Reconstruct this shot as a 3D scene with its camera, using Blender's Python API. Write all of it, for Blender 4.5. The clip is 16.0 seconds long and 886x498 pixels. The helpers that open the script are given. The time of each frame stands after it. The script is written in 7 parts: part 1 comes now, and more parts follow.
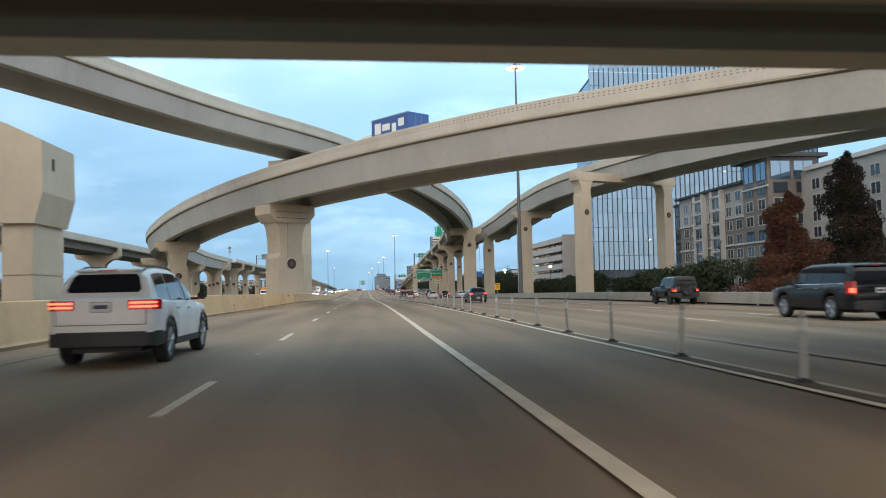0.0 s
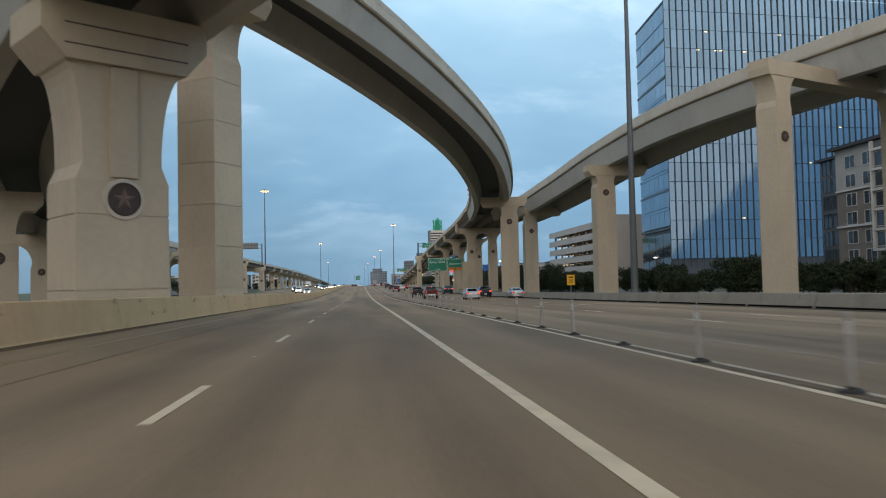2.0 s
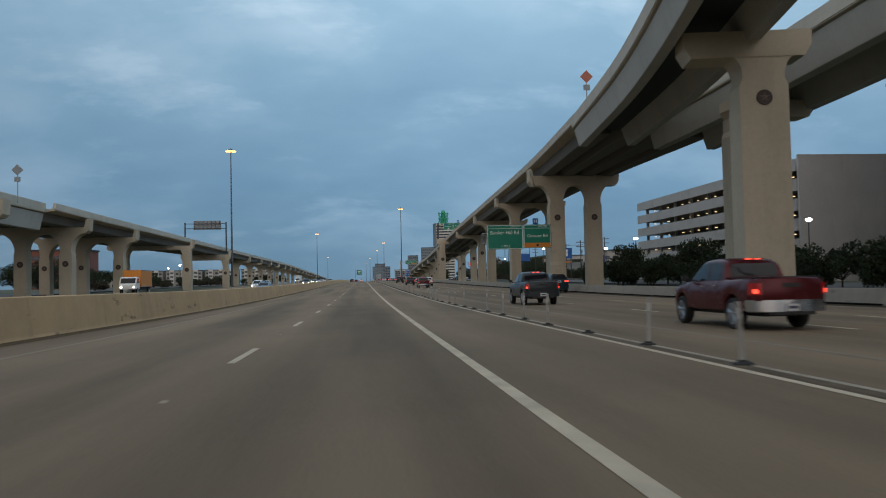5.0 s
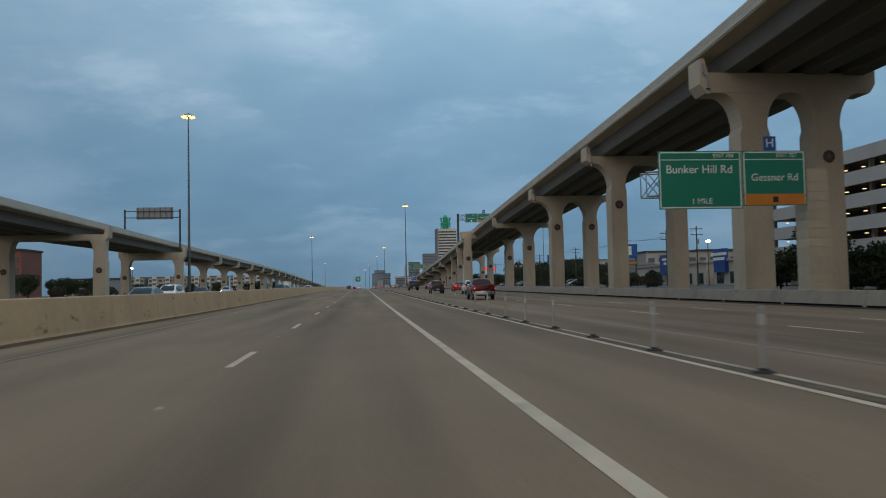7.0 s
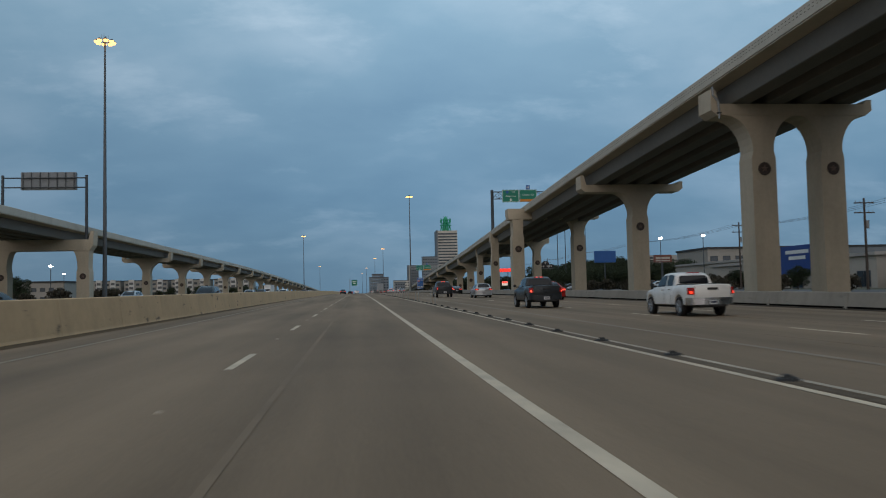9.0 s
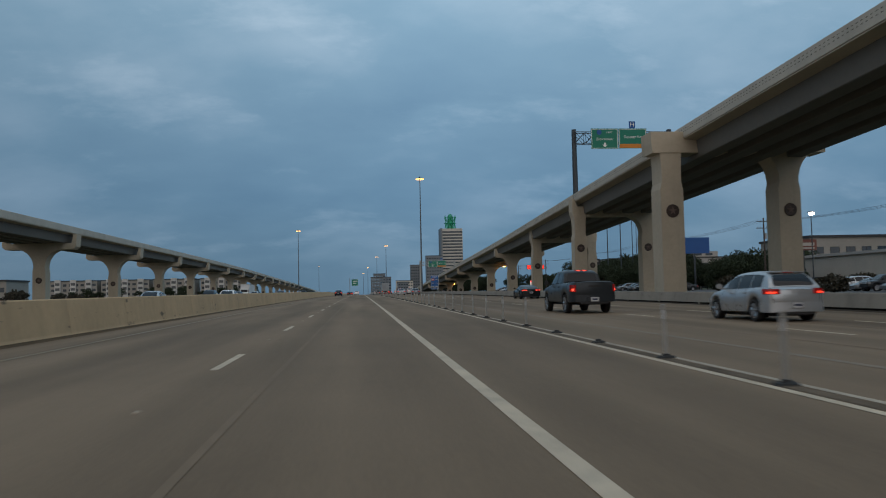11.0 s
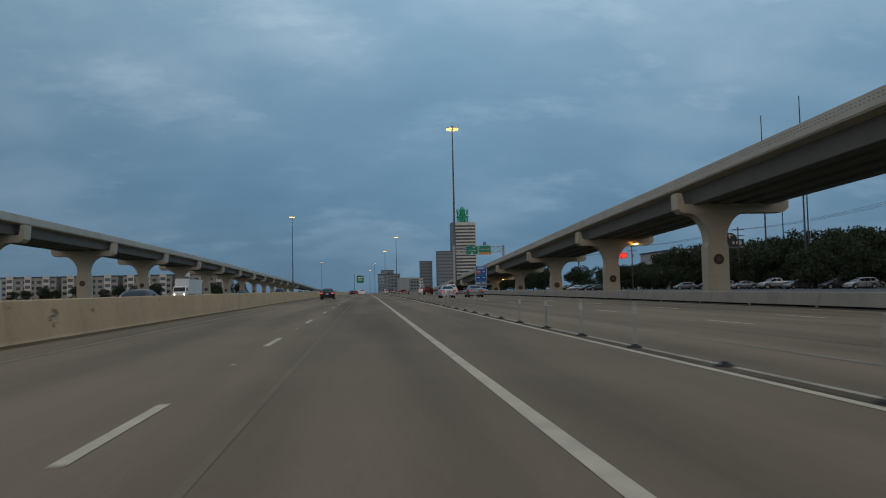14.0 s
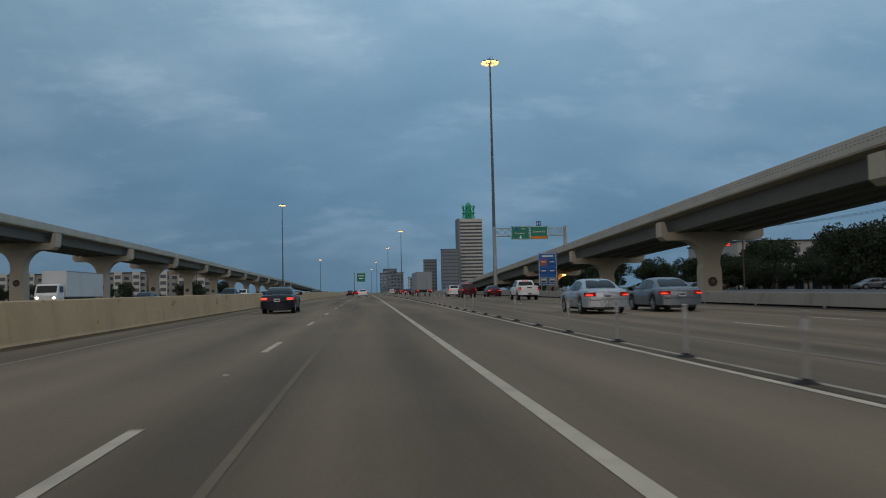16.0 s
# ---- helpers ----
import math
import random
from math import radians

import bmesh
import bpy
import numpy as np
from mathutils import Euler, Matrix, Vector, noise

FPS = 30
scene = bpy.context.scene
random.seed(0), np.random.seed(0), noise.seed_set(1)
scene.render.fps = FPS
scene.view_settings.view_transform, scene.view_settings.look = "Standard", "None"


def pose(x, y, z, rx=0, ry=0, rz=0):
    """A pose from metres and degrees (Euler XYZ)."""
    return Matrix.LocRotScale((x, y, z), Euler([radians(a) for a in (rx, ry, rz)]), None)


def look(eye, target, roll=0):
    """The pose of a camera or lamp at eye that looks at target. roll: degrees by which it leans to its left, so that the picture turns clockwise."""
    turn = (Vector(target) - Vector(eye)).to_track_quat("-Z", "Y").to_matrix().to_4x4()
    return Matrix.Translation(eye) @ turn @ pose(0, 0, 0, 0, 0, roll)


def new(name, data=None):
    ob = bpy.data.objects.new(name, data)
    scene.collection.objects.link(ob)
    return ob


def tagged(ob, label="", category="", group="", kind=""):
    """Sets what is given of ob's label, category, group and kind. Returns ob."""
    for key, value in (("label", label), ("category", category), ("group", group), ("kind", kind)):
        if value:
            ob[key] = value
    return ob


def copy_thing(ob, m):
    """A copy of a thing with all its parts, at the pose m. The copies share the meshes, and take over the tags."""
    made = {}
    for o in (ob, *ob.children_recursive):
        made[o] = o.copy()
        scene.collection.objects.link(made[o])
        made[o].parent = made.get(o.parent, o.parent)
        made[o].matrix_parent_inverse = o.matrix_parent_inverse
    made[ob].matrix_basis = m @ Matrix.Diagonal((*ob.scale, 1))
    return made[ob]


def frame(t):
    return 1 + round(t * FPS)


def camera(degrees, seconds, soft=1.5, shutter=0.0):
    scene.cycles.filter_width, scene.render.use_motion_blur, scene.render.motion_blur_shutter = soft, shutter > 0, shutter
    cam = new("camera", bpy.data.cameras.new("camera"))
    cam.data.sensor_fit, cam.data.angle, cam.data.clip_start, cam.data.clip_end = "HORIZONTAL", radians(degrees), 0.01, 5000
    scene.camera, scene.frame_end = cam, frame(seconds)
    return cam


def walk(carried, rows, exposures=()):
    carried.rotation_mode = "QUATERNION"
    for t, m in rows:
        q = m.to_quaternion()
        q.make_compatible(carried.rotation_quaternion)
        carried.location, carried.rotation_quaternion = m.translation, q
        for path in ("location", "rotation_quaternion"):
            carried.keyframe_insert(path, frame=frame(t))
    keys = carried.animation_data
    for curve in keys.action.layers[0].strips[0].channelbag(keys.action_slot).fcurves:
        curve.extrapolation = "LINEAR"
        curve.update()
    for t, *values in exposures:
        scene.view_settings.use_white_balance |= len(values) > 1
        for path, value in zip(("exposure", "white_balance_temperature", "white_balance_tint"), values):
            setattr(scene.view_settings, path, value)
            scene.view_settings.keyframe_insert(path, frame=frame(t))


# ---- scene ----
cam = camera(57.31, 16.0, soft=1.05, shutter=0.18)
PATH = [
    (0.0, look((-0.06, -0.74, 1.20), (9.55, 98.67, 6.12), -1.25)),
    (0.5, look((-0.13, 14.32, 1.23), (9.55, 113.72, 6.13), -1.25)),
    (1.0, look((-0.16, 29.38, 1.24), (9.65, 128.78, 6.00), -1.25)),
    (1.5, look((-0.16, 44.43, 1.24), (9.77, 143.83, 5.84), -1.25)),
    (2.0, look((-0.13, 59.46, 1.21), (10.01, 158.85, 5.58), -1.25)),
    (2.5, look((0.01, 74.51, 1.14), (10.03, 173.92, 5.34), -1.25)),
    (3.0, look((-0.07, 89.56, 1.06), (9.98, 188.97, 5.14), -1.25)),
    (3.5, look((-0.10, 104.61, 0.95), (9.92, 204.02, 4.93), -1.25)),
    (4.0, look((-0.11, 119.64, 0.84), (9.88, 219.06, 4.70), -1.25)),
    (4.2, look((-0.10, 125.65, 0.78), (9.83, 225.08, 4.64), -1.25)),
    (6.3, look((-0.00, 188.51, 0.46), (10.04, 287.90, 5.01), -1.25)),
    (6.5, look((-0.12, 194.50, 0.46), (9.97, 293.88, 5.16), -1.25)),
    (7.0, look((-0.05, 209.46, 0.47), (10.02, 308.83, 5.35), -1.25)),
    (7.5, look((-0.04, 224.42, 0.52), (10.13, 323.76, 5.70), -1.25)),
    (8.0, look((-0.12, 239.39, 0.59), (10.12, 338.73, 5.78), -1.25)),
    (8.5, look((-0.14, 254.38, 0.67), (10.19, 353.70, 5.97), -1.25)),
    (9.0, look((-0.13, 269.35, 0.77), (10.35, 368.65, 6.16), -1.25)),
    (9.2, look((-0.11, 275.34, 0.81), (10.47, 374.63, 6.29), -1.25)),
    (11.3, look((0.17, 337.92, 1.27), (10.41, 437.25, 6.69), -1.25)),
    (11.5, look((0.20, 343.88, 1.31), (10.36, 443.22, 6.66), -1.25)),
    (12.0, look((0.19, 358.85, 1.41), (10.23, 458.20, 6.81), -1.25)),
    (12.5, look((0.19, 373.89, 1.50), (10.09, 473.26, 6.77), -1.25)),
    (13.0, look((0.15, 389.00, 1.59), (9.92, 488.38, 6.92), -1.25)),
    (13.5, look((0.16, 404.19, 1.68), (9.76, 503.59, 6.84), -1.25)),
    (14.0, look((0.03, 419.46, 1.75), (9.63, 518.86, 6.97), -1.25)),
    (14.5, look((0.05, 434.77, 1.83), (9.66, 534.16, 7.11), -1.25)),
    (15.0, look((-0.07, 450.09, 1.91), (9.55, 549.49, 7.04), -1.25)),
    (15.5, look((-0.18, 465.40, 1.98), (9.33, 564.81, 7.18), -1.25)),
    (16.0, look((-0.09, 480.72, 2.05), (9.35, 580.13, 7.23), -1.25)),
]
EXPOSURES = [(0.0, 1.14, 6800, 11), (0.5, 0.56, 6700, 11), (1.0, 0.46, 6550, 10.5), (1.5, 0.48, 6650, 10.5), (2.0, 0.52, 6800, 10.5), (3.0, 0.36, 6750, 10.5), (4.2, 0.10, 6650, 10), (6.5, -0.12, 6600, 10), (9.0, -0.27, 6550, 10), (11.5, -0.40, 6500, 10), (16.0, -0.45, 6500, 10)]
walk(cam, PATH, EXPOSURES)

# ---- sky, sun and exposure ----
SUN_DIR = (radians(38), radians(192))  # elevation, rotation of the veiled evening sun
world = bpy.data.worlds.new("overcast_evening")
scene.world = world
world.use_nodes = True
wn, wl = world.node_tree.nodes, world.node_tree.links
wn.clear()
w_out = wn.new("ShaderNodeOutputWorld")
w_bg = wn.new("ShaderNodeBackground")
w_sky = wn.new("ShaderNodeTexSky")
w_sky.sky_type = "NISHITA"
w_sky.sun_disc = False
w_sky.sun_elevation, w_sky.sun_rotation = SUN_DIR
w_sky.air_density, w_sky.dust_density, w_sky.ozone_density = 1.2, 0.6, 2.0
w_co = wn.new("ShaderNodeTexCoord")
w_sep = wn.new("ShaderNodeSeparateXYZ")
wl.new(w_co.outputs["Generated"], w_sep.inputs[0])
# cloud layer: the view direction is laid on a flat ceiling of cloud
w_zc = wn.new("ShaderNodeMath"); w_zc.operation = "MAXIMUM"; w_zc.inputs[1].default_value = 0.03
w_za = wn.new("ShaderNodeMath"); w_za.operation = "ADD"; w_za.inputs[1].default_value = 0.34
wl.new(w_sep.outputs[2], w_zc.inputs[0]); wl.new(w_zc.outputs[0], w_za.inputs[0])
w_div = wn.new("ShaderNodeVectorMath"); w_div.operation = "DIVIDE"
w_comb = wn.new("ShaderNodeCombineXYZ")
for k in range(3):
    wl.new(w_za.outputs[0], w_comb.inputs[k])
wl.new(w_co.outputs["Generated"], w_div.inputs[0]); wl.new(w_comb.outputs[0], w_div.inputs[1])


def sky_noise(scale, detail, rough, stretch):
    m = wn.new("ShaderNodeMapping")
    m.inputs["Scale"].default_value = stretch
    wl.new(w_div.outputs[0], m.inputs["Vector"])
    n = wn.new("ShaderNodeTexNoise")
    n.inputs["Scale"].default_value = scale
    n.inputs["Detail"].default_value = detail
    n.inputs["Roughness"].default_value = rough
    wl.new(m.outputs[0], n.inputs["Vector"])
    return n.outputs["Fac"]


w_n1 = sky_noise(1.1, 4, 0.5, (1.0, 1.1, 1.0))
w_n2 = sky_noise(4.0, 6, 0.55, (1.0, 1.2, 1.0))
w_mix = wn.new("ShaderNodeMath"); w_mix.operation = "MULTIPLY_ADD"; w_mix.inputs[1].default_value = 0.42
wl.new(w_n2, w_mix.inputs[0]); wl.new(w_n1, w_mix.inputs[2])
w_ramp = wn.new("ShaderNodeValToRGB")
cr = w_ramp.color_ramp
cr.elements[0].position, cr.elements[0].color = 0.36, (0.220, 0.395, 0.590, 1)
cr.elements[1].position, cr.elements[1].color = 1.0, (0.50, 0.69, 0.885, 1)
e = cr.elements.new(0.70); e.color = (0.300, 0.500, 0.695, 1)
# thin bright wisps where the cloud opens
w_n3 = sky_noise(3.6, 7, 0.6, (0.85, 1.4, 1.0))
w_wisp = wn.new("ShaderNodeMapRange")
w_wisp.inputs["From Min"].default_value, w_wisp.inputs["From Max"].default_value = 0.56, 0.78
w_wisp.inputs["To Max"].default_value = 0.26
wl.new(w_n3, w_wisp.inputs["Value"])
w_sum = wn.new("ShaderNodeMath"); w_sum.operation = "ADD"
wl.new(w_mix.outputs[0], w_sum.inputs[0]); wl.new(w_wisp.outputs[0], w_sum.inputs[1])
wl.new(w_sum.outputs[0], w_ramp.inputs[0])
# lower sky is a greyer blue than the ceiling
w_hr = wn.new("ShaderNodeValToRGB")
hr = w_hr.color_ramp
hr.elements[0].position, hr.elements[0].color = 0.0, (0.48, 0.555, 0.60, 1)
hr.elements[1].position, hr.elements[1].color = 0.36, (1.22, 1.2, 1.155, 1)
e = hr.elements.new(0.12); e.color = (0.62, 0.71, 0.77, 1)
wl.new(w_sep.outputs[2], w_hr.inputs[0])
w_mul = wn.new("ShaderNodeMixRGB"); w_mul.blend_type = "MULTIPLY"; w_mul.inputs[0].default_value = 1.0
wl.new(w_ramp.outputs[0], w_mul.inputs[1]); wl.new(w_hr.outputs[0], w_mul.inputs[2])
w_sc = wn.new("ShaderNodeMixRGB"); w_sc.blend_type = "MULTIPLY"; w_sc.inputs[0].default_value = 1.0
w_sc.inputs[2].default_value = (0.06, 0.06, 0.06, 1)
wl.new(w_sky.outputs[0], w_sc.inputs[1])
# the cloud is heaviest towards the west side of the road
w_shift = wn.new("ShaderNodeMath"); w_shift.operation = "ADD"; w_shift.inputs[1].default_value = 0.5
wl.new(w_sep.outputs[0], w_shift.inputs[0])
w_side = wn.new("ShaderNodeValToRGB")
sr_ = w_side.color_ramp
sr_.elements[0].position, sr_.elements[0].color = 0.0, (0.70, 0.70, 0.70, 1)
sr_.elements[1].position, sr_.elements[1].color = 1.0, (0.91, 0.91, 0.91, 1)
e = sr_.elements.new(0.58); e.color = (0.96, 0.96, 0.96, 1)
wl.new(w_shift.outputs[0], w_side.inputs[0])
w_lop = wn.new("ShaderNodeVectorMath"); w_lop.operation = "SCALE"
wl.new(w_mul.outputs[0], w_lop.inputs[0]); wl.new(w_side.outputs[0], w_lop.inputs["Scale"])
w_fin = wn.new("ShaderNodeMixRGB"); w_fin.inputs[0].default_value = 0.96
wl.new(w_sc.outputs[0], w_fin.inputs[1]); wl.new(w_lop.outputs[0], w_fin.inputs[2])
wl.new(w_fin.outputs[0], w_bg.inputs[0])
w_bg.inputs[1].default_value = 1.0
wl.new(w_bg.outputs[0], w_out.inputs[0])

sun_data = bpy.data.lights.new("sun", "SUN")
sun_data.energy, sun_data.angle, sun_data.color = 1.32, radians(110), (1.0, 0.67, 0.39)
sun = new("sun", sun_data)
sun.matrix_world = look((-70, -330, 265), (0, 0, 0))


# ---- materials ----
def nodes_of(name):
    m = bpy.data.materials.new(name)
    m.use_nodes = True
    return m, m.node_tree.nodes, m.node_tree.links, m.node_tree.nodes["Principled BSDF"]


def mat(name, base, rough=0.6, metal=0.0, vary=0.25, scale=1.0, stretch=(1, 1, 1), fine=12.0, bump=0.0, stain=0.0,
        stain_colour=(0.05, 0.045, 0.04), spec=0.5, coat=0.0, island=0.0, stain_scale=0.35, scrape=0.0):
    """A surface with two scales of variation, optional streaked stains and fine relief. Scales are per metre."""
    m, n, l, b = nodes_of(name)
    tc = n.new("ShaderNodeTexCoord")
    mp = n.new("ShaderNodeMapping")
    mp.inputs["Scale"].default_value = stretch
    # every piece takes its own stretch of the pattern
    oi = n.new("ShaderNodeObjectInfo")
    far = n.new("ShaderNodeMath"); far.operation = "MULTIPLY"; far.inputs[1].default_value = 61.0
    l.new(oi.outputs["Random"], far.inputs[0])
    own = n.new("ShaderNodeVectorMath"); own.operation = "ADD"
    l.new(tc.outputs["Object"], own.inputs[0]); l.new(far.outputs[0], own.inputs[1])
    place = own.outputs[0]
    l.new(place, mp.inputs["Vector"])
    n1 = n.new("ShaderNodeTexNoise"); n1.inputs["Scale"].default_value = scale; n1.inputs["Detail"].default_value = 5
    n2 = n.new("ShaderNodeTexNoise"); n2.inputs["Scale"].default_value = scale * fine; n2.inputs["Detail"].default_value = 4
    l.new(mp.outputs[0], n1.inputs["Vector"]); l.new(mp.outputs[0], n2.inputs["Vector"])
    add = n.new("ShaderNodeMath"); add.operation = "MULTIPLY_ADD"; add.inputs[1].default_value = 0.5
    l.new(n2.outputs["Fac"], add.inputs[0]); l.new(n1.outputs["Fac"], add.inputs[2])
    mr = n.new("ShaderNodeMapRange")
    mr.inputs["From Min"].default_value, mr.inputs["From Max"].default_value = 0.4, 1.1
    mr.inputs["To Min"].default_value, mr.inputs["To Max"].default_value = 1.0 - vary, 1.0 + vary
    l.new(add.outputs[0], mr.inputs["Value"])
    fac = mr.outputs[0]
    if island:
        gi = n.new("ShaderNodeNewGeometry")
        ir = n.new("ShaderNodeMapRange")
        ir.inputs["To Min"].default_value, ir.inputs["To Max"].default_value = 1 - island, 1 + island
        l.new(gi.outputs["Random Per Island"], ir.inputs["Value"])
        mm = n.new("ShaderNodeMath"); mm.operation = "MULTIPLY"
        l.new(fac, mm.inputs[0]); l.new(ir.outputs[0], mm.inputs[1])
        fac = mm.outputs[0]
    mul = n.new("ShaderNodeVectorMath"); mul.operation = "SCALE"
    mul.inputs[0].default_value = base
    l.new(fac, mul.inputs["Scale"])
    col = mul.outputs[0]
    if stain:
        sm = n.new("ShaderNodeMapping"); sm.inputs["Scale"].default_value = (1, 1, 0.22)
        l.new(place, sm.inputs["Vector"])
        sn = n.new("ShaderNodeTexNoise"); sn.inputs["Scale"].default_value = stain_scale; sn.inputs["Detail"].default_value = 8
        sn.inputs["Roughness"].default_value = 0.65
        l.new(sm.outputs[0], sn.inputs["Vector"])
        sr = n.new("ShaderNodeMapRange")
        sr.inputs["From Min"].default_value, sr.inputs["From Max"].default_value = 0.52, 0.75
        sr.inputs["To Max"].default_value = stain
        l.new(sn.outputs["Fac"], sr.inputs["Value"])
        mx = n.new("ShaderNodeMixRGB")
        mx.inputs[2].default_value = (*stain_colour, 1)
        l.new(sr.outputs[0], mx.inputs[0]); l.new(col, mx.inputs[1])
        col = mx.outputs[0]
    if scrape:
        # dark tyre scuffs: short blots drawn out along the wall
        cm = n.new("ShaderNodeMapping"); cm.inputs["Scale"].default_value = (0.6, 0.55, 1.7)
        l.new(place, cm.inputs["Vector"])
        cn = n.new("ShaderNodeTexNoise"); cn.inputs["Scale"].default_value = 1.5; cn.inputs["Detail"].default_value = 5; cn.inputs["Roughness"].default_value = 0.6
        l.new(cm.outputs[0], cn.inputs["Vector"])
        cv = n.new("ShaderNodeMapRange")
        cv.inputs["From Min"].default_value, cv.inputs["From Max"].default_value = 0.63, 0.70
        cv.inputs["To Max"].default_value = scrape
        l.new(cn.outputs["Fac"], cv.inputs["Value"])
        cx = n.new("ShaderNodeMixRGB"); cx.inputs[2].default_value = (*stain_colour, 1)
        l.new(cv.outputs[0], cx.inputs[0]); l.new(col, cx.inputs[1])
        col = cx.outputs[0]
    l.new(col, b.inputs["Base Color"])
    rr = n.new("ShaderNodeMapRange")
    rr.inputs["To Min"].default_value, rr.inputs["To Max"].default_value = max(rough - 0.1, 0.02), min(rough + 0.1, 1)
    l.new(n1.outputs["Fac"], rr.inputs["Value"]); l.new(rr.outputs[0], b.inputs["Roughness"])
    b.inputs["Metallic"].default_value = metal
    b.inputs["Specular IOR Level"].default_value = spec
    b.inputs["Coat Weight"].default_value = coat
    if bump:
        bp = n.new("ShaderNodeBump"); bp.inputs["Strength"].default_value = bump; bp.inputs["Distance"].default_value = 0.02
        l.new(n2.outputs["Fac"], bp.inputs["Height"]); l.new(bp.outputs[0], b.inputs["Normal"])
    return m


def glow(name, colour, strength, base=(0.3, 0.3, 0.3)):
    m, n, l, b = nodes_of(name)
    b.inputs["Base Color"].default_value = (*base, 1)
    b.inputs["Emission Color"].default_value = (*colour, 1)
    b.inputs["Emission Strength"].default_value = strength
    return m


def pane(name, tint, rough=0.06, metal=0.0, spec=0.8):
    """Dark mirror-like window glass."""
    m, n, l, b = nodes_of(name)
    tc = n.new("ShaderNodeTexCoord")
    nz = n.new("ShaderNodeTexNoise"); nz.inputs["Scale"].default_value = 0.35; nz.inputs["Detail"].default_value = 2
    l.new(tc.outputs["Object"], nz.inputs["Vector"])
    bp = n.new("ShaderNodeBump"); bp.inputs["Strength"].default_value = 0.05; bp.inputs["Distance"].default_value = 0.05
    l.new(nz.outputs["Fac"], bp.inputs["Height"]); l.new(bp.outputs[0], b.inputs["Normal"])
    b.inputs["Base Color"].default_value = (*tint, 1)
    b.inputs["Roughness"].default_value = rough
    b.inputs["Metallic"].default_value = metal
    b.inputs["Specular IOR Level"].default_value = spec
    return m


CONCRETE = mat("bridge_concrete", (0.47, 0.405, 0.312), 0.85, vary=0.14, scale=0.25, fine=14, bump=0.15, stain=0.32, stain_colour=(0.20, 0.175, 0.135))
CONCRETE_PARAPET = mat("parapet_concrete", (0.50, 0.465, 0.40), 0.85, vary=0.14, scale=0.3, fine=12, bump=0.12, stain=0.30, stain_colour=(0.24, 0.21, 0.165))
# darker than the other concrete: under-deck shade is put into this tone
GIRDER = mat("shaded_girder_concrete", (0.15, 0.142, 0.127), 0.85, vary=0.16, scale=0.2, fine=14, bump=0.12, stain=0.35, stain_colour=(0.17, 0.15, 0.12))
TUB = mat("tub_girder_concrete", (0.42, 0.41, 0.38), 0.85, vary=0.12, scale=0.2, fine=14, bump=0.1, stain=0.3, stain_colour=(0.21, 0.19, 0.155))
GAP_SHADE = mat("girder_gap_shade", (0.045, 0.052, 0.06), 0.7, 0.3, vary=0.25, scale=0.3)
INNER_SHADE = mat("garage_inner_shade", (0.17, 0.165, 0.155), 0.9, vary=0.2, scale=0.3)
BARRIER = mat("barrier_concrete", (0.55, 0.376, 0.212), 0.85, vary=0.17, scale=0.4, fine=10, bump=0.25, stain=0.2, stain_colour=(0.12, 0.09, 0.06), stain_scale=0.9, scrape=0.85)
PAINT = mat("white_road_paint", (0.55, 0.465, 0.35), 0.8, spec=0.15, vary=0.22, scale=1.2, fine=9, stain=0.6, stain_colour=(0.26, 0.235, 0.2), stain_scale=1.5)
YELLOW = mat("yellow_road_paint", (0.20, 0.145, 0.07), 0.6, vary=0.3, scale=1.5, stain=0.7, stain_colour=(0.22, 0.18, 0.13), stain_scale=1.0)
JOINT = mat("joint_sealant", (0.06, 0.055, 0.05), 0.8, vary=0.3, scale=2)
STEEL = mat("galvanised_steel", (0.30, 0.32, 0.34), 0.45, 0.7, vary=0.15, scale=1.0)
DARK_STEEL = mat("dark_painted_steel", (0.055, 0.065, 0.075), 0.45, 0.4, vary=0.2, scale=1.0)
BRONZE = mat("dark_medallion", (0.060, 0.042, 0.036), 0.6, 0.2, vary=0.3, scale=4)
STAR = mat("star_relief", (0.125, 0.085, 0.068), 0.6, vary=0.2, scale=5)
SIGN_GREEN = mat("green_sign_sheet", (0.004, 0.180, 0.118), 0.4, vary=0.10, scale=0.8)
SIGN_BLUE = mat("blue_sign_sheet", (0.010, 0.085, 0.30), 0.4, vary=0.1, scale=0.8)
SIGN_ORANGE = mat("toll_panel_orange", (0.58, 0.20, 0.02), 0.45, vary=0.12, scale=0.8)
SIGN_WHITE = mat("sign_white", (0.72, 0.74, 0.72), 0.45, vary=0.06, scale=1.0)
SIGN_YELLOW = mat("yellow_sign_sheet", (0.80, 0.42, 0.02), 0.4, vary=0.06, scale=1.0)
SIGN_BACK = mat("sign_back_aluminium", (0.20, 0.22, 0.24), 0.5, 0.3, vary=0.2, scale=1.0)
BLACK = mat("black_paint", (0.012, 0.012, 0.013), 0.5, vary=0.1)
SODIUM = glow("sodium_lamp", (1.0, 0.50, 0.14), 3.6)


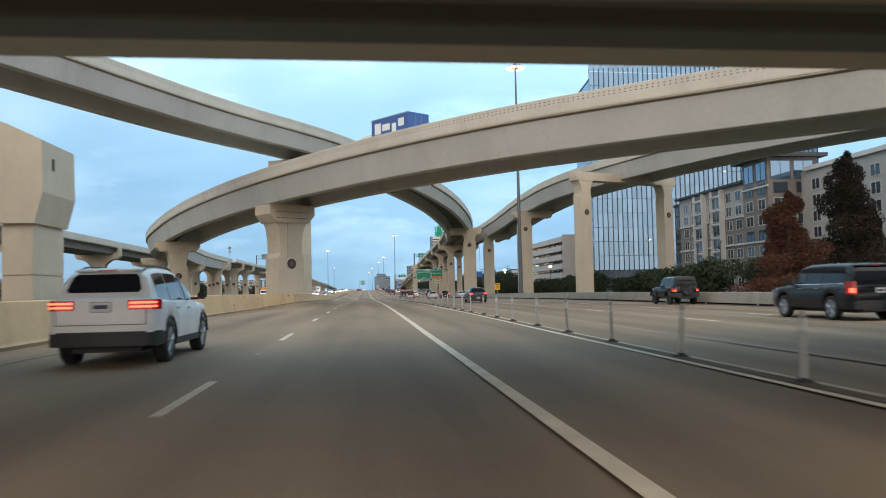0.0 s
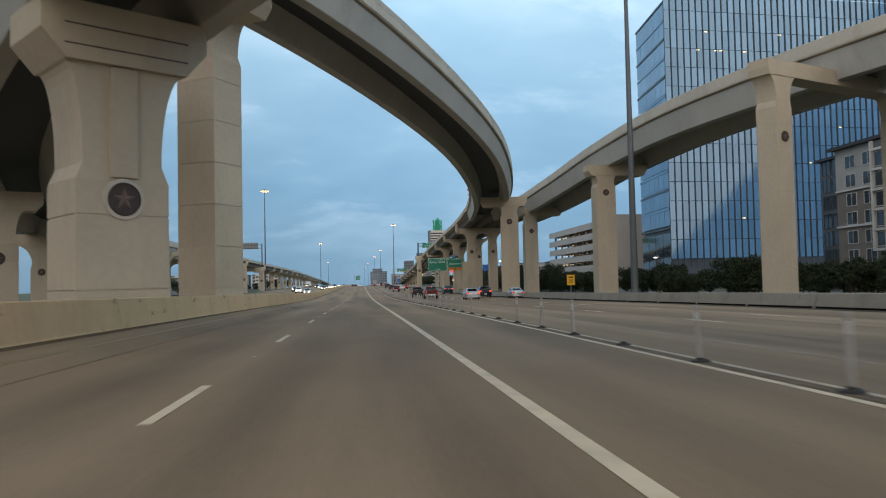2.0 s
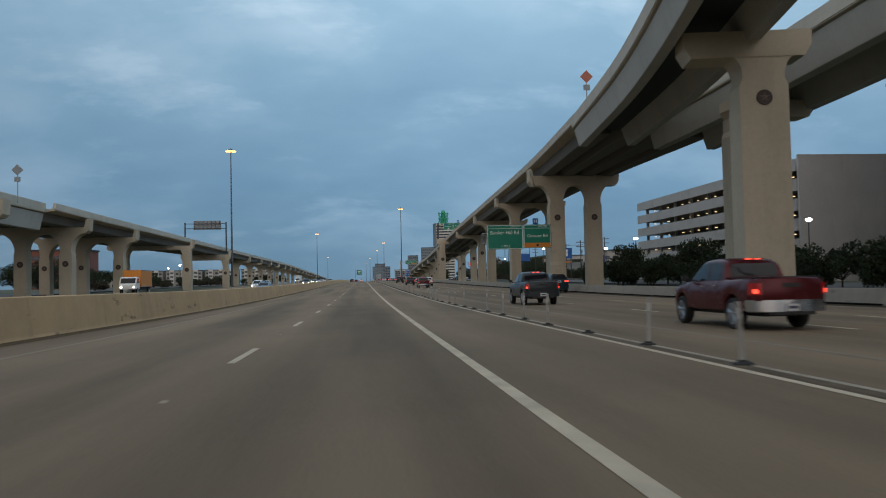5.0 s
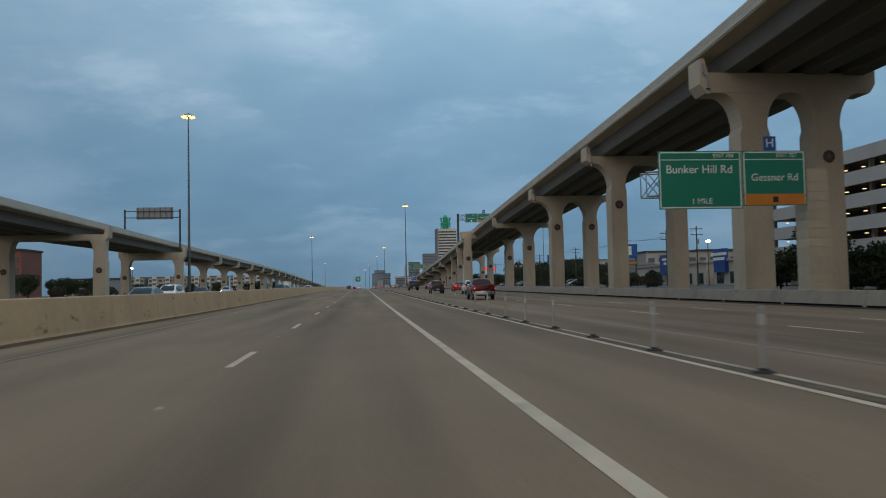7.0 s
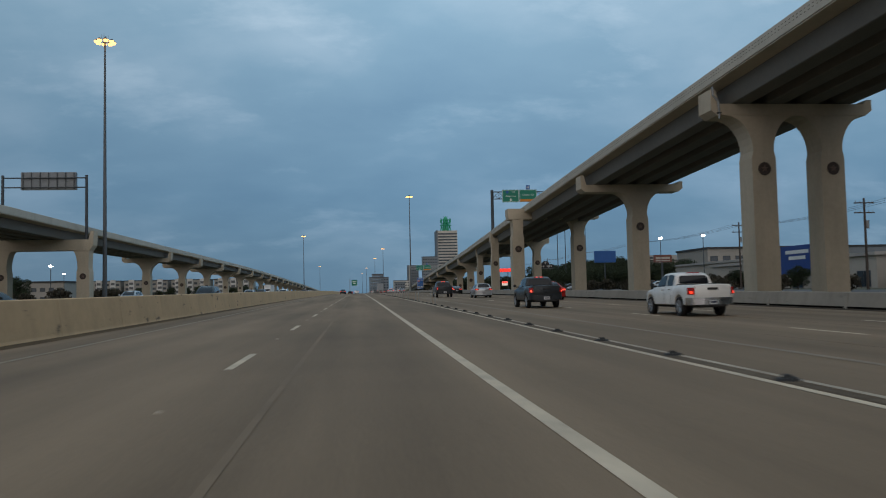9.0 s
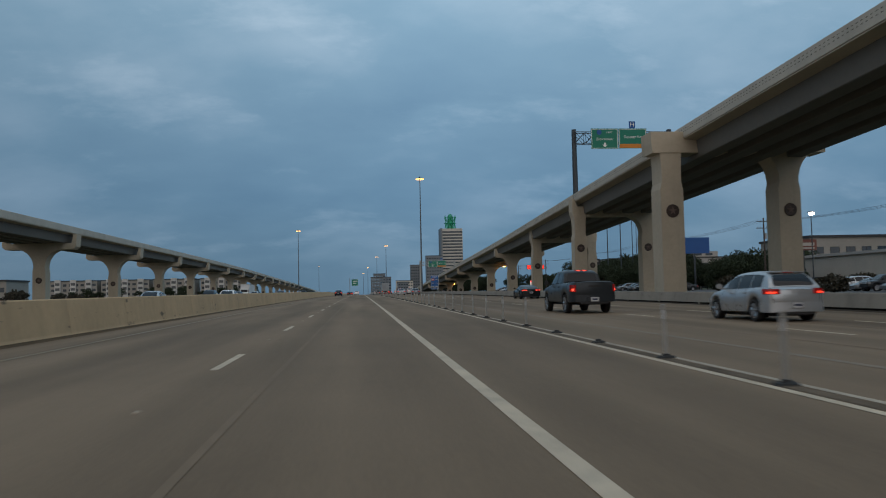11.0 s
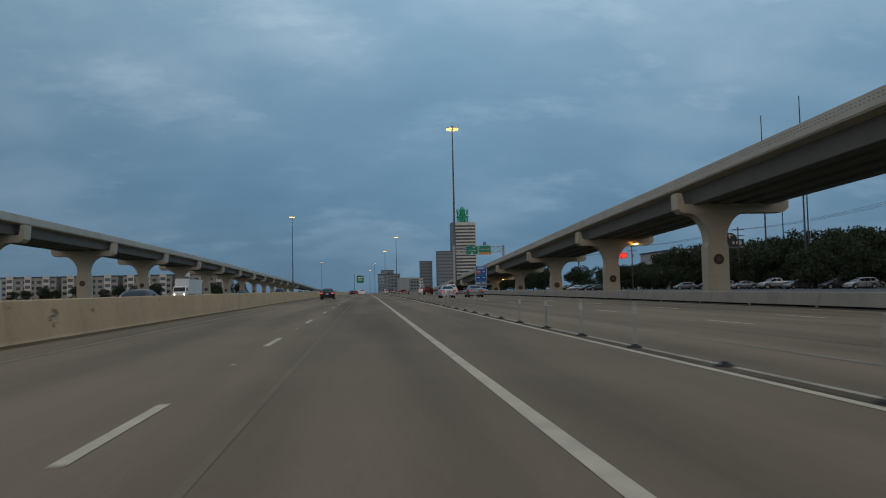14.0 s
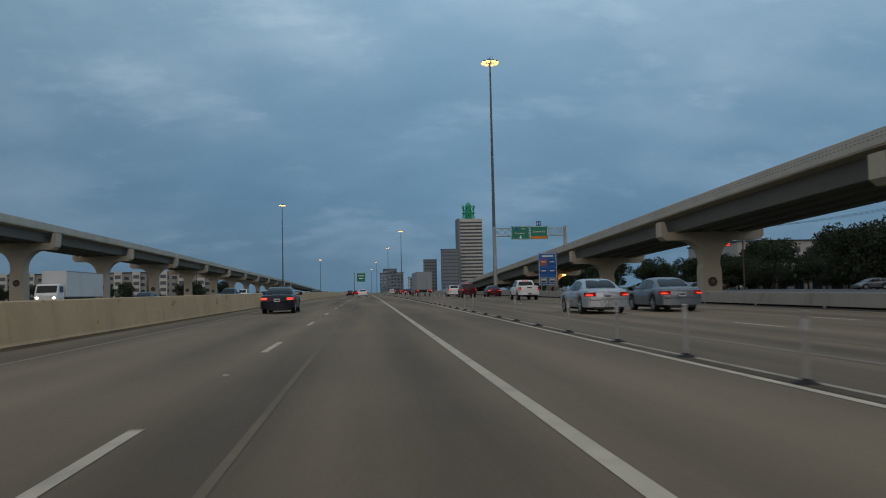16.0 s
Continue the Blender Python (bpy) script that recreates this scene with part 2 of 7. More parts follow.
def road_material():
    """Worn pale concrete with darker wheel paths, long oil streaks and fine aggregate."""
    m, n, l, b = nodes_of("road_concrete")
    tc = n.new("ShaderNodeTexCoord")
    big = n.new("ShaderNodeMapping"); big.inputs["Scale"].default_value = (0.5, 0.03, 1)
    l.new(tc.outputs["Object"], big.inputs["Vector"])
    n1 = n.new("ShaderNodeTexNoise"); n1.inputs["Scale"].default_value = 1.0; n1.inputs["Detail"].default_value = 6
    l.new(big.outputs[0], n1.inputs["Vector"])
    n2 = n.new("ShaderNodeTexNoise"); n2.inputs["Scale"].default_value = 30; n2.inputs["Detail"].default_value = 5
    l.new(tc.outputs["Object"], n2.inputs["Vector"])
    n3 = n.new("ShaderNodeTexNoise"); n3.inputs["Scale"].default_value = 0.25; n3.inputs["Detail"].default_value = 7
    l.new(tc.outputs["Object"], n3.inputs["Vector"])
    # wheel paths: a wave across the lanes
    sx = n.new("ShaderNodeSeparateXYZ"); l.new(tc.outputs["Object"], sx.inputs[0])
    ph = n.new("ShaderNodeMath"); ph.operation = "MULTIPLY_ADD"
    ph.inputs[1].default_value, ph.inputs[2].default_value = 2 * math.pi / 1.83, 1.2
    l.new(sx.outputs[0], ph.inputs[0])
    cs = n.new("ShaderNodeMath"); cs.operation = "COSINE"; l.new(ph.outputs[0], cs.inputs[0])
    a = n.new("ShaderNodeMath"); a.operation = "MULTIPLY_ADD"; a.inputs[1].default_value = 0.045
    l.new(cs.outputs[0], a.inputs[0]); l.new(n1.outputs["Fac"], a.inputs[2])
    c = n.new("ShaderNodeMath"); c.operation = "MULTIPLY_ADD"; c.inputs[1].default_value = 0.30
    l.new(n2.outputs["Fac"], c.inputs[0]); l.new(a.outputs[0], c.inputs[2])
    d = n.new("ShaderNodeMath"); d.operation = "MULTIPLY_ADD"; d.inputs[1].default_value = 0.20
    l.new(n3.outputs["Fac"], d.inputs[0]); l.new(c.outputs[0], d.inputs[2])
    r = n.new("ShaderNodeValToRGB")
    r.color_ramp.elements[0].position, r.color_ramp.elements[0].color = 0.52, (0.117, 0.085, 0.0555, 1)
    r.color_ramp.elements[1].position, r.color_ramp.elements[1].color = 0.95, (0.254, 0.186, 0.122, 1)
    l.new(d.outputs[0], r.inputs[0]); l.new(r.outputs[0], b.inputs["Base Color"])
    b.inputs["Roughness"].default_value = 0.85
    b.inputs["Specular IOR Level"].default_value = 0.22
    bp = n.new("ShaderNodeBump"); bp.inputs["Strength"].default_value = 0.25; bp.inputs["Distance"].default_value = 0.01
    l.new(n2.outputs["Fac"], bp.inputs["Height"]); l.new(bp.outputs[0], b.inputs["Normal"])
    return m


ROAD = road_material()
ASPHALT = mat("frontage_asphalt", (0.075, 0.072, 0.07), 0.85, vary=0.2, scale=0.3, fine=20, bump=0.2)
GRASS = mat("dry_verge", (0.062, 0.068, 0.035), 0.95, vary=0.4, scale=0.12, fine=20, bump=0.4)


# ---- mesh helpers ----
def link(name, bm, material, parent=None, label="", smooth=False):
    me = bpy.data.meshes.new(name)
    bmesh.ops.recalc_face_normals(bm, faces=bm.faces)
    bm.to_mesh(me)
    bm.free()
    if smooth:
        for p in me.polygons:
            p.use_smooth = True
    for mt in material if isinstance(material, (list, tuple)) else (material,):
        me.materials.append(mt)
    ob = new(name, me)
    if parent is not None:
        ob.parent = parent
    if label:
        ob["label"] = label
    return ob


def part(name, bm, material, parent, label="", smooth=False):
    return link(name, bm, material, parent, label, smooth)


def thing(name, m, label, category, group="", kind=""):
    """An empty at the base of a thing, which its parts hang from."""
    ob = new(name)
    ob.empty_display_size = 0.2
    ob.matrix_world = m
    return tagged(ob, label, category, group, kind)


def box(bm, x0, x1, y0, y1, z0, z1, bevel=0.0, mi=0):
    vs = [bm.verts.new(p) for p in ((x0, y0, z0), (x1, y0, z0), (x1, y1, z0), (x0, y1, z0), (x0, y0, z1), (x1, y0, z1), (x1, y1, z1), (x0, y1, z1))]
    fs = [bm.faces.new([vs[i] for i in q]) for q in ((0, 3, 2, 1), (4, 5, 6, 7), (0, 1, 5, 4), (1, 2, 6, 5), (2, 3, 7, 6), (3, 0, 4, 7))]
    for f in fs:
        f.material_index = mi
    if bevel:
        es = {e for f in fs for e in f.edges}
        bmesh.ops.bevel(bm, geom=list(es), offset=bevel, segments=2, affect="EDGES")
    return vs


def tube(bm, p0, p1, r0, r1=None, n=12, caps=True):
    r1 = r0 if r1 is None else r1
    p0, p1 = Vector(p0), Vector(p1)
    q = (p1 - p0).to_track_quat("Z", "Y")
    a, b = [], []
    for i in range(n):
        c = Vector((math.cos(2 * math.pi * i / n), math.sin(2 * math.pi * i / n), 0))
        a.append(bm.verts.new(p0 + q @ (c * r0)))
        b.append(bm.verts.new(p1 + q @ (c * r1)))
    for i in range(n):
        bm.faces.new((a[i], a[(i + 1) % n], b[(i + 1) % n], b[i]))
    if caps:
        bm.faces.new(a[::-1]); bm.faces.new(b)


def cable(bm, pts, r, n=4):
    """One continuous round line through the points."""
    rings = []
    for i, p in enumerate(pts):
        q = (Vector(pts[min(i + 1, len(pts) - 1)]) - Vector(pts[max(i - 1, 0)])).to_track_quat("Z", "Y")
        rings.append([bm.verts.new(Vector(p) + q @ Vector((r * math.cos(2 * math.pi * k / n), r * math.sin(2 * math.pi * k / n), 0))) for k in range(n)])
    for a, b in zip(rings, rings[1:]):
        for k in range(n):
            bm.faces.new((a[k], a[(k + 1) % n], b[(k + 1) % n], b[k]))
    bm.faces.new(rings[0][::-1]); bm.faces.new(rings[-1])


def prism(bm, profile, y0, y1):
    """A profile of (x, z) corners, drawn out from y0 to y1."""
    a = [bm.verts.new((x, y0, z)) for x, z in profile]
    b = [bm.verts.new((x, y1, z)) for x, z in profile]
    n = len(profile)
    bm.faces.new(a); bm.faces.new(b[::-1])
    for i in range(n):
        bm.faces.new((a[i], b[i], b[(i + 1) % n], a[(i + 1) % n]))


def smooth_line(points, n=10):
    """A smooth curve through the points."""
    p = [Vector(q) for q in points]
    p = [2 * p[0] - p[1], *p, 2 * p[-1] - p[-2]]
    out = []
    for i in range(1, len(p) - 2):
        a, b, c, d = p[i - 1:i + 3]
        for k in range(n):
            t = k / n
            out.append(0.5 * (2 * b + (c - a) * t + (2 * a - 5 * b + 4 * c - d) * t * t + (3 * b - a - 3 * c + d) * t ** 3))
    out.append(p[-2])
    return out


def offset_line(line, d):
    """The line moved sideways by d metres to the right of its way."""
    out = []
    for i, p in enumerate(line):
        w = line[min(i + 1, len(line) - 1)] - line[max(i - 1, 0)]
        r = Vector((w.y, -w.x, 0)).normalized()
        out.append(p + r * d)
    return out


def sweep(bm, left, right, section):
    """Draws a closed section of (metres from the left edge, or from the right edge where negative-minus, drop) along two edge lines."""
    rings = []
    for a, b in zip(left, right):
        w = (b - a)
        wide = w.length
        u = w / wide
        ring = []
        for s, side, dz in section:
            ring.append(bm.verts.new((a + u * s if side == 0 else b - u * s if side == 1 else a + w * s) + Vector((0, 0, dz))))
        rings.append(ring)
    n = len(section)
    for r0, r1 in zip(rings, rings[1:]):
        for i in range(n):
            bm.faces.new((r0[i], r0[(i + 1) % n], r1[(i + 1) % n], r1[i]))
    bm.faces.new(rings[0]); bm.faces.new(rings[-1][::-1])


def bridge(left, right, label, girders=2, girder_depth=2.1, bottom=0.62, parapet=1.05, slots=None):
    """An elevated carriageway: deck slab, two parapets, girders. Edge lines run along the parapet tops."""
    br = thing("elevated_bridge", pose(0, 0, 0), label, "bridge")
    d0, d1 = -parapet, -parapet - 0.30
    bm = bmesh.new()
    sweep(bm, left, right, [(0.06, 0, d0), (0.06, 1, d0), (0.06, 1, d1 + 0.08), (1.0, 1, d1 - 0.05), (1.0, 0, d1 - 0.05), (0.06, 0, d1 + 0.08)])
    part("deck", bm, CONCRETE, br)
    for side in (0, 1):
        bm = bmesh.new()
        sweep(bm, left, right, [(0.0, side, -0.03), (0.03, side, 0.0), (0.26, side, 0.0), (0.30, side, -0.03), (0.36, side, -0.55), (0.52, side, d0 + 0.004), (0.0, side, d0 - 0.12)])
        part("parapet", bm, CONCRETE_PARAPET, br, "pale concrete parapet")
    if slots is not None:
        # a row of small dark cast recesses along the outer face of one parapet
        line, bm = (left, right)[slots], bmesh.new()
        sgn = -1 if slots == 0 else 1
        for p, q in zip(line, line[1:]):
            w = q - p
            u = w.normalized()
            out = Vector((u.y, -u.x, 0)).normalized() * sgn
            n = max(1, round(w.length / 0.40))
            for i in range(n):
                c = p + w * ((i + 0.5) / n) + out * 0.004
                for dz in (-0.27, -0.47):
                    vs = [bm.verts.new(c + u * a + Vector((0, 0, dz + z)) - out * d) for d in (0, 0.03) for a, z in ((-0.06, -0.03), (0.06, -0.03), (0.06, 0.03), (-0.06, 0.03))]
                    for f in ((0, 1, 2, 3), (7, 6, 5, 4), (0, 4, 5, 1), (1, 5, 6, 2), (2, 6, 7, 3), (3, 7, 4, 0)):
                        bm.faces.new([vs[j] for j in f])
        tagged(part("recess_band", bm, JOINT, br, "rows of small dark recesses"), kind="stuff")
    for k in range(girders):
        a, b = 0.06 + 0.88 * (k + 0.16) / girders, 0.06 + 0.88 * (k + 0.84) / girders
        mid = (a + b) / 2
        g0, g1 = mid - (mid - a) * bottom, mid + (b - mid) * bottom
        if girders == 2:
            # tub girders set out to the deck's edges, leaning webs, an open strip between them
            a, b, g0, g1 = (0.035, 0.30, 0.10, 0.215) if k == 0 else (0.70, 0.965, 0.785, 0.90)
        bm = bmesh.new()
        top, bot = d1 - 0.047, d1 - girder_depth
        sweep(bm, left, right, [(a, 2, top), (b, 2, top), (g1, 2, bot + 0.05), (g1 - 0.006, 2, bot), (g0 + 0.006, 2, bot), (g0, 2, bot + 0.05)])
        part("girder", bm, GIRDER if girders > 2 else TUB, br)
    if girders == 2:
        # dark strip under the deck: the shade between the girders, put into colour
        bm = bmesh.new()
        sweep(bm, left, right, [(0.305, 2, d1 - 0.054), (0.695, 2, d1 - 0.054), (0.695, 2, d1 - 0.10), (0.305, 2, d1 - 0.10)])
        part("deck_form", bm, GAP_SHADE, br, "dark strip for the shade between the girders")
    return br


# ---- ground and roads ----
# the freeway dips gently and climbs again: (distance, height)
PROFILE = ((-400, 0.0), (-60, 0.0), (0, 0.0), (30, 0.045), (50, 0.03), (75, -0.055), (105, -0.245), (126, -0.41), (160, -0.63), (190, -0.735), (210, -0.725),
           (240, -0.605), (275, -0.39), (338, 0.075), (374, 0.31), (404, 0.48), (435, 0.635), (465, 0.78), (500, 0.93), (540, 1.07), (620, 1.24), (720, 1.32), (3000, 1.32))


def rz(y):
    """Height of the road surface at a distance along it."""
    for k in range(1, len(PROFILE)):
        if y <= PROFILE[k][0]:
            break
    (y0, z0), (y1, z1) = PROFILE[k - 1], PROFILE[k]
    m0 = (z1 - PROFILE[max(k - 2, 0)][1]) / (y1 - PROFILE[max(k - 2, 0)][0])
    m1 = (PROFILE[min(k + 1, len(PROFILE) - 1)][1] - z0) / (PROFILE[min(k + 1, len(PROFILE) - 1)][0] - y0)
    t, w = (y - y0) / (y1 - y0), y1 - y0
    return (2 * t ** 3 - 3 * t * t + 1) * z0 + (t ** 3 - 2 * t * t + t) * w * m0 + (3 * t * t - 2 * t ** 3) * z1 + (t ** 3 - t * t) * w * m1


def stations(y0, y1):
    ys = [y0]
    while ys[-1] < y1:
        ys.append(min(y1, ys[-1] + (6.0 if -80 <= ys[-1] < 730 else 120.0)))
    return ys


def ribbon(bm, x0, x1, y0, y1, dz, drop=0.0):
    """A strip that follows the road's height; with a drop it is a slab."""
    rows = []
    for y in stations(y0, y1):
        z = rz(y) + dz
        ring = [(x0, y, z), (x1, y, z)] + ([(x1, y, z - drop), (x0, y, z - drop)] if drop else [])
        rows.append([bm.verts.new(p) for p in ring])
    n = len(rows[0])
    for a, b in zip(rows, rows[1:]):
        for k in range(n if drop else 1):
            bm.faces.new((a[k], a[(k + 1) % n], b[(k + 1) % n], b[k]))
    if drop:
        bm.faces.new(rows[0]); bm.faces.new(rows[-1][::-1])


def strip(name, x0, x1, y0, y1, dz, material, label="", category="", drop=0.0, parent=None):
    bm = bmesh.new()
    ribbon(bm, x0, x1, y0, y1, dz, drop)
    ob = link(name, bm, material, parent)
    return ob if parent is not None else tagged(ob, label, category, kind="structure")


strip("ground", -2600, 2600, -400, 4600, -0.30, GRASS, "dull green verge and open ground reaching the horizon", "ground")
BAR_L, BAR_R = -8.6, 19.15
strip("road", BAR_L - 0.3, BAR_R + 0.4, -120, 2400, 0.0, ROAD, "worn beige concrete freeway lanes with dark wheel paths", "road", 0.25)
strip("road_opposite", -33.5, BAR_L - 0.75, -120, 2400, -0.02, ROAD, "concrete freeway lanes of the other direction", "road", 0.25)
strip("frontage_road", 42.0, 56.0, -120, 1400, -0.08, ASPHALT, "dark asphalt frontage road beyond the overpass", "road", 0.2)
strip("parking_lot", 56.0, 70.0, 395, 620, -0.10, ASPHALT, "dark asphalt parking lot beside the frontage road", "parking lot", 0.2)
strip("frontage_road_opposite", -70.0, -56.0, -120, 1400, -0.08, ASPHALT, "dark asphalt frontage road beyond the far overpass", "road", 0.2)

markings = thing("road_markings", pose(0, 0, 0), "worn white and yellow painted lane lines on concrete", "road marking", kind="structure")
FADED = mat("faded_road_paint", (0.24, 0.20, 0.155), 0.8, spec=0.12, vary=0.25, scale=0.8, fine=9, stain=0.8, stain_colour=(0.25, 0.215, 0.175), stain_scale=0.8)
GRIT = mat("groove_grit", (0.125, 0.097, 0.07), 0.95, vary=0.45, scale=0.9, fine=8, spec=0.1)
WORN = mat("worn_road_paint", (0.40, 0.345, 0.275), 0.8, vary=0.3, scale=0.9, fine=9, stain=0.9, stain_colour=(0.19, 0.15, 0.11), stain_scale=0.7, spec=0.12)
for name, x, wide, material in (("solid_line", 1.53, 0.17, PAINT), ("buffer_line", 4.70, 0.13, PAINT), ("groove", 4.905, 0.20, GRIT), ("buffer_line", 5.10, 0.11, WORN), ("old_line", 7.05, 0.16, FADED),
                                ("yellow_line", -6.55, 0.12, YELLOW), ("edge_line", 17.7, 0.13, FADED)):
    strip(name, x - wide / 2, x + wide / 2, -100, 2300, 0.005, material, parent=markings)
dash_mesh = {}


def dash(x, y, long=3.05, wide=0.13, material=None):
    key = (long, wide, material)
    if key not in dash_mesh:
        bm = bmesh.new()
        vs = [bm.verts.new(p) for p in ((-wide / 2, 0, 0.006), (wide / 2, 0, 0.006), (wide / 2, long, 0.006), (-wide / 2, long, 0.006))]
        bm.faces.new(vs)
        me = bpy.data.meshes.new("lane_dash"); bm.to_mesh(me); bm.free(); me.materials.append(material or PAINT)
        dash_mesh[key] = me
    ob = new("lane_dash", dash_mesh[key])
    ob.parent = markings
    ob.matrix_world = pose(x, y, rz(y), math.degrees(math.atan2(rz(y + long) - rz(y), long)))


DASH_PHASE = 9.0 - 1.5
for k in range(-1, 62):
    y = DASH_PHASE + 11.94 * k
    dash(-2.13, y)
    for i, x in enumerate((10.6, 14.15)):
        if y < 620:
            dash(x, y + 3.5 + 2.5 * i)
    for x in (-12.9, -16.6, -20.2, -23.9):
        if y < 420:
            dash(x, y)
button_bm = bmesh.new()
bmesh.ops.create_uvsphere(button_bm, u_segments=10, v_segments=6, radius=0.05)
for v in button_bm.verts:
    v.co.z = max(v.co.z, 0) * 0.4
button_me = bpy.data.meshes.new("road_stud"); button_bm.to_mesh(button_me); button_bm.free(); button_me.materials.append(WORN)
for k in range(0, 46):
    y = DASH_PHASE + 11.94 * k + 7.6
    ob = new("road_stud", button_me)
    ob.parent, ob.location = markings, (-2.13, y, rz(y) + 0.002)
# expansion joints of the approach slab and long construction joints between lanes
for y in (41.6, 54.4):
    strip("expansion_joint", BAR_L + 0.3, BAR_R - 0.3, y, y + 0.12, 0.0065, JOINT, parent=markings)
SEAM = mat("seam_filler", (0.10, 0.077, 0.056), 0.9, vary=0.4, scale=0.6, fine=8, spec=0.2, stain=1.0, stain_colour=(0.18, 0.134, 0.092), stain_scale=0.9)
strip("pale_streak", -1.13, -1.05, 262, 700, 0.0042, mat("rubbed_concrete", (0.198, 0.147, 0.099), 0.85, vary=0.25, scale=0.25, fine=9, spec=0.2, stain=1.0, stain_colour=(0.18, 0.134, 0.092), stain_scale=0.5), parent=markings)
for x, wide in ((8.8, 0.03), (12.4, 0.05), (16.0, 0.03)):
    strip("construction_joint", x, x + wide, -100, 900, 0.004, SEAM, parent=markings)


# ---- roadside barriers ----
MEDIAN_IN = 0.70


def median_squeeze(y):
    """How far the median barrier is drawn in towards the lanes where it passes the two big flyover piers (1: not at all)."""
    if y <= 58 or y >= 134:
        return 1.0
    t = min((y - 58) / 10, (134 - y) / 10, 1.0)
    return 1.0 - (1.0 - MEDIAN_IN) * t * t * (3 - 2 * t)


def on_bank(xa, q):
    """Point of the banked shoulder that carries a line lying at xa on the level road."""
    a = BAR_L * q + 5.0
    u = (xa + 5.0) / (a + xa * (1 - q))
    return -5.0 + u * a, u * 1.2 * (1 - q)


SLOT_SHADE = mat("drain_slot_shade", (0.012, 0.011, 0.01), 1.0, vary=0.2, scale=1.0, spec=0.0)


def barrier_wall(name, x, side, y0, label, high, seam=6.1, material=BARRIER):
    """Single-slope concrete barrier cast in lengths; side is the way its road face looks."""
    wall = thing(name, pose(x, 0, 0), label, "barrier", kind="structure")
    profile = [(0.0, -0.1), (0.0, 0.0), (0.03, 0.08), (0.17, high - 0.03), (0.20, high), (0.36, high), (0.39, high - 0.03), (0.55, 0.0), (0.55, -0.1)]
    bm = bmesh.new()
    prism(bm, [(-side * px, z) for px, z in profile], 0.012, seam - 0.012)
    bmesh.ops.recalc_face_normals(bm, faces=bm.faces)
    me = bpy.data.meshes.new("barrier_length"); bm.to_mesh(me); bm.free(); me.materials.append(material)
    # no recess is cut: a black strip proud of the face is the slot's shade
    bm = bmesh.new(); box(bm, -0.008, 0.02, 0.12, seam - 0.12, 0.005, 0.085)
    slot = bpy.data.meshes.new("drain_slot"); bm.to_mesh(slot); bm.free(); slot.materials.append(SLOT_SHADE)
    n = 115
    for k in range(n):
        y = y0 + k * seam
        if side == 1 and median_squeeze(y) + median_squeeze(y + seam) < 2:
            # drawn in, lower and on the banked shoulder
            bm = bmesh.new()
            ends = []
            for yy in (y + 0.012, y + seam - 0.012):
                q = median_squeeze(yy)
                ends.append([bm.verts.new(((x - px) * q, yy, rz(yy) + (1.2 + q * (z - 1.2) if z >= 0 else -0.1))) for px, z in profile])
            a, b = ends
            bm.faces.new(a); bm.faces.new(b[::-1])
            for i in range(len(a)):
                bm.faces.new((a[i], b[i], b[(i + 1) % len(a)], a[(i + 1) % len(a)]))
            part("barrier_length", bm, material, wall).location = (-x, 0, 0)
            continue
        ob = new("barrier_length", me)
        ob.parent = wall
        ob.matrix_world = pose(x, y, rz(y), math.degrees(math.atan2(rz(y + seam) - rz(y), seam)))
        if side == -1:
            hole = new("drain_slot", slot)
            hole.parent = ob
    bm = bmesh.new()
    y1 = y0 + n * seam
    for a, b in zip(stations(y1, 1900), stations(y1, 1900)[1:]):
        z = rz(a)
        prism(bm, [(-side * px, z + q) for px, q in profile], a, b)
    part("barrier_run", bm, material, wall)
    return wall


barrier_wall("barrier_left", BAR_L, 1, -60, "tan concrete median barrier with scuffs and stains", 1.10)
barrier_wall("barrier_right", BAR_R, -1, -60, "grey concrete roadside barrier below the overpass columns", 0.66, material=mat("grey_barrier_concrete", (0.265, 0.235, 0.195), 0.85, vary=0.18, scale=0.4, fine=10, bump=0.2, stain=0.5, stain_colour=(0.10, 0.085, 0.07), stain_scale=0.9, scrape=0.5))
strip("dirt_strip", BAR_L - 0.02, BAR_L + 0.6, -100, 1500, 0.0045, mat("gutter_grime", (0.105, 0.076, 0.047), 0.95, vary=0.4, scale=0.8, fine=8, spec=0.08), "dark line with grit along the foot of the barrier", "dirt")
# right side: grime and the barrier's foot shadow share one dark colour
strip("dirt_strip_right", BAR_R - 0.95, BAR_R + 0.02, -100, 1500, 0.0045, mat("shadow_grime", (0.06, 0.048, 0.036), 0.95, vary=0.4, scale=0.8, fine=8, spec=0.08), "dark line with grit along the foot of the barrier", "dirt")


# banked shoulder where the barrier is drawn in, with its edge line and grit
for name, xa, xb, lift, material, label, category in (("banked_shoulder", -5.0, BAR_L, 0.007, ROAD, "banked concrete shoulder beside the flyover piers", "road"),
                                                      ("shoulder_line", -6.48, -6.62, 0.012, YELLOW, "faded yellow edge line on the banked shoulder", "road marking"),
                                                      ("shoulder_grit", -8.0, BAR_L, 0.012, bpy.data.materials["gutter_grime"], "dark grit along the foot of the barrier", "dirt")):
    bm = bmesh.new()
    rows = []
    for i in range(39):
        y = 58 + 2 * i
        q = median_squeeze(y)
        pts = [on_bank(xa, q), on_bank(xb, q)]
        rows.append([bm.verts.new((px, y, rz(y) + pz + lift)) for px, pz in pts])
    for a, b in zip(rows, rows[1:]):
        bm.faces.new((a[0], a[1], b[1], b[0]))
    tagged(link(name, bm, material), label, category, kind="structure")


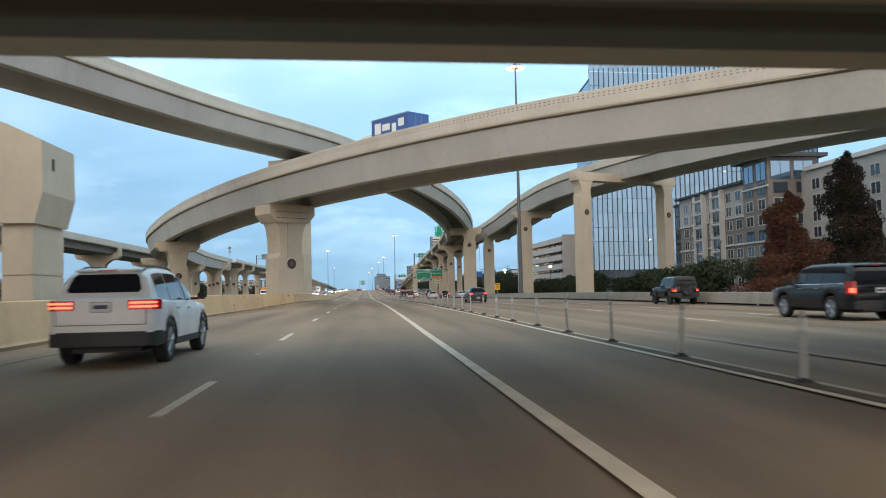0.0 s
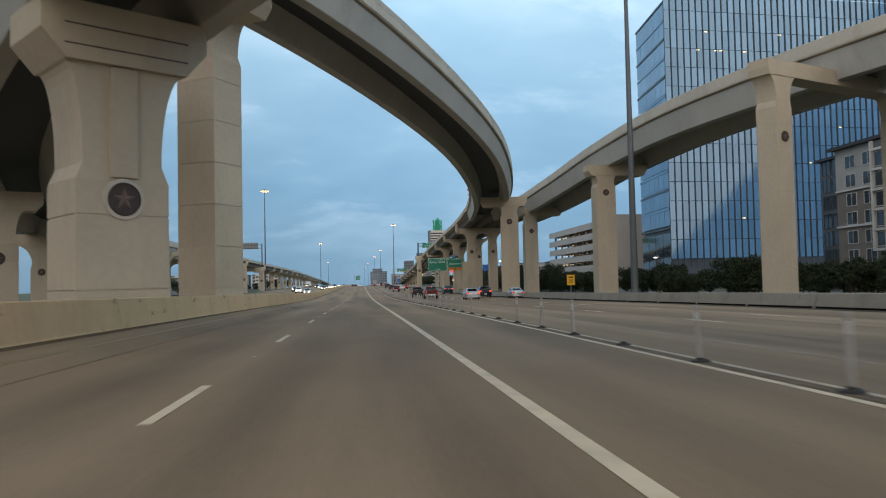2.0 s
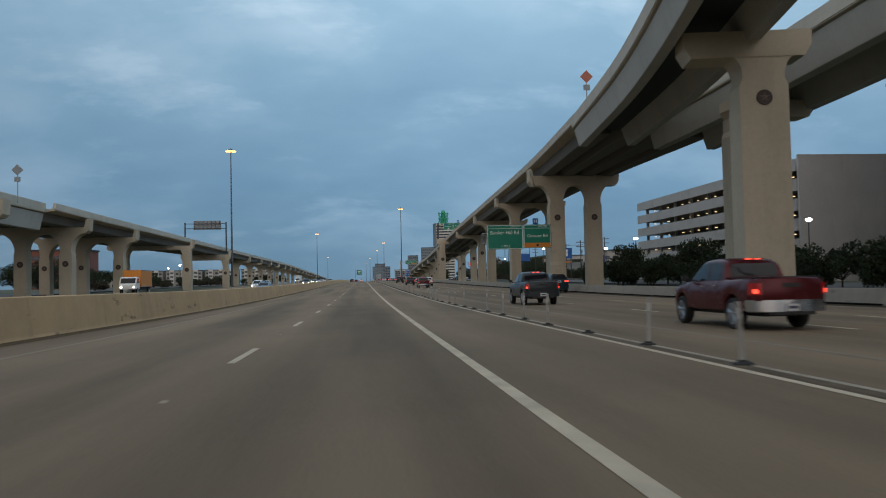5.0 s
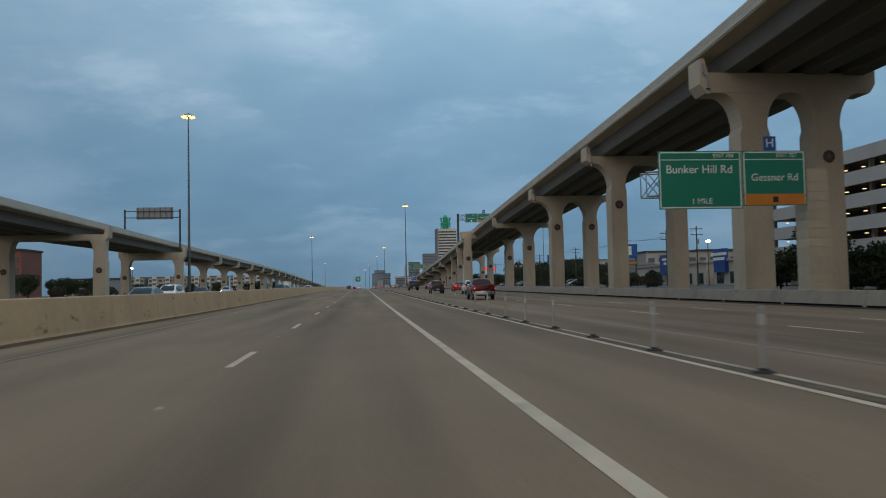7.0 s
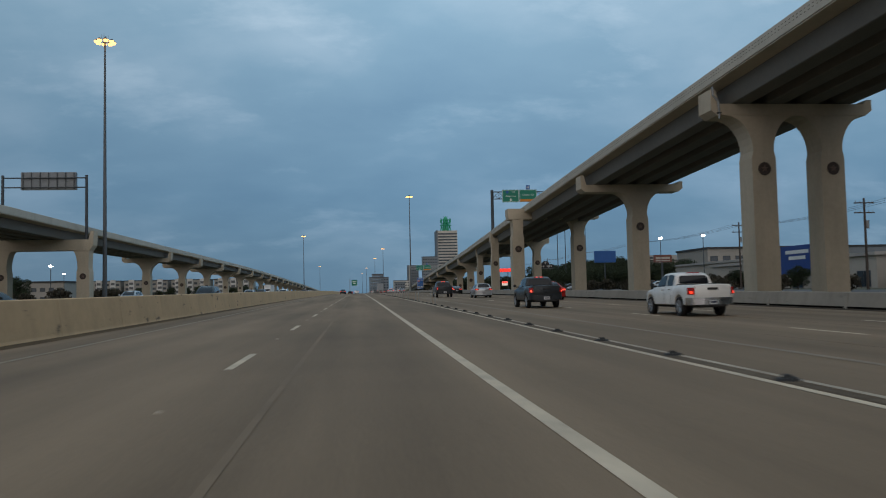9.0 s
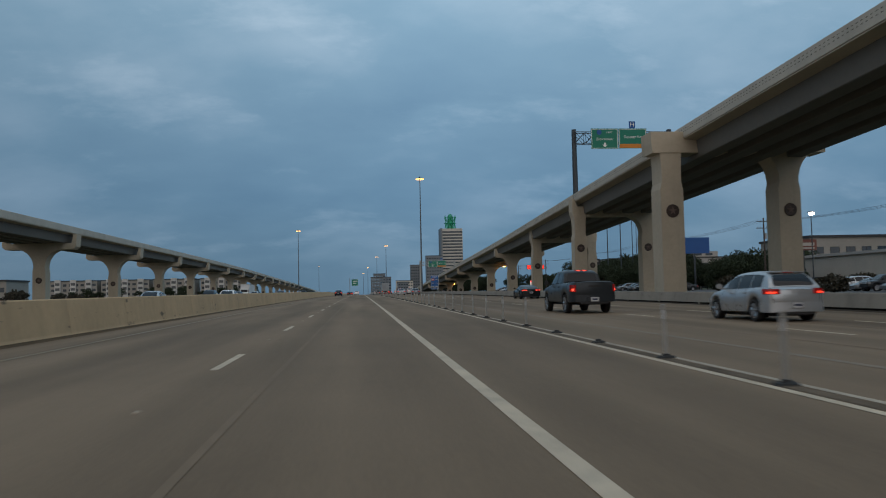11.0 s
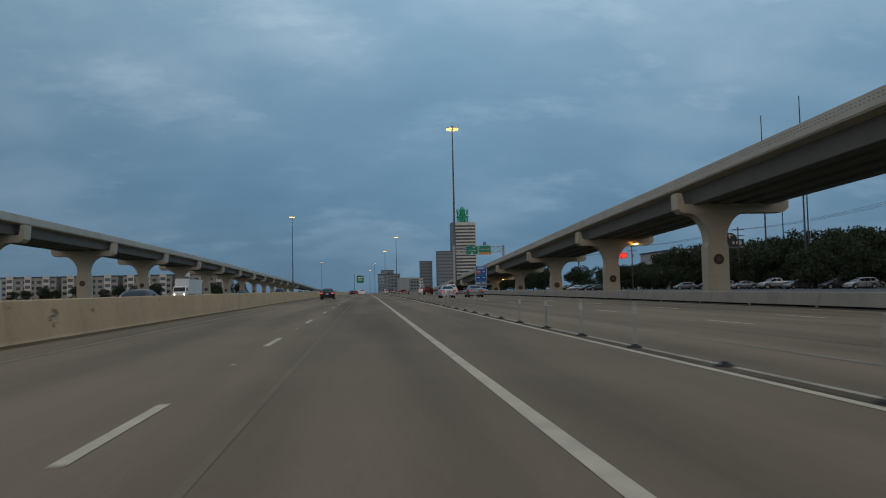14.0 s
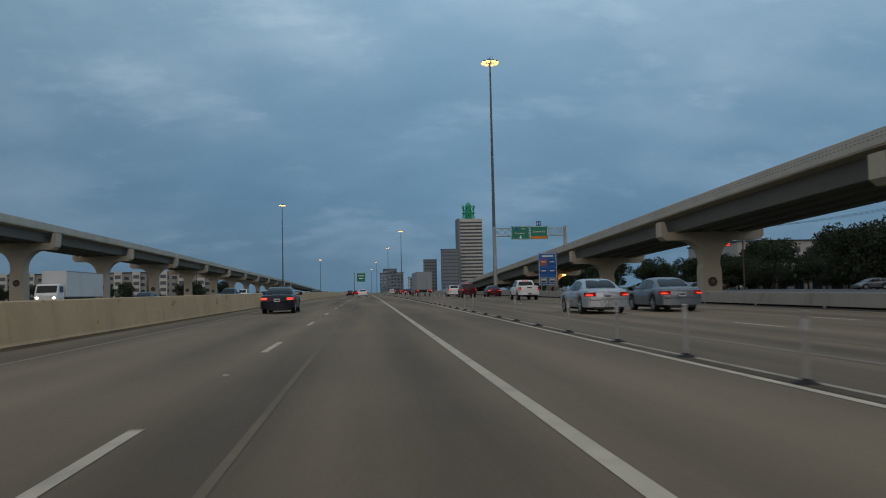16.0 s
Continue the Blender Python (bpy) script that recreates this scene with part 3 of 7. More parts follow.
# ---- flexible lane posts ----
POST_WHITE = mat("scuffed_white_plastic", (0.30, 0.295, 0.28), 0.6, vary=0.25, scale=3.0, stain=0.6, stain_colour=(0.16, 0.15, 0.14), stain_scale=4)
RUBBER = mat("black_rubber", (0.018, 0.018, 0.018), 0.8, vary=0.2, scale=4)
BAND = mat("reflective_band", (0.40, 0.40, 0.40), 0.35, vary=0.1)


def lane_post():
    t = thing("lane_post", pose(0, 0, 0), "scuffed white flexible lane post on a black rubber foot", "lane post", "posts between the lanes")
    bm = bmesh.new(); tube(bm, (0, 0, 0), (0, 0, 0.035), 0.16, 0.13, 12); tube(bm, (0, 0, 0.035), (0, 0, 0.07), 0.075, 0.055, 12)
    part("foot", bm, RUBBER, t)
    bm = bmesh.new(); tube(bm, (0, 0, 0.07), (0, 0, 0.84), 0.034, 0.033, 10); tube(bm, (0, 0, 0.84), (0, 0, 0.855), 0.038, 0.02, 10)
    part("post", bm, POST_WHITE, t)
    bm = bmesh.new(); tube(bm, (0, 0, 0.62), (0, 0, 0.76), 0.0365, 0.0365, 10, caps=False)
    part("band", bm, BAND, t)
    return t


post0 = lane_post()
post0.location = (4.98, -2.81, 0)
stub0 = thing("post_foot", pose(4.98, -6.5, 0), "black rubber foot of a broken-off lane post", "lane post", "posts between the lanes")
bm = bmesh.new(); tube(bm, (0, 0, 0), (0, 0, 0.035), 0.16, 0.13, 12); tube(bm, (0, 0, 0.035), (0, 0, 0.075), 0.075, 0.05, 12)
part("foot", bm, RUBBER, stub0)
rng = random.Random(4)
for k in range(0, 195):
    y = 0.89 + 3.703 * k
    gone = 0.95 if 272 < y < 318 else 0.7 if 424 < y < 466 else 0.3 if y > 170 else 0.12 if y > 60 else 0.0
    copy_thing(stub0 if rng.random() < gone else post0, pose(4.98 + rng.gauss(0, 0.03), y, rz(y), rng.gauss(0, 1.2), rng.gauss(0, 1.2), 0))


# ---- bridges ----
A_LEFT = [(64, 4, 13.9), (48.3, 21.6, 14.1), (28.4, 40.6, 14.3), (8.3, 59.2, 14.4), (-8.4, 81.3, 14.2), (-22.3, 105.5, 13.6), (-33.2, 131.5, 12.9), (-41.6, 158.5, 12.5),
          (-46.6, 190, 12.3), (-49.0, 225, 12.1), (-49.8, 262, 12.1)]
B_RIGHT = [(-53, 18, 23.8), (-40.1, 40.6, 23.4), (-28.0, 63.6, 22.9), (-16.0, 86.6, 22.4), (-2.8, 108.6, 22.2), (8.1, 132.9, 21.6), (17.2, 157.7, 20.5), (23.6, 183.2, 19.5),
           (28.2, 209.2, 18.7), (31.0, 236, 18.3)]
C_LEFT = [(81, 37, 22.8), (70.2, 58.9, 22.6), (59.1, 80.3, 22.2), (48.0, 101.6, 22.1), (40.0, 124.0, 21.8), (35.0, 148.1, 21.6), (33.6, 172.1, 21.1), (33.0, 197.3, 19.9), (32.2, 217, 18.9), (31.4, 236, 18.4)]
R_LEFT = [(23.6, 236, 18.9), (24.6, 267.8, 17.8), (24.4, 312, 16.1), (24.3, 355.6, 14.5), (24.8, 398.6, 13.1), (25.8, 441, 12.05), (27.0, 484, 11.15), (27.6, 527, 10.2), (27.9, 570, 9.0),
          (28.0, 613, 7.7), (28.0, 656, 6.4), (28.0, 700, 5.0), (28.0, 760, 3.2), (28.0, 820, 1.9)]
R_RIGHT = [(40.4, 236, 18.2), (37.9, 267.8, 17.6), (36.0, 312, 16.1), (35.1, 355.6, 14.5), (35.4, 398.6, 13.1), (35.9, 441, 12.05), (36.3, 484, 11.15), (36.9, 527, 10.2), (37.3, 570, 9.0),
           (37.4, 613, 7.7), (37.4, 656, 6.4), (37.4, 700, 5.0), (37.4, 760, 3.2), (37.4, 820, 1.9)]
L_RIGHT = [(-40.6, 262, 12.1), (-40.8, 300, 12.1), (-41.0, 345, 12.1), (-41.3, 411, 12.1), (-41.3, 498, 12.1), (-41.3, 585, 12.0), (-41.8, 672, 11.6), (-42.4, 759, 10.9), (-42.8, 847, 10.2),
           (-42.9, 934, 9.4), (-43, 1100, 7.4), (-43, 1300, 4.9)]
L_LEFT = [(-59.5, 262, 12.1), (-58.0, 300, 12.1), (-55.2, 345, 12.1), (-51.4, 411, 12.1), (-50.4, 498, 12.1), (-50.4, 585, 12.0), (-50.9, 672, 11.6), (-51.5, 759, 10.9), (-51.9, 847, 10.2),
          (-52.0, 934, 9.4), (-52, 1100, 7.4), (-52, 1300, 4.9)]
L2_RIGHT = [(-50, -40, 12.5), (-50.2, 60, 12.5), (-50.4, 130, 12.5), (-50.6, 190, 12.3), (-50.6, 262, 12.1)]

a_l = smooth_line(A_LEFT, 12)
bridge(a_l, offset_line(a_l, 7.9), "curving pale concrete flyover ramp on twin box girders", 2, 2.25, slots=0)
b_r = smooth_line(B_RIGHT, 12)
bridge(offset_line(b_r, -7.8), b_r, "high curving pale concrete flyover ramp on twin box girders", 2, 1.9, slots=1)
c_l = smooth_line(C_LEFT, 12)
bridge(c_l, offset_line(c_l, 9.0), "pale concrete connector ramp on twin box girders", 2, 2.45)
bridge(smooth_line(R_LEFT, 8), smooth_line(R_RIGHT, 8), "long elevated concrete roadway sloping down beside the freeway", 4, 1.35, 0.8, parapet=0.75, slots=0)
bridge(smooth_line(L_RIGHT, 8)[:], smooth_line(L_LEFT, 8), "long elevated concrete roadway beyond the opposite lanes", 4, 1.3, 0.8, parapet=0.8)
l2 = smooth_line(L2_RIGHT, 8)
bridge(offset_line(l2, -8.4), l2, "straight elevated concrete roadway joining the far overpass", 4, 1.3, 0.8)

# the low overpass that the drive has just come under
d_near = [Vector((x, 0.5, 7.09 - 0.011 * x)) for x in (-90, -40, 0, 40, 90)]
d_far = [Vector((x, 14.2, 7.09 - 0.011 * x)) for x in (-90, -40, 0, 40, 90)]
low = bridge(d_far, d_near, "low concrete overpass crossing above the freeway", 6, 0.35, 0.85)
bm = bmesh.new()
sweep(bm, [p + Vector((0, 0.04, 0)) for p in d_far], [p + Vector((0, -1.6, 0)) for p in d_far], [(0.0, 0, -1.02), (0.0, 1, -1.02), (0.0, 1, -1.60), (0.02, 1, -1.63), (0.02, 0, -1.63), (0.0, 0, -1.60)])
part("edge_beam", bm, CONCRETE, low, "pale concrete edge beam")


# ---- piers ----
def medallion(parent, x, y, z, r):
    bm = bmesh.new()
    tube(bm, (x, y + 0.02, z), (x, y - 0.05, z), r, r * 0.97, 28)
    tube(bm, (x, y - 0.05, z), (x, y - 0.085, z), r, r * 0.93, 28, caps=False)
    disc = part("medallion", bm, BRONZE, parent, "dark round medallion")
    bm = bmesh.new()
    pts = []
    for i in range(10):
        a, q = math.pi / 2 + i * math.pi / 5, r * (0.68 if i % 2 == 0 else 0.27)
        pts.append((x + q * math.cos(a), y - 0.052, z + q * math.sin(a)))
    tip = bm.verts.new((x, y - 0.10, z))
    vs = [bm.verts.new(p) for p in pts]
    for i in range(10):
        bm.faces.new((vs[i], vs[(i + 1) % 10], tip))
    part("star", bm, STAR, disc, "raised five-pointed star")


def column(parent, c, w, d, zc, flare_l, flare_r, fv, joints=True, neck=0.86, material=None):
    """A column standing at c along the pier, with shoulders and a flared top that meets the cap."""
    h, bm = w / 2, bmesh.new()
    z1 = zc - fv
    right = [(c + h, -1.6), (c + h, z1 - 0.35), (c + h * neck, z1 + 0.15)]
    left = [(c - h, z1 - 0.35), (c - h * neck, z1 + 0.15)]
    for i in range(1, 9):
        a = math.pi / 2 * i / 8
        right.append((c + h * neck + flare_r * (1 - math.cos(a)), z1 + 0.15 + (fv - 0.15) * math.sin(a)))
        left.append((c - h * neck - flare_l * (1 - math.cos(a)), z1 + 0.15 + (fv - 0.15) * math.sin(a)))
    prism(bm, [*right, *left[::-1], (c - h, -1.6)], -d / 2, d / 2)
    col = part("column", bm, material or CONCRETE, parent)
    if joints:
        # cast lifts: a slightly proud sleeve on each, parted by open joints
        z = -1.2
        while z < z1 - 1.2:
            top = min(z + 2.42, z1 - 0.4)
            bm = bmesh.new()
            box(bm, c - h - 0.03, c + h + 0.03, -d / 2 - 0.03, d / 2 + 0.03, z + 0.03, top, 0.015)
            part("cast_lift", bm, material or CONCRETE, col)
            z += 2.45
    return col


def pier(m, cols, w, d, xl, xr, zt, cap_h, flare, fv, label, ears=(0, 0), slope=0.45, med=0.0, r=0.45, joints=False, cap_d=None, group=""):
    """A bridge pier: columns (offsets along the cap), cap beam with sloped ends and optional upstanding ends, medallions."""
    p = thing("bridge_pier", m, label, "bridge pier", group)
    zc = zt - cap_h
    cd = (cap_d or d + 0.1) / 2
    bm = bmesh.new()
    prof = [(xl + slope, zc), (xr - slope, zc), (xr, zc + cap_h * 0.45), (xr + (0.14 if ears[1] > 1 else 0), zt + ears[1])]
    if ears[1]:
        prof += [(xr - 0.34, zt + ears[1]), (xr - 0.6, zt)]
    if ears[0]:
        prof += [(xl + 0.6, zt), (xl + 0.34, zt + ears[0])]
    prof += [(xl - (0.14 if ears[0] > 1 else 0), zt + ears[0]), (xl, zc + cap_h * 0.45)]
    prism(bm, prof, -cd, cd)
    part("cap", bm, CONCRETE, p)
    for i, c in enumerate(cols):
        lim_l = c - (xl + slope) - w * 0.43 if i == 0 else (c - cols[i - 1]) / 2 - w * 0.43
        lim_r = (xr - slope) - c - w * 0.43 if i == len(cols) - 1 else (cols[i + 1] - c) / 2 - w * 0.43
        f = flare[i] if isinstance(flare, tuple) else flare
        column(p, c, w, d, zc + 0.002, max(0.02, min(f, lim_l)), max(0.02, min(f, lim_r)), fv, joints)
        if med:
            medallion(p, c, -d / 2 - (0.03 if joints else 0), med, r)
    return p


HAM = "concrete hammerhead bridge pier with flared top and dark medallion"
TWO = "twin-column concrete bridge pier with arched cap and medallions"
POR = "square-cornered concrete portal pier carrying an overpass"
# flyover A: the wide pier beside the median, then the one on the curl
broad = pier(pose(-8.5, 88.3, 0, 0, 0, 38), [-0.25], 3.05, 2.6, -2.9, 2.65, 10.55, 1.9, 1.0, 3.4, "broad concrete flyover pier with star medallion and flared cap", slope=0.75, med=4.25, r=0.56, joints=True, cap_d=3.1)
# raised strip above the medallion, pale rim round it, grooves across the cap
bm = bmesh.new(); box(bm, -0.72, 0.22, -1.42, -1.28, 4.95, 8.6, 0.02); part("raised_strip", bm, CONCRETE, broad)
bm = bmesh.new(); tube(bm, (-0.25, -1.33, 4.25), (-0.25, -1.375, 4.25), 0.70, 0.68, 28); part("medallion_rim", bm, CONCRETE_PARAPET, broad, "pale concrete rim")
for z in (9.1, 9.75):
    bm = bmesh.new(); box(bm, -2.2, 1.95, -1.556, -1.54, z, z + 0.05); part("cap_groove", bm, JOINT, broad)
pier(pose(-28.8, 127.2, 0, 0, 0, 22), [0], 2.8, 2.4, -3.2, 3.2, 9.3, 1.5, 0.7, 2.2, "broad concrete flyover pier with flared cap", slope=0.6, med=4.0, r=0.5, joints=True)
pier(pose(-41.0, 169.0, 0, 0, 0, 12), [0], 2.6, 2.2, -4.2, 4.2, 8.75, 1.4, 2.0, 2.6, HAM, med=3.9)
pier(pose(-44.6, 208.0, 0, 0, 0, 4), [0], 2.4, 2.0, -4.4, 4.3, 8.5, 1.4, 2.4, 3.0, HAM, med=3.8)
# flyover B: tall pier beside the median, the merge pier
pier(pose(-9.0, 109.0, 0, 0, 0, -28), [0], 2.6, 2.6, -3.6, 3.6, 18.9, 1.5, 0.7, 2.2, "tall square concrete flyover pier cast in lifts", joints=True)
pier(pose(25.2, 200.4, 0, 0, 0, -9), [0.9], 3.1, 2.4, -4.1, 4.0, 16.3, 1.7, 0.7, 1.5, "tall concrete pier where two ramps meet, with medallion", med=11.95, r=0.5)
pier(pose(-36.5, 52, 0, 0, 0, -28), [0], 2.6, 2.4, -3.6, 3.6, 19.9, 1.5, 0.7, 2.2, "tall square concrete flyover pier cast in lifts", joints=True)
# connector C: skewed portal and two hammerheads
pier(pose(41.8, 126.1, 0, 0, 0, 25), [-8.8, 8.8], 2.0, 1.9, -10.6, 10.6, 18.85, 1.3, 0.9, 2.2, POR, slope=0.1, med=12.6, r=0.45)
pier(pose(36.0, 171.0, 0, 0, 0, 4), [-1.8], 2.8, 2.2, -4.3, 4.3, 17.5, 1.5, 0.5, 1.3, HAM, med=13.6, r=0.45)
pier(pose(35.6, 218.2, 0, 0, 0, 2), [-2.0], 2.6, 2.2, -3.4, 4.3, 15.9, 1.5, 0.5, 1.3, HAM, med=11.4, r=0.45)
pier(pose(66.8, 77.0, 0, 0, 0, 25), [0], 2.8, 2.2, -4.4, 4.4, 18.5, 1.5, 0.5, 1.3, HAM, med=14.1, r=0.45)


def r_at(edge, y):
    for (x0, y0, z0), (x1, y1, z1) in zip(edge, edge[1:]):
        if y0 <= y <= y1:
            t = (y - y0) / (y1 - y0)
            return x0 + (x1 - x0) * t, z0 + (z1 - z0) * t
    return edge[-1][0], edge[-1][2]


R_DROP, L_DROP = 0.75 + 0.30 + 1.35, 0.80 + 0.30 + 1.3
for y, cols, med in ((265.5, (28.2, 33.7), 9.4), (295, (27.7, 34.4), 9.1), (323, (27.75, 32.75), 8.8), (355.5, (30.5,), 7.5), (487, (30.2,), 4.0), (521.5, (31.6,), 2.9), (555, (32.3,), 2.4), (589, (32.6,), 2.2),
                     (622, (32.7,), 2.0), (655, (32.7,), 2.0)):
    xl, z = r_at(R_LEFT, y)
    xr, _ = r_at(R_RIGHT, y)
    zt = z - R_DROP + (0.10 if y > 480 else 0.0)
    high = zt - 0.8
    first = y < 280
    pier(pose(0, y, 0), cols, 2.2 if first else 1.85 if len(cols) == 1 else 1.72, 1.4 if y > 480 else 1.9, xl - 0.30, xr + (-0.6 if first else 0.0 if y == 323 else 0.3), zt, 1.45 if first else 0.8, 1.5 if first else 1.9, max(0.9, min(2.6, (high - 1) * 0.45)), HAM if len(cols) == 1 else TWO,
         ears=(1.0 if y < 480 else 0.95, 0.3), med=med, r=0.45, group="piers of the near overpass")
# drain pipes bent down the cap ends of the first piers
for y, x, z in ((265.5, 24.25, 15.0), (295, 24.2, 14.35), (323, 24.1, 13.35)):
    t = thing("drain_pipe", pose(x, y - 1.05, z), "pale bent drain pipe strapped to a pier cap", "drain pipe", "drain pipes")
    bm = bmesh.new(); cable(bm, [(0.1, 0, 1.1), (0.12, -0.04, 0.5), (0.45, -0.06, 0.1), (0.5, -0.06, -0.5), (0.5, -0.06, -1.1)], 0.075, 8); part("pipe", bm, STEEL, t)
    bm = bmesh.new(); box(bm, 0.36, 0.64, -0.15, 0.06, -0.75, -0.68); part("strap", bm, DARK_STEEL, t)
# sodium lamps under the near overpass, fixed to the faces of two caps
UNDER_LAMP = glow("under_deck_sodium_lamp", (1.0, 0.42, 0.06), 110.0)
for y, x, z in ((521.5, 34.6, 7.35), (622, 34.6, 4.5)):
    ul = thing("underpass_lamp", pose(x, y - 1.0, z), "small orange sodium lamp fixed to a pier cap", "lamp", "lamps under the overpass")
    bm = bmesh.new(); box(bm, -0.22, 0.22, -0.16, 0.05, -0.02, 0.16, 0.02); part("housing", bm, DARK_STEEL, ul)
    bm = bmesh.new(); box(bm, -0.17, 0.17, -0.14, 0.0, -0.12, -0.02, 0.02); part("lamp_glass", bm, UNDER_LAMP, ul, "lit orange glass")
# portals of the near overpass
pier(pose(0, 388.5, 0), [23.6, 32.9], 1.75, 2.0, 22.1, 36.0, 13.0, 1.6, (0.1, 1.6), 2.4, POR, slope=0.1, med=7.0, r=0.5)
pier(pose(0, 422.0, 0), [25.9, 34.0], 1.45, 1.5, 25.0, 36.4, 11.0, 1.2, (0.1, 1.7), 2.2, POR, slope=0.15, med=6.1, r=0.45, ears=(0.9, 0.6))
pier(pose(0, 454.2, 0), [27.9, 36.7], 1.45, 1.6, 27.0, 37.5, 10.3, 1.5, (0.1, 1.2), 2.0, POR, slope=0.1, med=5.1, r=0.45, ears=(0.9, 0.6))
for y in (246, 275, 301, 335.7, 393.3, 453, 488, 522.5, 557.5, 593, 628, 663, 698, 735, 770, 805, 840, 875, 910, 945):
    if y < 262:
        xr, xl, z = -40.6, -59.5, 12.1
    else:
        xr, z = r_at(L_RIGHT, y)
        xl, _ = r_at(L_LEFT, y)
    zt = z - L_DROP
    high = zt - 0.9
    end = xr + 0.35
    if y == 335.7:
        cols, lab, end = (-52.5, -38.9), POR, -37.6
    elif y == 393.3:
        cols, lab, end = (-51.4, -40.0), POR, -38.6
    elif y < 320:
        cols, lab = (-56.3, -50.0, -43.6), TWO
    else:
        cols, lab = ((xl + xr) / 2,), HAM
    pier(pose(0, y, 0), cols, 1.8, 1.9, xl - 0.3, end, zt, 1.6 if y == 393.3 else 0.9, 2.3 if lab != POR else 0.8, min(2.8, high * 0.45), lab,
         ears=(0.4, 1.25), med=4.3 if y < 600 else high * 0.46, r=0.45, group="piers of the far overpass")
for y in (20, 58, 96, 134, 172, 212):
    pier(pose(0, y, 0), [-54.6], 2.2, 1.9, -59.0, -50.2, 12.5 - L_DROP, 1.3, 2.9, 3.2, HAM, ears=(0.4, 1.0), med=4.2, group="piers of the far overpass")
# pier end beside the low overpass, and that overpass's own supports
pe = thing("bridge_pier", pose(0, 24.4, 0), "blocky concrete pier end with tilted cap behind the median barrier", "bridge pier")
bm = bmesh.new()
prism(bm, [(-9.35, 3.32), (-9.12, 4.2), (-9.16, 5.7), (-10.1, 6.15), (-17.5, 8.5), (-17.5, 6.0), (-10.3, 3.62), (-10.3, 3.32)], -1.3, 1.3)
part("cap", bm, CONCRETE, pe)
for x0, x1, top in ((-10.25, -9.45, 3.33), (-16.6, -12.2, 4.2)):
    bm = bmesh.new()
    box(bm, x0, x1, -1.15, 1.15, -1.5, top)
    col = part("column", bm, CONCRETE, pe)
    for z in (-0.6, 1.85):
        bm = bmesh.new()
        box(bm, x0 - 0.03, x1 + 0.03, -1.18, 1.18, z, min(z + 2.4, top - 0.1), 0.015)
        part("cast_lift", bm, CONCRETE, col)
for y0 in (-0.55,):
    bm = bmesh.new()
    box(bm, -9.20, -9.10, y0, y0 + 0.10, 4.9, 5.25)
    part("drain_slot", bm, JOINT, pe)
pier(pose(0, 7.0, 0), [-20, 32], 1.8, 1.6, -40, 60, 5.15, 0.8, 0.5, 1.0, "concrete pier of the low overpass", slope=0.2)


# ---- light masts ----
LAMP_BODY = mat("lamp_housing", (0.16, 0.15, 0.14), 0.5, 0.5)


MAST_STEEL = mat("weathered_mast_steel", (0.115, 0.125, 0.135), 0.5, 0.5, vary=0.15, scale=1.0)


def mast(x, y, high):
    t = thing("light_mast", pose(x, y, 0), "tall galvanised high-mast light with a lit ring of sodium lamps", "light mast", "high-mast lights")
    bm = bmesh.new(); tube(bm, (0, 0, 0), (0, 0, high), 0.36, 0.13, 14); tube(bm, (0, 0, 0), (0, 0, 0.35), 0.55, 0.5, 14)
    part("pole", bm, MAST_STEEL, t)
    bm = bmesh.new()
    for i in range(20):
        a, b = 2 * math.pi * i / 20, 2 * math.pi * (i + 1) / 20
        tube(bm, (0.75 * math.cos(a), 0.75 * math.sin(a), high - 0.6), (0.75 * math.cos(b), 0.75 * math.sin(b), high - 0.6), 0.05, 0.05, 6, caps=False)
    for i in range(4):
        a = math.pi / 2 * i
        tube(bm, (0.1 * math.cos(a), 0.1 * math.sin(a), high - 0.1), (0.75 * math.cos(a), 0.75 * math.sin(a), high - 0.6), 0.04, 0.04, 6)
        tube(bm, (0.5 * math.cos(a), 0.5 * math.sin(a), high - 0.3), (0.5 * math.cos(a), 0.5 * math.sin(a), high + 0.35), 0.02, 0.02, 5)
    part("lamp_ring", bm, LAMP_BODY, t)
    for i in range(8):
        a = 2 * math.pi * (i + 0.5) / 8
        cx, cy = 1.25 * math.cos(a), 1.25 * math.sin(a)
        bm = bmesh.new()
        tube(bm, (cx * 0.62, cy * 0.62, high - 0.6), (cx, cy, high - 0.6), 0.05, 0.05, 6)
        tube(bm, (cx, cy, high - 0.72), (cx, cy, high - 0.45), 0.40, 0.14, 12)
        lum = part("luminaire", bm, LAMP_BODY, t)
        bm = bmesh.new(); tube(bm, (cx, cy, high - 1.0), (cx, cy, high - 0.72), 0.30, 0.39, 12)
        part("lens", bm, SODIUM, lum, "glowing warm lens")
    return t


mast0 = mast(26.5, 136.5, 40.0)
for x, y, high in ((22.9, 624.8, 44.2), (-39.3, 400.3, 42.3), (-39.3, 868, 45.0), (23.5, 1030, 44), (20, 1235, 44), (13.5, 1580, 44), (8.5, 1920, 44), (-56, 1480, 44)):
    mm = copy_thing(mast0, pose(x, y, 0))
    mm.scale = (1, 1, high / 40.0)


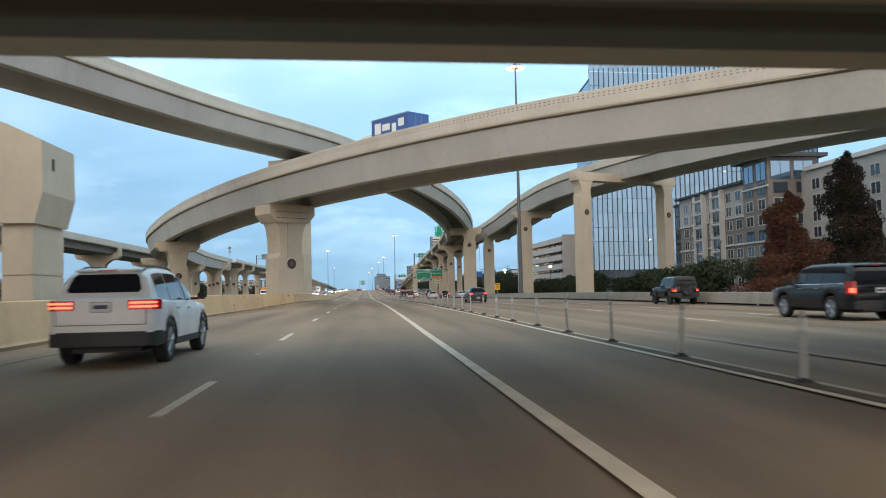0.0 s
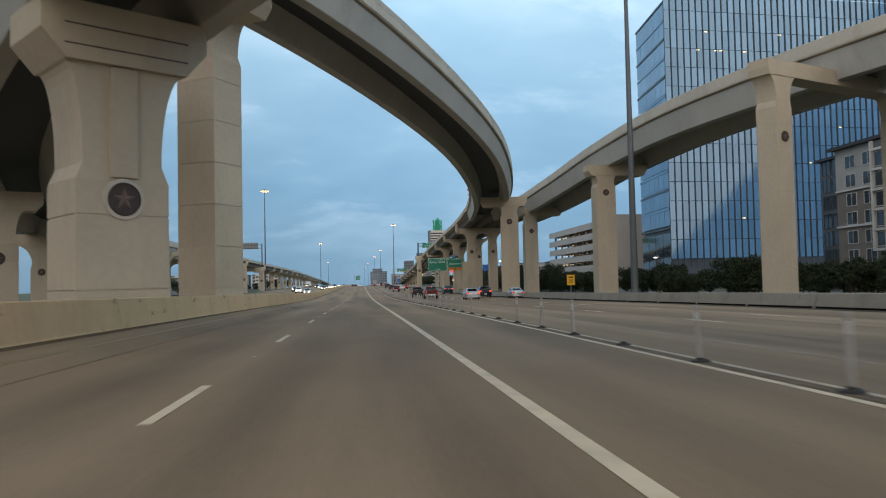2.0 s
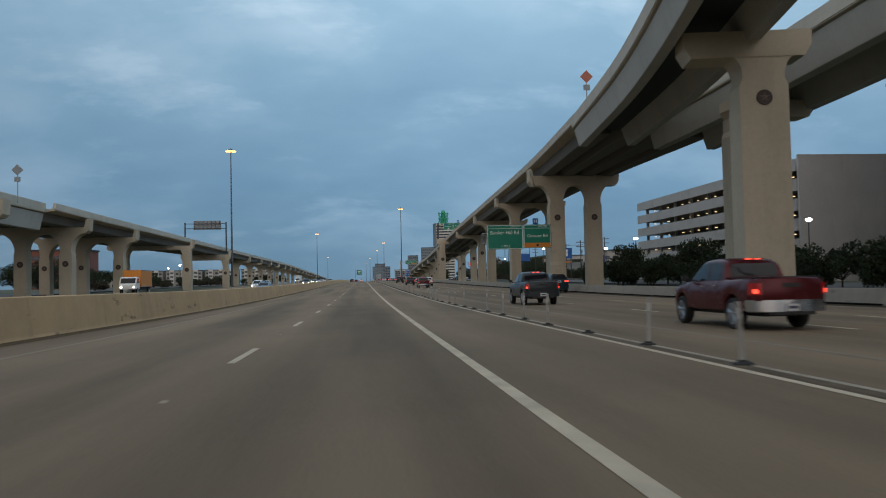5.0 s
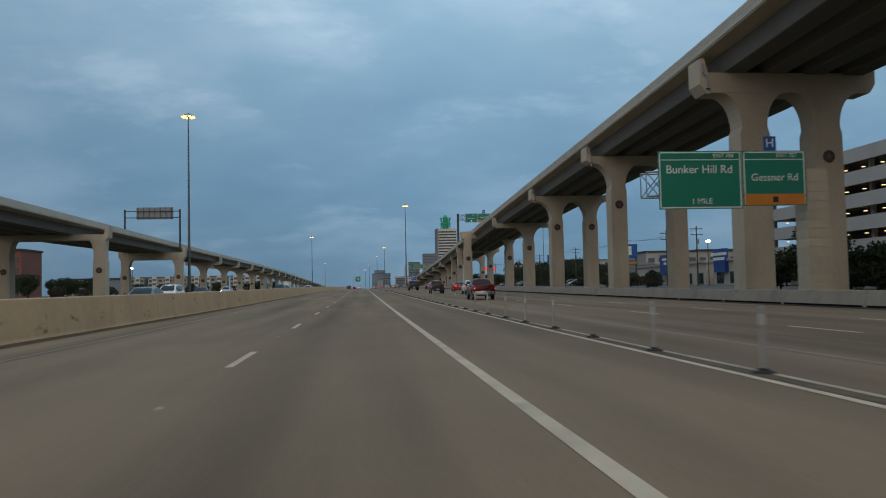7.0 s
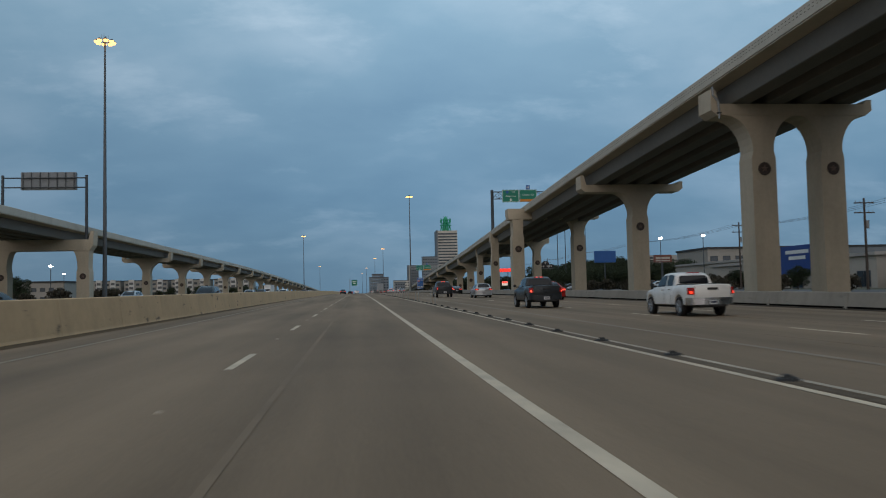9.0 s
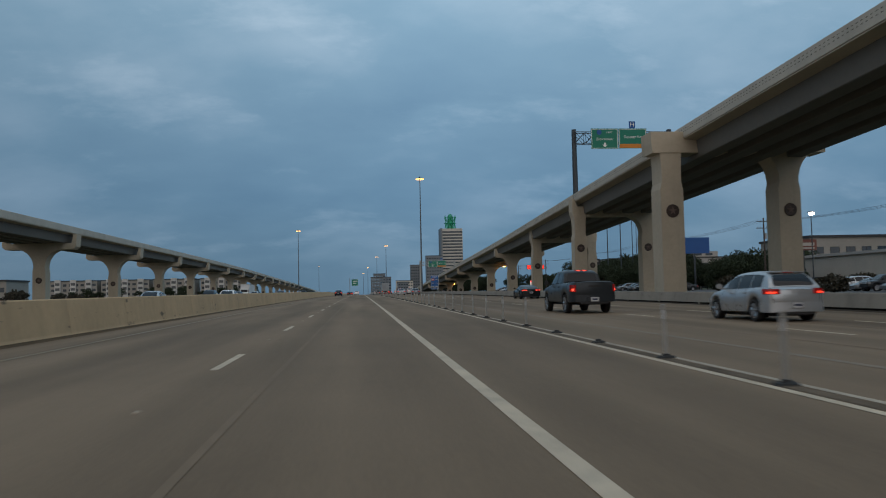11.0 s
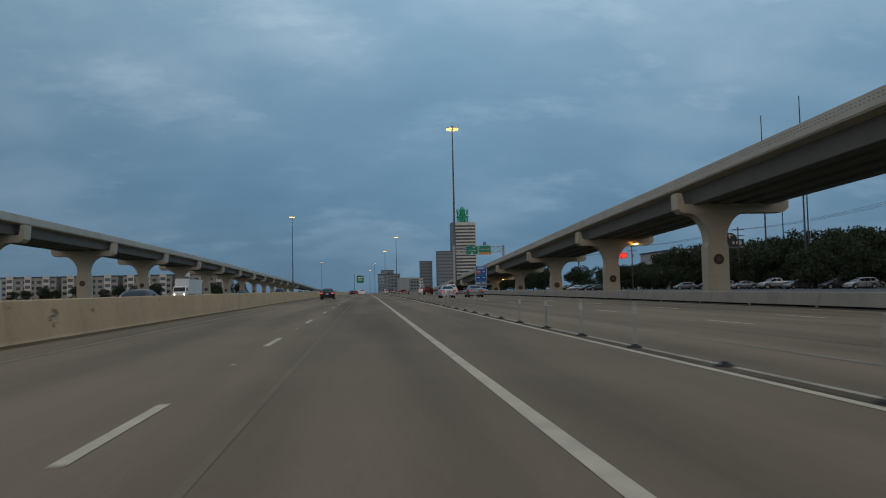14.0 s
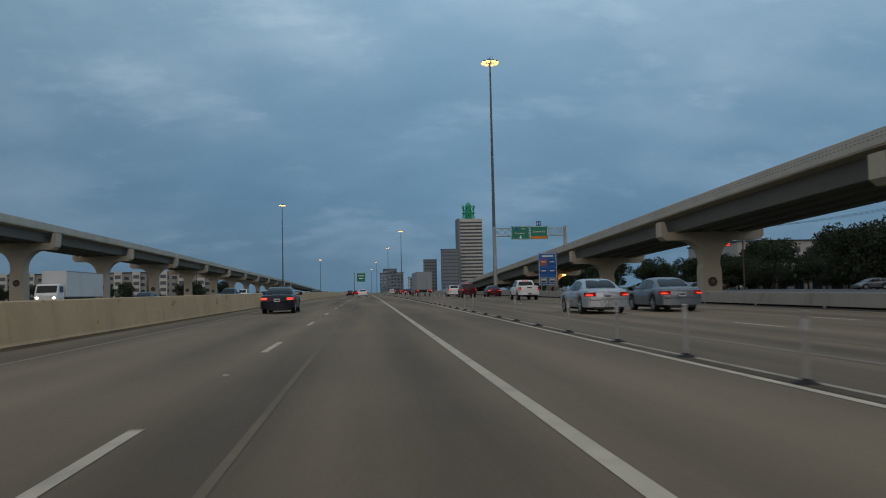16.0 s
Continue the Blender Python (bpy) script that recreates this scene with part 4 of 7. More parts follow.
# ---- signs ----
def lettering(text, size, m, material, parent, name="lettering"):
    """Raised flat letters in the built-in font, standing in the plane x-z of the pose m."""
    cu = bpy.data.curves.new("letters", "FONT")
    cu.body, cu.size, cu.align_x, cu.align_y, cu.extrude = text, size, "CENTER", "CENTER", 0.004
    tmp = bpy.data.objects.new("letters", cu)
    scene.collection.objects.link(tmp)
    bpy.context.view_layer.update()
    me = bpy.data.meshes.new_from_object(tmp.evaluated_get(bpy.context.evaluated_depsgraph_get()))
    bpy.data.objects.remove(tmp)
    me.materials.clear(); me.materials.append(material)
    ob = new(name, me)
    ob.parent = parent
    ob.matrix_local = m @ pose(0, 0, 0, 90, 0, 0)
    return ob


def bar(parent, x, z, wide, high, y, material, name="illegible_line"):
    bm = bmesh.new(); box(bm, x - wide / 2, x + wide / 2, y - 0.006, y, z - high / 2, z + high / 2)
    return part(name, bm, material, parent)


def panel(parent, x0, x1, z0, z1, y, material, name="panel", edge=SIGN_WHITE):
    bm = bmesh.new(); box(bm, x0, x1, y, y + 0.05, z0, z1, 0.0)
    p = part(name, bm, material, parent)
    bm = bmesh.new()
    w = 0.06
    for a, b, c, d in ((x0 + 0.05, x1 - 0.05, z1 - 0.05 - w, z1 - 0.05), (x0 + 0.05, x1 - 0.05, z0 + 0.05, z0 + 0.05 + w), (x0 + 0.05, x0 + 0.05 + w, z0 + 0.05, z1 - 0.05), (x1 - 0.05 - w, x1 - 0.05, z0 + 0.05, z1 - 0.05)):
        box(bm, a, b, y - 0.005, y, c, d)
    part("border", bm, edge, p)
    return p


def truss(bm, x0, x1, y, z0, z1, d=0.9, step=1.1, r=0.05):
    for yy in (y, y + d):
        for z in (z0, z1):
            tube(bm, (x0, yy, z), (x1, yy, z), r, r, 6)
    n = max(1, int((x1 - x0) / step))
    for i in range(n + 1):
        x = x0 + (x1 - x0) * i / n
        for yy in (y, y + d):
            tube(bm, (x, yy, z0), (x, yy, z1), r * 0.6, r * 0.6, 5)
            if i < n:
                x2 = x0 + (x1 - x0) * (i + 1) / n
                tube(bm, (x, yy, z0), (x2, yy, z1), r * 0.6, r * 0.6, 5)
                tube(bm, (x, yy, z1), (x2, yy, z0), r * 0.6, r * 0.6, 5)


def hospital_tab(t, x, z, y, s):
    bm = bmesh.new(); box(bm, x - s * 0.5, x + s * 0.5, y, y + 0.04, z - s * 0.55, z + s * 0.55)
    tab = part("hospital_tab", bm, SIGN_BLUE, t, "small blue tab with a white letter")
    lettering("H", s * 0.95, pose(x, y - 0.006, z), SIGN_WHITE, tab)


# cantilever guide sign beside the first near-overpass piers
sg = thing("guide_sign", pose(-1.45, 250.8, -0.45), "green overhead guide sign with orange toll strip on a steel truss", "road sign")
bm = bmesh.new(); box(bm, 25.5, 26.7, 0.2, 1.4, -1.0, 7.0); spost = part("support_column", bm, CONCRETE, sg, "square concrete support column")
for k in range(15):
    bm = bmesh.new(); box(bm, 25.47, 26.73, 0.17, 1.43, -0.75 + 0.5 * k, -0.29 + 0.5 * k, 0.012); part("course", bm, CONCRETE, spost)
bm = bmesh.new(); truss(bm, 16.6, 25.46, 0.35, 5.6, 6.9); part("truss", bm, STEEL, sg)
p1 = panel(sg, 17.15, 21.75, 4.85, 7.95, 0.0, SIGN_GREEN, "left_panel")
bm = bmesh.new(); box(bm, 17.3, 21.6, -0.006, 0.0, 7.46, 7.50); part("rule", bm, SIGN_WHITE, p1)
lettering("Bunker Hill Rd", 0.62, pose(19.4, -0.008, 6.95), SIGN_WHITE, p1)
lettering("1 MILE", 0.42, pose(19.5, -0.008, 5.25), SIGN_WHITE, p1)
lettering("EXIT 758", 0.30, pose(20.75, -0.008, 7.69), SIGN_WHITE, p1)
p2 = panel(sg, 21.82, 25.35, 4.98, 7.95, 0.0, SIGN_GREEN, "right_panel")
bm = bmesh.new(); box(bm, 21.9, 25.27, -0.012, -0.006, 5.03, 5.62); part("toll_strip", bm, SIGN_ORANGE, p2, "orange strip")
bm = bmesh.new(); box(bm, 21.95, 25.2, -0.006, 0.0, 7.46, 7.50); part("rule", bm, SIGN_WHITE, p2)
lettering("Gessner Rd", 0.56, pose(23.6, -0.008, 6.5), SIGN_WHITE, p2)
lettering("EXIT 757", 0.30, pose(24.3, -0.008, 7.69), SIGN_WHITE, p2)
bar(p2, 23.6, 5.32, 0.3, 0.3, -0.013, BLACK)
hospital_tab(sg, 23.4, 8.35, 0.02, 0.7)


def bridge_gantry(y, xl, xr, base_l, base_r, sx0, sxm, sx1, z0, z1, label, steel=DARK_STEEL):
    g = thing("sign_gantry", pose(0, y, 0), label, "sign gantry")
    top = z1 - 0.3
    for x, b in ((xl, base_l), (xr, base_r)):
        bm = bmesh.new(); tube(bm, (x, 0.9, b), (x, 0.9, top + 0.35), 0.32, 0.28, 14); part("post", bm, steel, g)
    bm = bmesh.new(); truss(bm, xl, xr, 0.45, top - 1.35, top, 0.9, 1.2); part("truss", bm, steel, g)
    a = panel(g, sx0, sxm - 0.04, z0, z1, 0.0, SIGN_GREEN, "left_panel")
    w = sxm - sx0
    lettering("Downtown", (z1 - z0) * 0.18, pose(sx0 + w * 0.5, -0.008, z1 - (z1 - z0) * 0.52), SIGN_WHITE, a)
    lettering("EAST", (z1 - z0) * 0.13, pose(sx0 + w * 0.66, -0.008, z1 - (z1 - z0) * 0.2), SIGN_WHITE, a)
    bm = bmesh.new()
    cx, cz = sx0 + w * 0.5, z0 + (z1 - z0) * 0.2
    prism(bm, [(cx - 0.32, cz), (cx, cz - 0.3), (cx + 0.32, cz), (cx + 0.1, cz), (cx + 0.1, cz + 0.25), (cx - 0.1, cz + 0.25), (cx - 0.1, cz)], -0.006, 0.0)
    part("arrow", bm, SIGN_WHITE, a, "white arrow pointing down")
    bm = bmesh.new(); tube(bm, (sx0 + w * 0.3, 0.0, z1 - 0.45), (sx0 + w * 0.3, -0.008, z1 - 0.45), 0.3, 0.3, 16); part("route_shield", bm, SIGN_BLUE, a, "blue route shield")
    b = panel(g, sxm + 0.04, sx1, z0 + 0.05, z1, 0.0, SIGN_GREEN, "right_panel")
    bm = bmesh.new(); box(bm, sxm + 0.12, sx1 - 0.08, -0.012, -0.006, z0 + 0.1, z0 + (z1 - z0) * 0.24); part("toll_strip", bm, SIGN_ORANGE, b, "orange strip")
    lettering("Gessner Rd", (z1 - z0) * 0.19, pose((sxm + sx1) / 2, -0.008, z0 + (z1 - z0) * 0.58), SIGN_WHITE, b)
    hospital_tab(g, (sxm + sx1) / 2, z1 + 0.45, 0.02, 0.75)
    return g


bridge_gantry(420.8, 25.6, 37.2, 11.6, 11.9, 27.4, 30.7, 34.1, 17.7, 20.1, "steel truss gantry with two green guide signs on the overpass")
bridge_gantry(618, 22.0, 34.4, 0.4, 7.0, 24.8, 28.0, 31.2, 10.6, 12.9, "pale galvanised truss gantry with two green guide signs beside a mast", mat("pale_galvanised_steel", (0.36, 0.37, 0.36), 0.6, 0.2, vary=0.15, scale=1.0))

# message board seen from behind over the far overpass
vm = thing("message_board", pose(0, 393.3, 0), "grey back of an overhead message board on two posts", "sign gantry")
for x in (-39.8, -51.6):
    bm = bmesh.new(); tube(bm, (x, 0, 8.0), (x, 0, 19.3), 0.24, 0.2, 12); part("post", bm, DARK_STEEL, vm)
bm = bmesh.new()
for z in (17.5, 18.9):
    tube(bm, (-51.6, 0, z), (-39.8, 0, z), 0.1, 0.1, 8)
part("beam", bm, DARK_STEEL, vm)
bm = bmesh.new(); box(bm, -49.2, -41.4, 0.25, 0.9, 17.2, 19.8, 0.04); part("cabinet", bm, SIGN_BACK, vm, "grey cabinet back")
bm = bmesh.new()
for i in range(7):
    x = -48.9 + i * 1.2
    box(bm, x, x + 0.1, 0.12, 0.246, 17.25, 19.75)
part("rib", bm, DARK_STEEL, vm)


def diamond(x, y, z, foot, size, label, sheet=None):
    d = thing("warning_sign", pose(x, y, 0), label, "road sign")
    bm = bmesh.new(); tube(bm, (0, 0, foot), (0, 0, z + size * 0.6), 0.06, 0.06, 8); part("post", bm, STEEL, d)
    bm = bmesh.new(); s = size * 0.72
    prism(bm, [(0, z - s), (s, z), (0, z + s), (-s, z)], -0.1, -0.07)
    part("plate", bm, sheet or SIGN_BACK, d)
    bm = bmesh.new(); box(bm, -0.35, 0.35, -0.09, -0.07, z - s - 0.75, z - s - 0.15); part("lower_plate", bm, SIGN_BACK, d)
    return d


diamond(-41.0, 251, 15.0, 11.0, 0.95, "grey back of a diamond warning sign on the overpass parapet")
diamond(23.4, 231.0, 21.4, 17.6, 0.95, "rust-orange diamond warning sign on a post at the ramp edge", mat("weathered_orange_sheet", (0.33, 0.10, 0.06), 0.5, vary=0.2, scale=2.0))

# yellow speed plate behind the roadside barrier
sp = thing("speed_sign", pose(26.2, 159.6, -0.47), "yellow advisory speed plate with black figures", "road sign")
bm = bmesh.new(); tube(bm, (0, 0.05, -0.95), (0, 0.05, 1.4), 0.05, 0.05, 8); part("post", bm, STEEL, sp)
bm = bmesh.new(); box(bm, -0.5, 0.5, -0.02, 0.02, 1.25, 2.55, 0.015); pl = part("plate", bm, SIGN_YELLOW, sp)
lettering("35", 0.62, pose(0, -0.026, 1.72), BLACK, pl)
bar(pl, 0, 2.25, 0.6, 0.16, -0.02, BLACK)

# blue services board and small green board far ahead
bs = thing("services_board", pose(24.2, 588, 0), "tall blue roadside services board with plain logo squares", "road sign")
for x in (-0.9, 0.9):
    bm = bmesh.new(); tube(bm, (x, 0.05, 0.3), (x, 0.05, 3), 0.08, 0.08, 8); part("post", bm, STEEL, bs)
p = panel(bs, -1.25, 1.25, 2.5, 6.9, 0.0, mat("bright_blue_sign_sheet", (0.02, 0.13, 0.42), 0.4, vary=0.1, scale=0.8), "panel")
LOGO_GREY = mat("weathered_logo_panel", (0.30, 0.33, 0.37), 0.5, vary=0.3, scale=2)
LOGO_RED = mat("faded_red_logo_panel", (0.36, 0.10, 0.075), 0.5, vary=0.2, scale=2)
for x, z, mt in ((-0.58, 5.6, LOGO_RED), (0.58, 5.6, SIGN_BLUE), (-0.58, 4.4, SIGN_BLUE), (0.58, 4.4, SIGN_BLUE), (-0.58, 3.2, LOGO_GREY), (0.58, 3.2, LOGO_GREY)):
    bm = bmesh.new(); box(bm, x - 0.48, x + 0.48, -0.008, 0, z - 0.4, z + 0.4); sq = part("logo_square", bm, mt, p)
    bar(sq, x, z + 0.08, 0.6, 0.14, -0.012, SIGN_WHITE, "plain_mark")
    if mt is LOGO_GREY:
        bar(sq, x, z - 0.16, 0.5, 0.16, -0.012, BLACK, "plain_mark")
bar(p, 0, 6.45, 1.5, 0.2, -0.005, SIGN_WHITE)
gs = thing("guide_sign", pose(-3.0, 913, 1.3), "green guide sign far ahead over the lanes", "road sign")
bm = bmesh.new(); tube(bm, (-3.6, 0.4, -1.0), (-3.6, 0.4, 12.0), 0.2, 0.2, 10); part("post", bm, STEEL, gs)
bm = bmesh.new(); tube(bm, (-3.6, 0.3, 10.0), (2.2, 0.3, 10.0), 0.1, 0.1, 8); part("arm", bm, STEEL, gs)
panel(gs, -2.2, 2.2, 6.6, 11.2, 0.0, SIGN_GREEN, "panel")
bar(gs, 0, 9.8, 3.0, 0.5, -0.004, SIGN_WHITE); bar(gs, 0, 8.4, 2.2, 0.5, -0.004, SIGN_WHITE)


# ---- buildings ----


def curtain_glass(name, tint, metal):
    """Coated facade glass: each pane differs a little in tint and tilt."""
    m, n, l, b = nodes_of(name)
    g = n.new("ShaderNodeNewGeometry")
    r = n.new("ShaderNodeMapRange"); r.inputs["To Min"].default_value, r.inputs["To Max"].default_value = 0.86, 1.1
    l.new(g.outputs["Random Per Island"], r.inputs["Value"])
    s = n.new("ShaderNodeVectorMath"); s.operation = "SCALE"; s.inputs[0].default_value = tint
    l.new(r.outputs[0], s.inputs["Scale"]); l.new(s.outputs[0], b.inputs["Base Color"])
    b.inputs["Metallic"].default_value, b.inputs["Roughness"].default_value = metal, 0.05
    return m


CURTAIN = curtain_glass("blue_curtain_glass", (0.165, 0.27, 0.375), 0.8)
DARK_GLASS = curtain_glass("dark_window_glass", (0.055, 0.075, 0.095), 0.35)
MULLION = mat("dark_mullion", (0.075, 0.095, 0.115), 0.4, 0.5, vary=0.15)
CLAD = mat("pale_render", (0.42, 0.39, 0.35), 0.85, vary=0.1, scale=0.3, stain=0.25, stain_colour=(0.2, 0.18, 0.16))
DARK_CLAD = mat("dark_grey_cladding", (0.10, 0.105, 0.11), 0.8, vary=0.15, scale=0.4)
ROOFING = mat("dark_roof_edge", (0.035, 0.036, 0.04), 0.7, vary=0.2)
WARM_WINDOW = glow("lit_window", (1.0, 0.72, 0.38), 1.6)
GARAGE_LIGHT = glow("garage_lamp", (1.0, 0.70, 0.38), 1.7)


def facade(bm, a, b, z0, z1, nx, nz, gap=0.07, out=0.0, jitter=0.0015, rnd=random.Random(7)):
    """Single glass panes on the wall from plan point a to b."""
    a, b = Vector(a), Vector(b)
    w = b - a
    nrm = Vector((w.y, -w.x)).normalized()
    for i in range(nx):
        for k in range(nz):
            p, q = a + w * ((i + gap / 2) / nx), a + w * ((i + 1 - gap / 2) / nx)
            za, zb = z0 + (z1 - z0) * (k + 0.012) / nz, z0 + (z1 - z0) * (k + 0.988) / nz
            o = [nrm * (out + rnd.uniform(-jitter, jitter)) for _ in range(4)]
            bm.faces.new([bm.verts.new((*(pt + oo), z)) for pt, oo, z in ((p, o[0], za), (q, o[1], za), (q, o[2], zb), (p, o[3], zb))])


def solid(bm, corners, z0, z1):
    a = [bm.verts.new((x, y, z0)) for x, y in corners]
    b = [bm.verts.new((x, y, z1)) for x, y in corners]
    n = len(corners)
    bm.faces.new(a[::-1]); bm.faces.new(b)
    for i in range(n):
        bm.faces.new((a[i], a[(i + 1) % n], b[(i + 1) % n], b[i]))


# blue glass office tower behind the connector ramp
ot = thing("office_tower", pose(0, 0, 0), "tall blue glass office tower with close vertical fins", "office building")
P1, P2, P3, P4 = (64.5, 223.2), (136.6, 230.5), (138.5, 258), (66.2, 245.0)
bm = bmesh.new(); solid(bm, [(P1[0] + 0.4, P1[1] + 0.4), (P2[0] - 0.4, P2[1] + 0.4), (P3[0] - 0.4, P3[1] - 0.4), (P4[0] + 0.4, P4[1] - 0.4)], -1.0, 60.6); part("core", bm, MULLION, ot)
bm = bmesh.new(); facade(bm, P1, P2, 5.5, 66.5, 48, 15, 0.05); tagged(part("south_glazing", bm, CURTAIN, ot), kind="stuff")
bm = bmesh.new(); facade(bm, P4, P1, 12.5, 60.3, 6, 12, 0.03); tagged(part("west_glazing", bm, CURTAIN, ot), kind="stuff")
bm = bmesh.new(); facade(bm, P4, P1, 1.0, 11.0, 4, 2, 0.06); part("ground_glazing", bm, DARK_GLASS, ot)
fin_bm = bmesh.new(); box(fin_bm, -0.045, 0.045, -0.28, 0.0, 4.0, 67.0)
fin_me = bpy.data.meshes.new("fin"); fin_bm.to_mesh(fin_me); fin_bm.free(); fin_me.materials.append(MULLION)
for i in range(49):
    f = new("fin", fin_me)
    f.parent, f.location = ot, (P1[0] + (P2[0] - P1[0]) * i / 48, P1[1] + (P2[1] - P1[1]) * i / 48, 0)
    f.scale.z = 1.0 - 0.055 * (1 - i / 48)
for k in range(13):
    bm = bmesh.new(); z = 12.0 + 4.0 * k
    solid(bm, [(P1[0] - 0.14, P1[1] + 0.1), (P1[0] + 0.2, P1[1] + 0.1), (P4[0] + 0.2, P4[1]), (P4[0] - 0.14, P4[1])], z - 0.22, z + 0.22); part("floor_band", bm, CURTAIN if k % 2 else MULLION, ot)
for i in range(26):
    r1 = random.Random(i)
    bm = bmesh.new(); u, z = r1.random(), r1.choice((14, 22, 26, 34, 42, 50, 54))
    cx, cy = P1[0] + 72.1 * u, P1[1] + 7.3 * u
    box(bm, cx - 0.35, cx + 0.35, cy - 0.06, cy - 0.03, z - 0.08, z + 0.08); part("lit_ceiling_lamp", bm, WARM_WINDOW, ot)


window_meshes = {}


def window(parent, m, w, h, frame_mat, glass=None):
    """A framed window with a glazing bar; the outside looks along -y of the pose."""
    key = (w, h, frame_mat.name, (glass or DARK_GLASS).name)
    if key not in window_meshes:
        bm = bmesh.new()
        t = 0.09
        for a, b, c, d in ((-w / 2, w / 2, 0, t), (-w / 2, w / 2, h - t, h), (-w / 2, -w / 2 + t, t, h - t), (w / 2 - t, w / 2, t, h - t), (-0.03, 0.03, t, h - t)):
            box(bm, a, b, -0.09, 0.02, c, d)
        f = bpy.data.meshes.new("window"); bm.to_mesh(f); bm.free(); f.materials.append(frame_mat)
        bm = bmesh.new(); vs = [bm.verts.new(q) for q in ((-w / 2 + t, -0.03, t), (w / 2 - t, -0.03, t), (w / 2 - t, -0.03, h - t), (-w / 2 + t, -0.03, h - t))]; bm.faces.new(vs)
        g = bpy.data.meshes.new("pane"); bm.to_mesh(g); bm.free(); g.materials.append(glass or DARK_GLASS)
        window_meshes[key] = (f, g)
    f, g = window_meshes[key]
    o = new("window", f); o.parent = parent; o.matrix_local = m
    q = new("pane", g); q.parent = o
    return o


# apartment block along the frontage road
TAUPE = mat("taupe_brick_cladding", (0.185, 0.160, 0.145), 0.9, vary=0.2, scale=0.6, fine=14, bump=0.2)
PALE_PANEL = mat("pale_grey_panel", (0.36, 0.345, 0.33), 0.85, vary=0.1, scale=0.3, stain=0.25, stain_colour=(0.2, 0.19, 0.18))
OFF_WHITE = mat("off_white_frame", (0.52, 0.51, 0.49), 0.7, vary=0.08, scale=0.5)
ap = thing("apartment_block", pose(0, 0, 0), "seven-storey apartment block in pale panels and taupe brick with dark eaves", "apartment building")
bm = bmesh.new(); box(bm, 68.6, 92, 139.3, 170.0, -1, 13.2); part("main_wing", bm, TAUPE, ap, "taupe brick wing")
bm = bmesh.new(); box(bm, 68.55, 92, 139.3, 170.0, 13.2, 19.2); part("upper_wing", bm, PALE_PANEL, ap, "pale panelled upper storeys")
bm = bmesh.new(); box(bm, 67.7, 92.6, 139.0, 170.6, 19.2, 19.65); part("roof_edge", bm, ROOFING, ap, "dark roof edge")
for z, mt in ((8.0, OFF_WHITE), (13.1, OFF_WHITE)):
    bm = bmesh.new(); box(bm, 68.35, 68.54, 139.4, 169.9, z, z + 0.28); part("string_course", bm, mt, ap, "pale string course")
bm = bmesh.new(); box(bm, 68.1, 77.0, 130.0, 139.2, -1, 22.3); part("corner_tower", bm, TAUPE, ap, "taupe brick corner tower")
bm = bmesh.new(); box(bm, 66.6, 78.2, 128.6, 140.6, 22.3, 22.9); part("tower_roof_edge", bm, ROOFING, ap, "wide dark overhanging roof edge")
for z in (8.0, 17.4):
    bm = bmesh.new(); box(bm, 67.85, 68.09, 129.8, 139.2, z, z + 0.28); part("string_course", bm, OFF_WHITE, ap, "pale string course")
bm = bmesh.new(); box(bm, 69.6, 86, 170.0, 175.5, -1, 18.4); part("end_bay", bm, DARK_CLAD, ap, "dark glazed end bay")
bm = bmesh.new(); box(bm, 69.0, 86.6, 170.7, 176.0, 18.4, 18.8); part("roof_edge", bm, ROOFING, ap)
bm = bmesh.new(); box(bm, 74, 98, 60, 129.9, -1, 19.6); part("rear_wing", bm, PALE_PANEL, ap, "pale panelled wing")
bm = bmesh.new(); box(bm, 73.5, 98.5, 59.5, 128.5, 19.6, 20.3); part("roof_edge", bm, OFF_WHITE, ap, "pale parapet")
for lev in range(7):
    z = 0.35 + 2.65 * lev
    for y in (142.0, 146.0, 153.8, 162.4, 166.4):
        window(ap, pose(68.545 if z > 13 else 68.595, y, z, 0, 0, -90), 2.4, 1.85, OFF_WHITE)
    for y in (171.6, 174.0):
        window(ap, pose(69.595, y, z, 0, 0, -90), 2.1, 2.2, MULLION)
    if z < 17:
        for y in (132.3, 136.7):
            window(ap, pose(68.095, y, z, 0, 0, -90), 2.6, 1.85, OFF_WHITE if lev % 3 else MULLION)
        for x in (70.3, 74.4):
            window(ap, pose(x, 129.995, z), 2.6, 1.85, OFF_WHITE if lev % 3 else MULLION)
    for k in range(17):
        window(ap, pose(73.995, 63.0 + 3.9 * k, z, 0, 0, -90), 2.4, 1.85, OFF_WHITE)
for y in (132.4, 136.8):
    window(ap, pose(68.095, y, 18.6, 0, 0, -90), 3.6, 3.2, MULLION, CURTAIN)
for x in (70.4, 74.5):
    window(ap, pose(x, 129.995, 18.6), 3.6, 3.2, MULLION, CURTAIN)
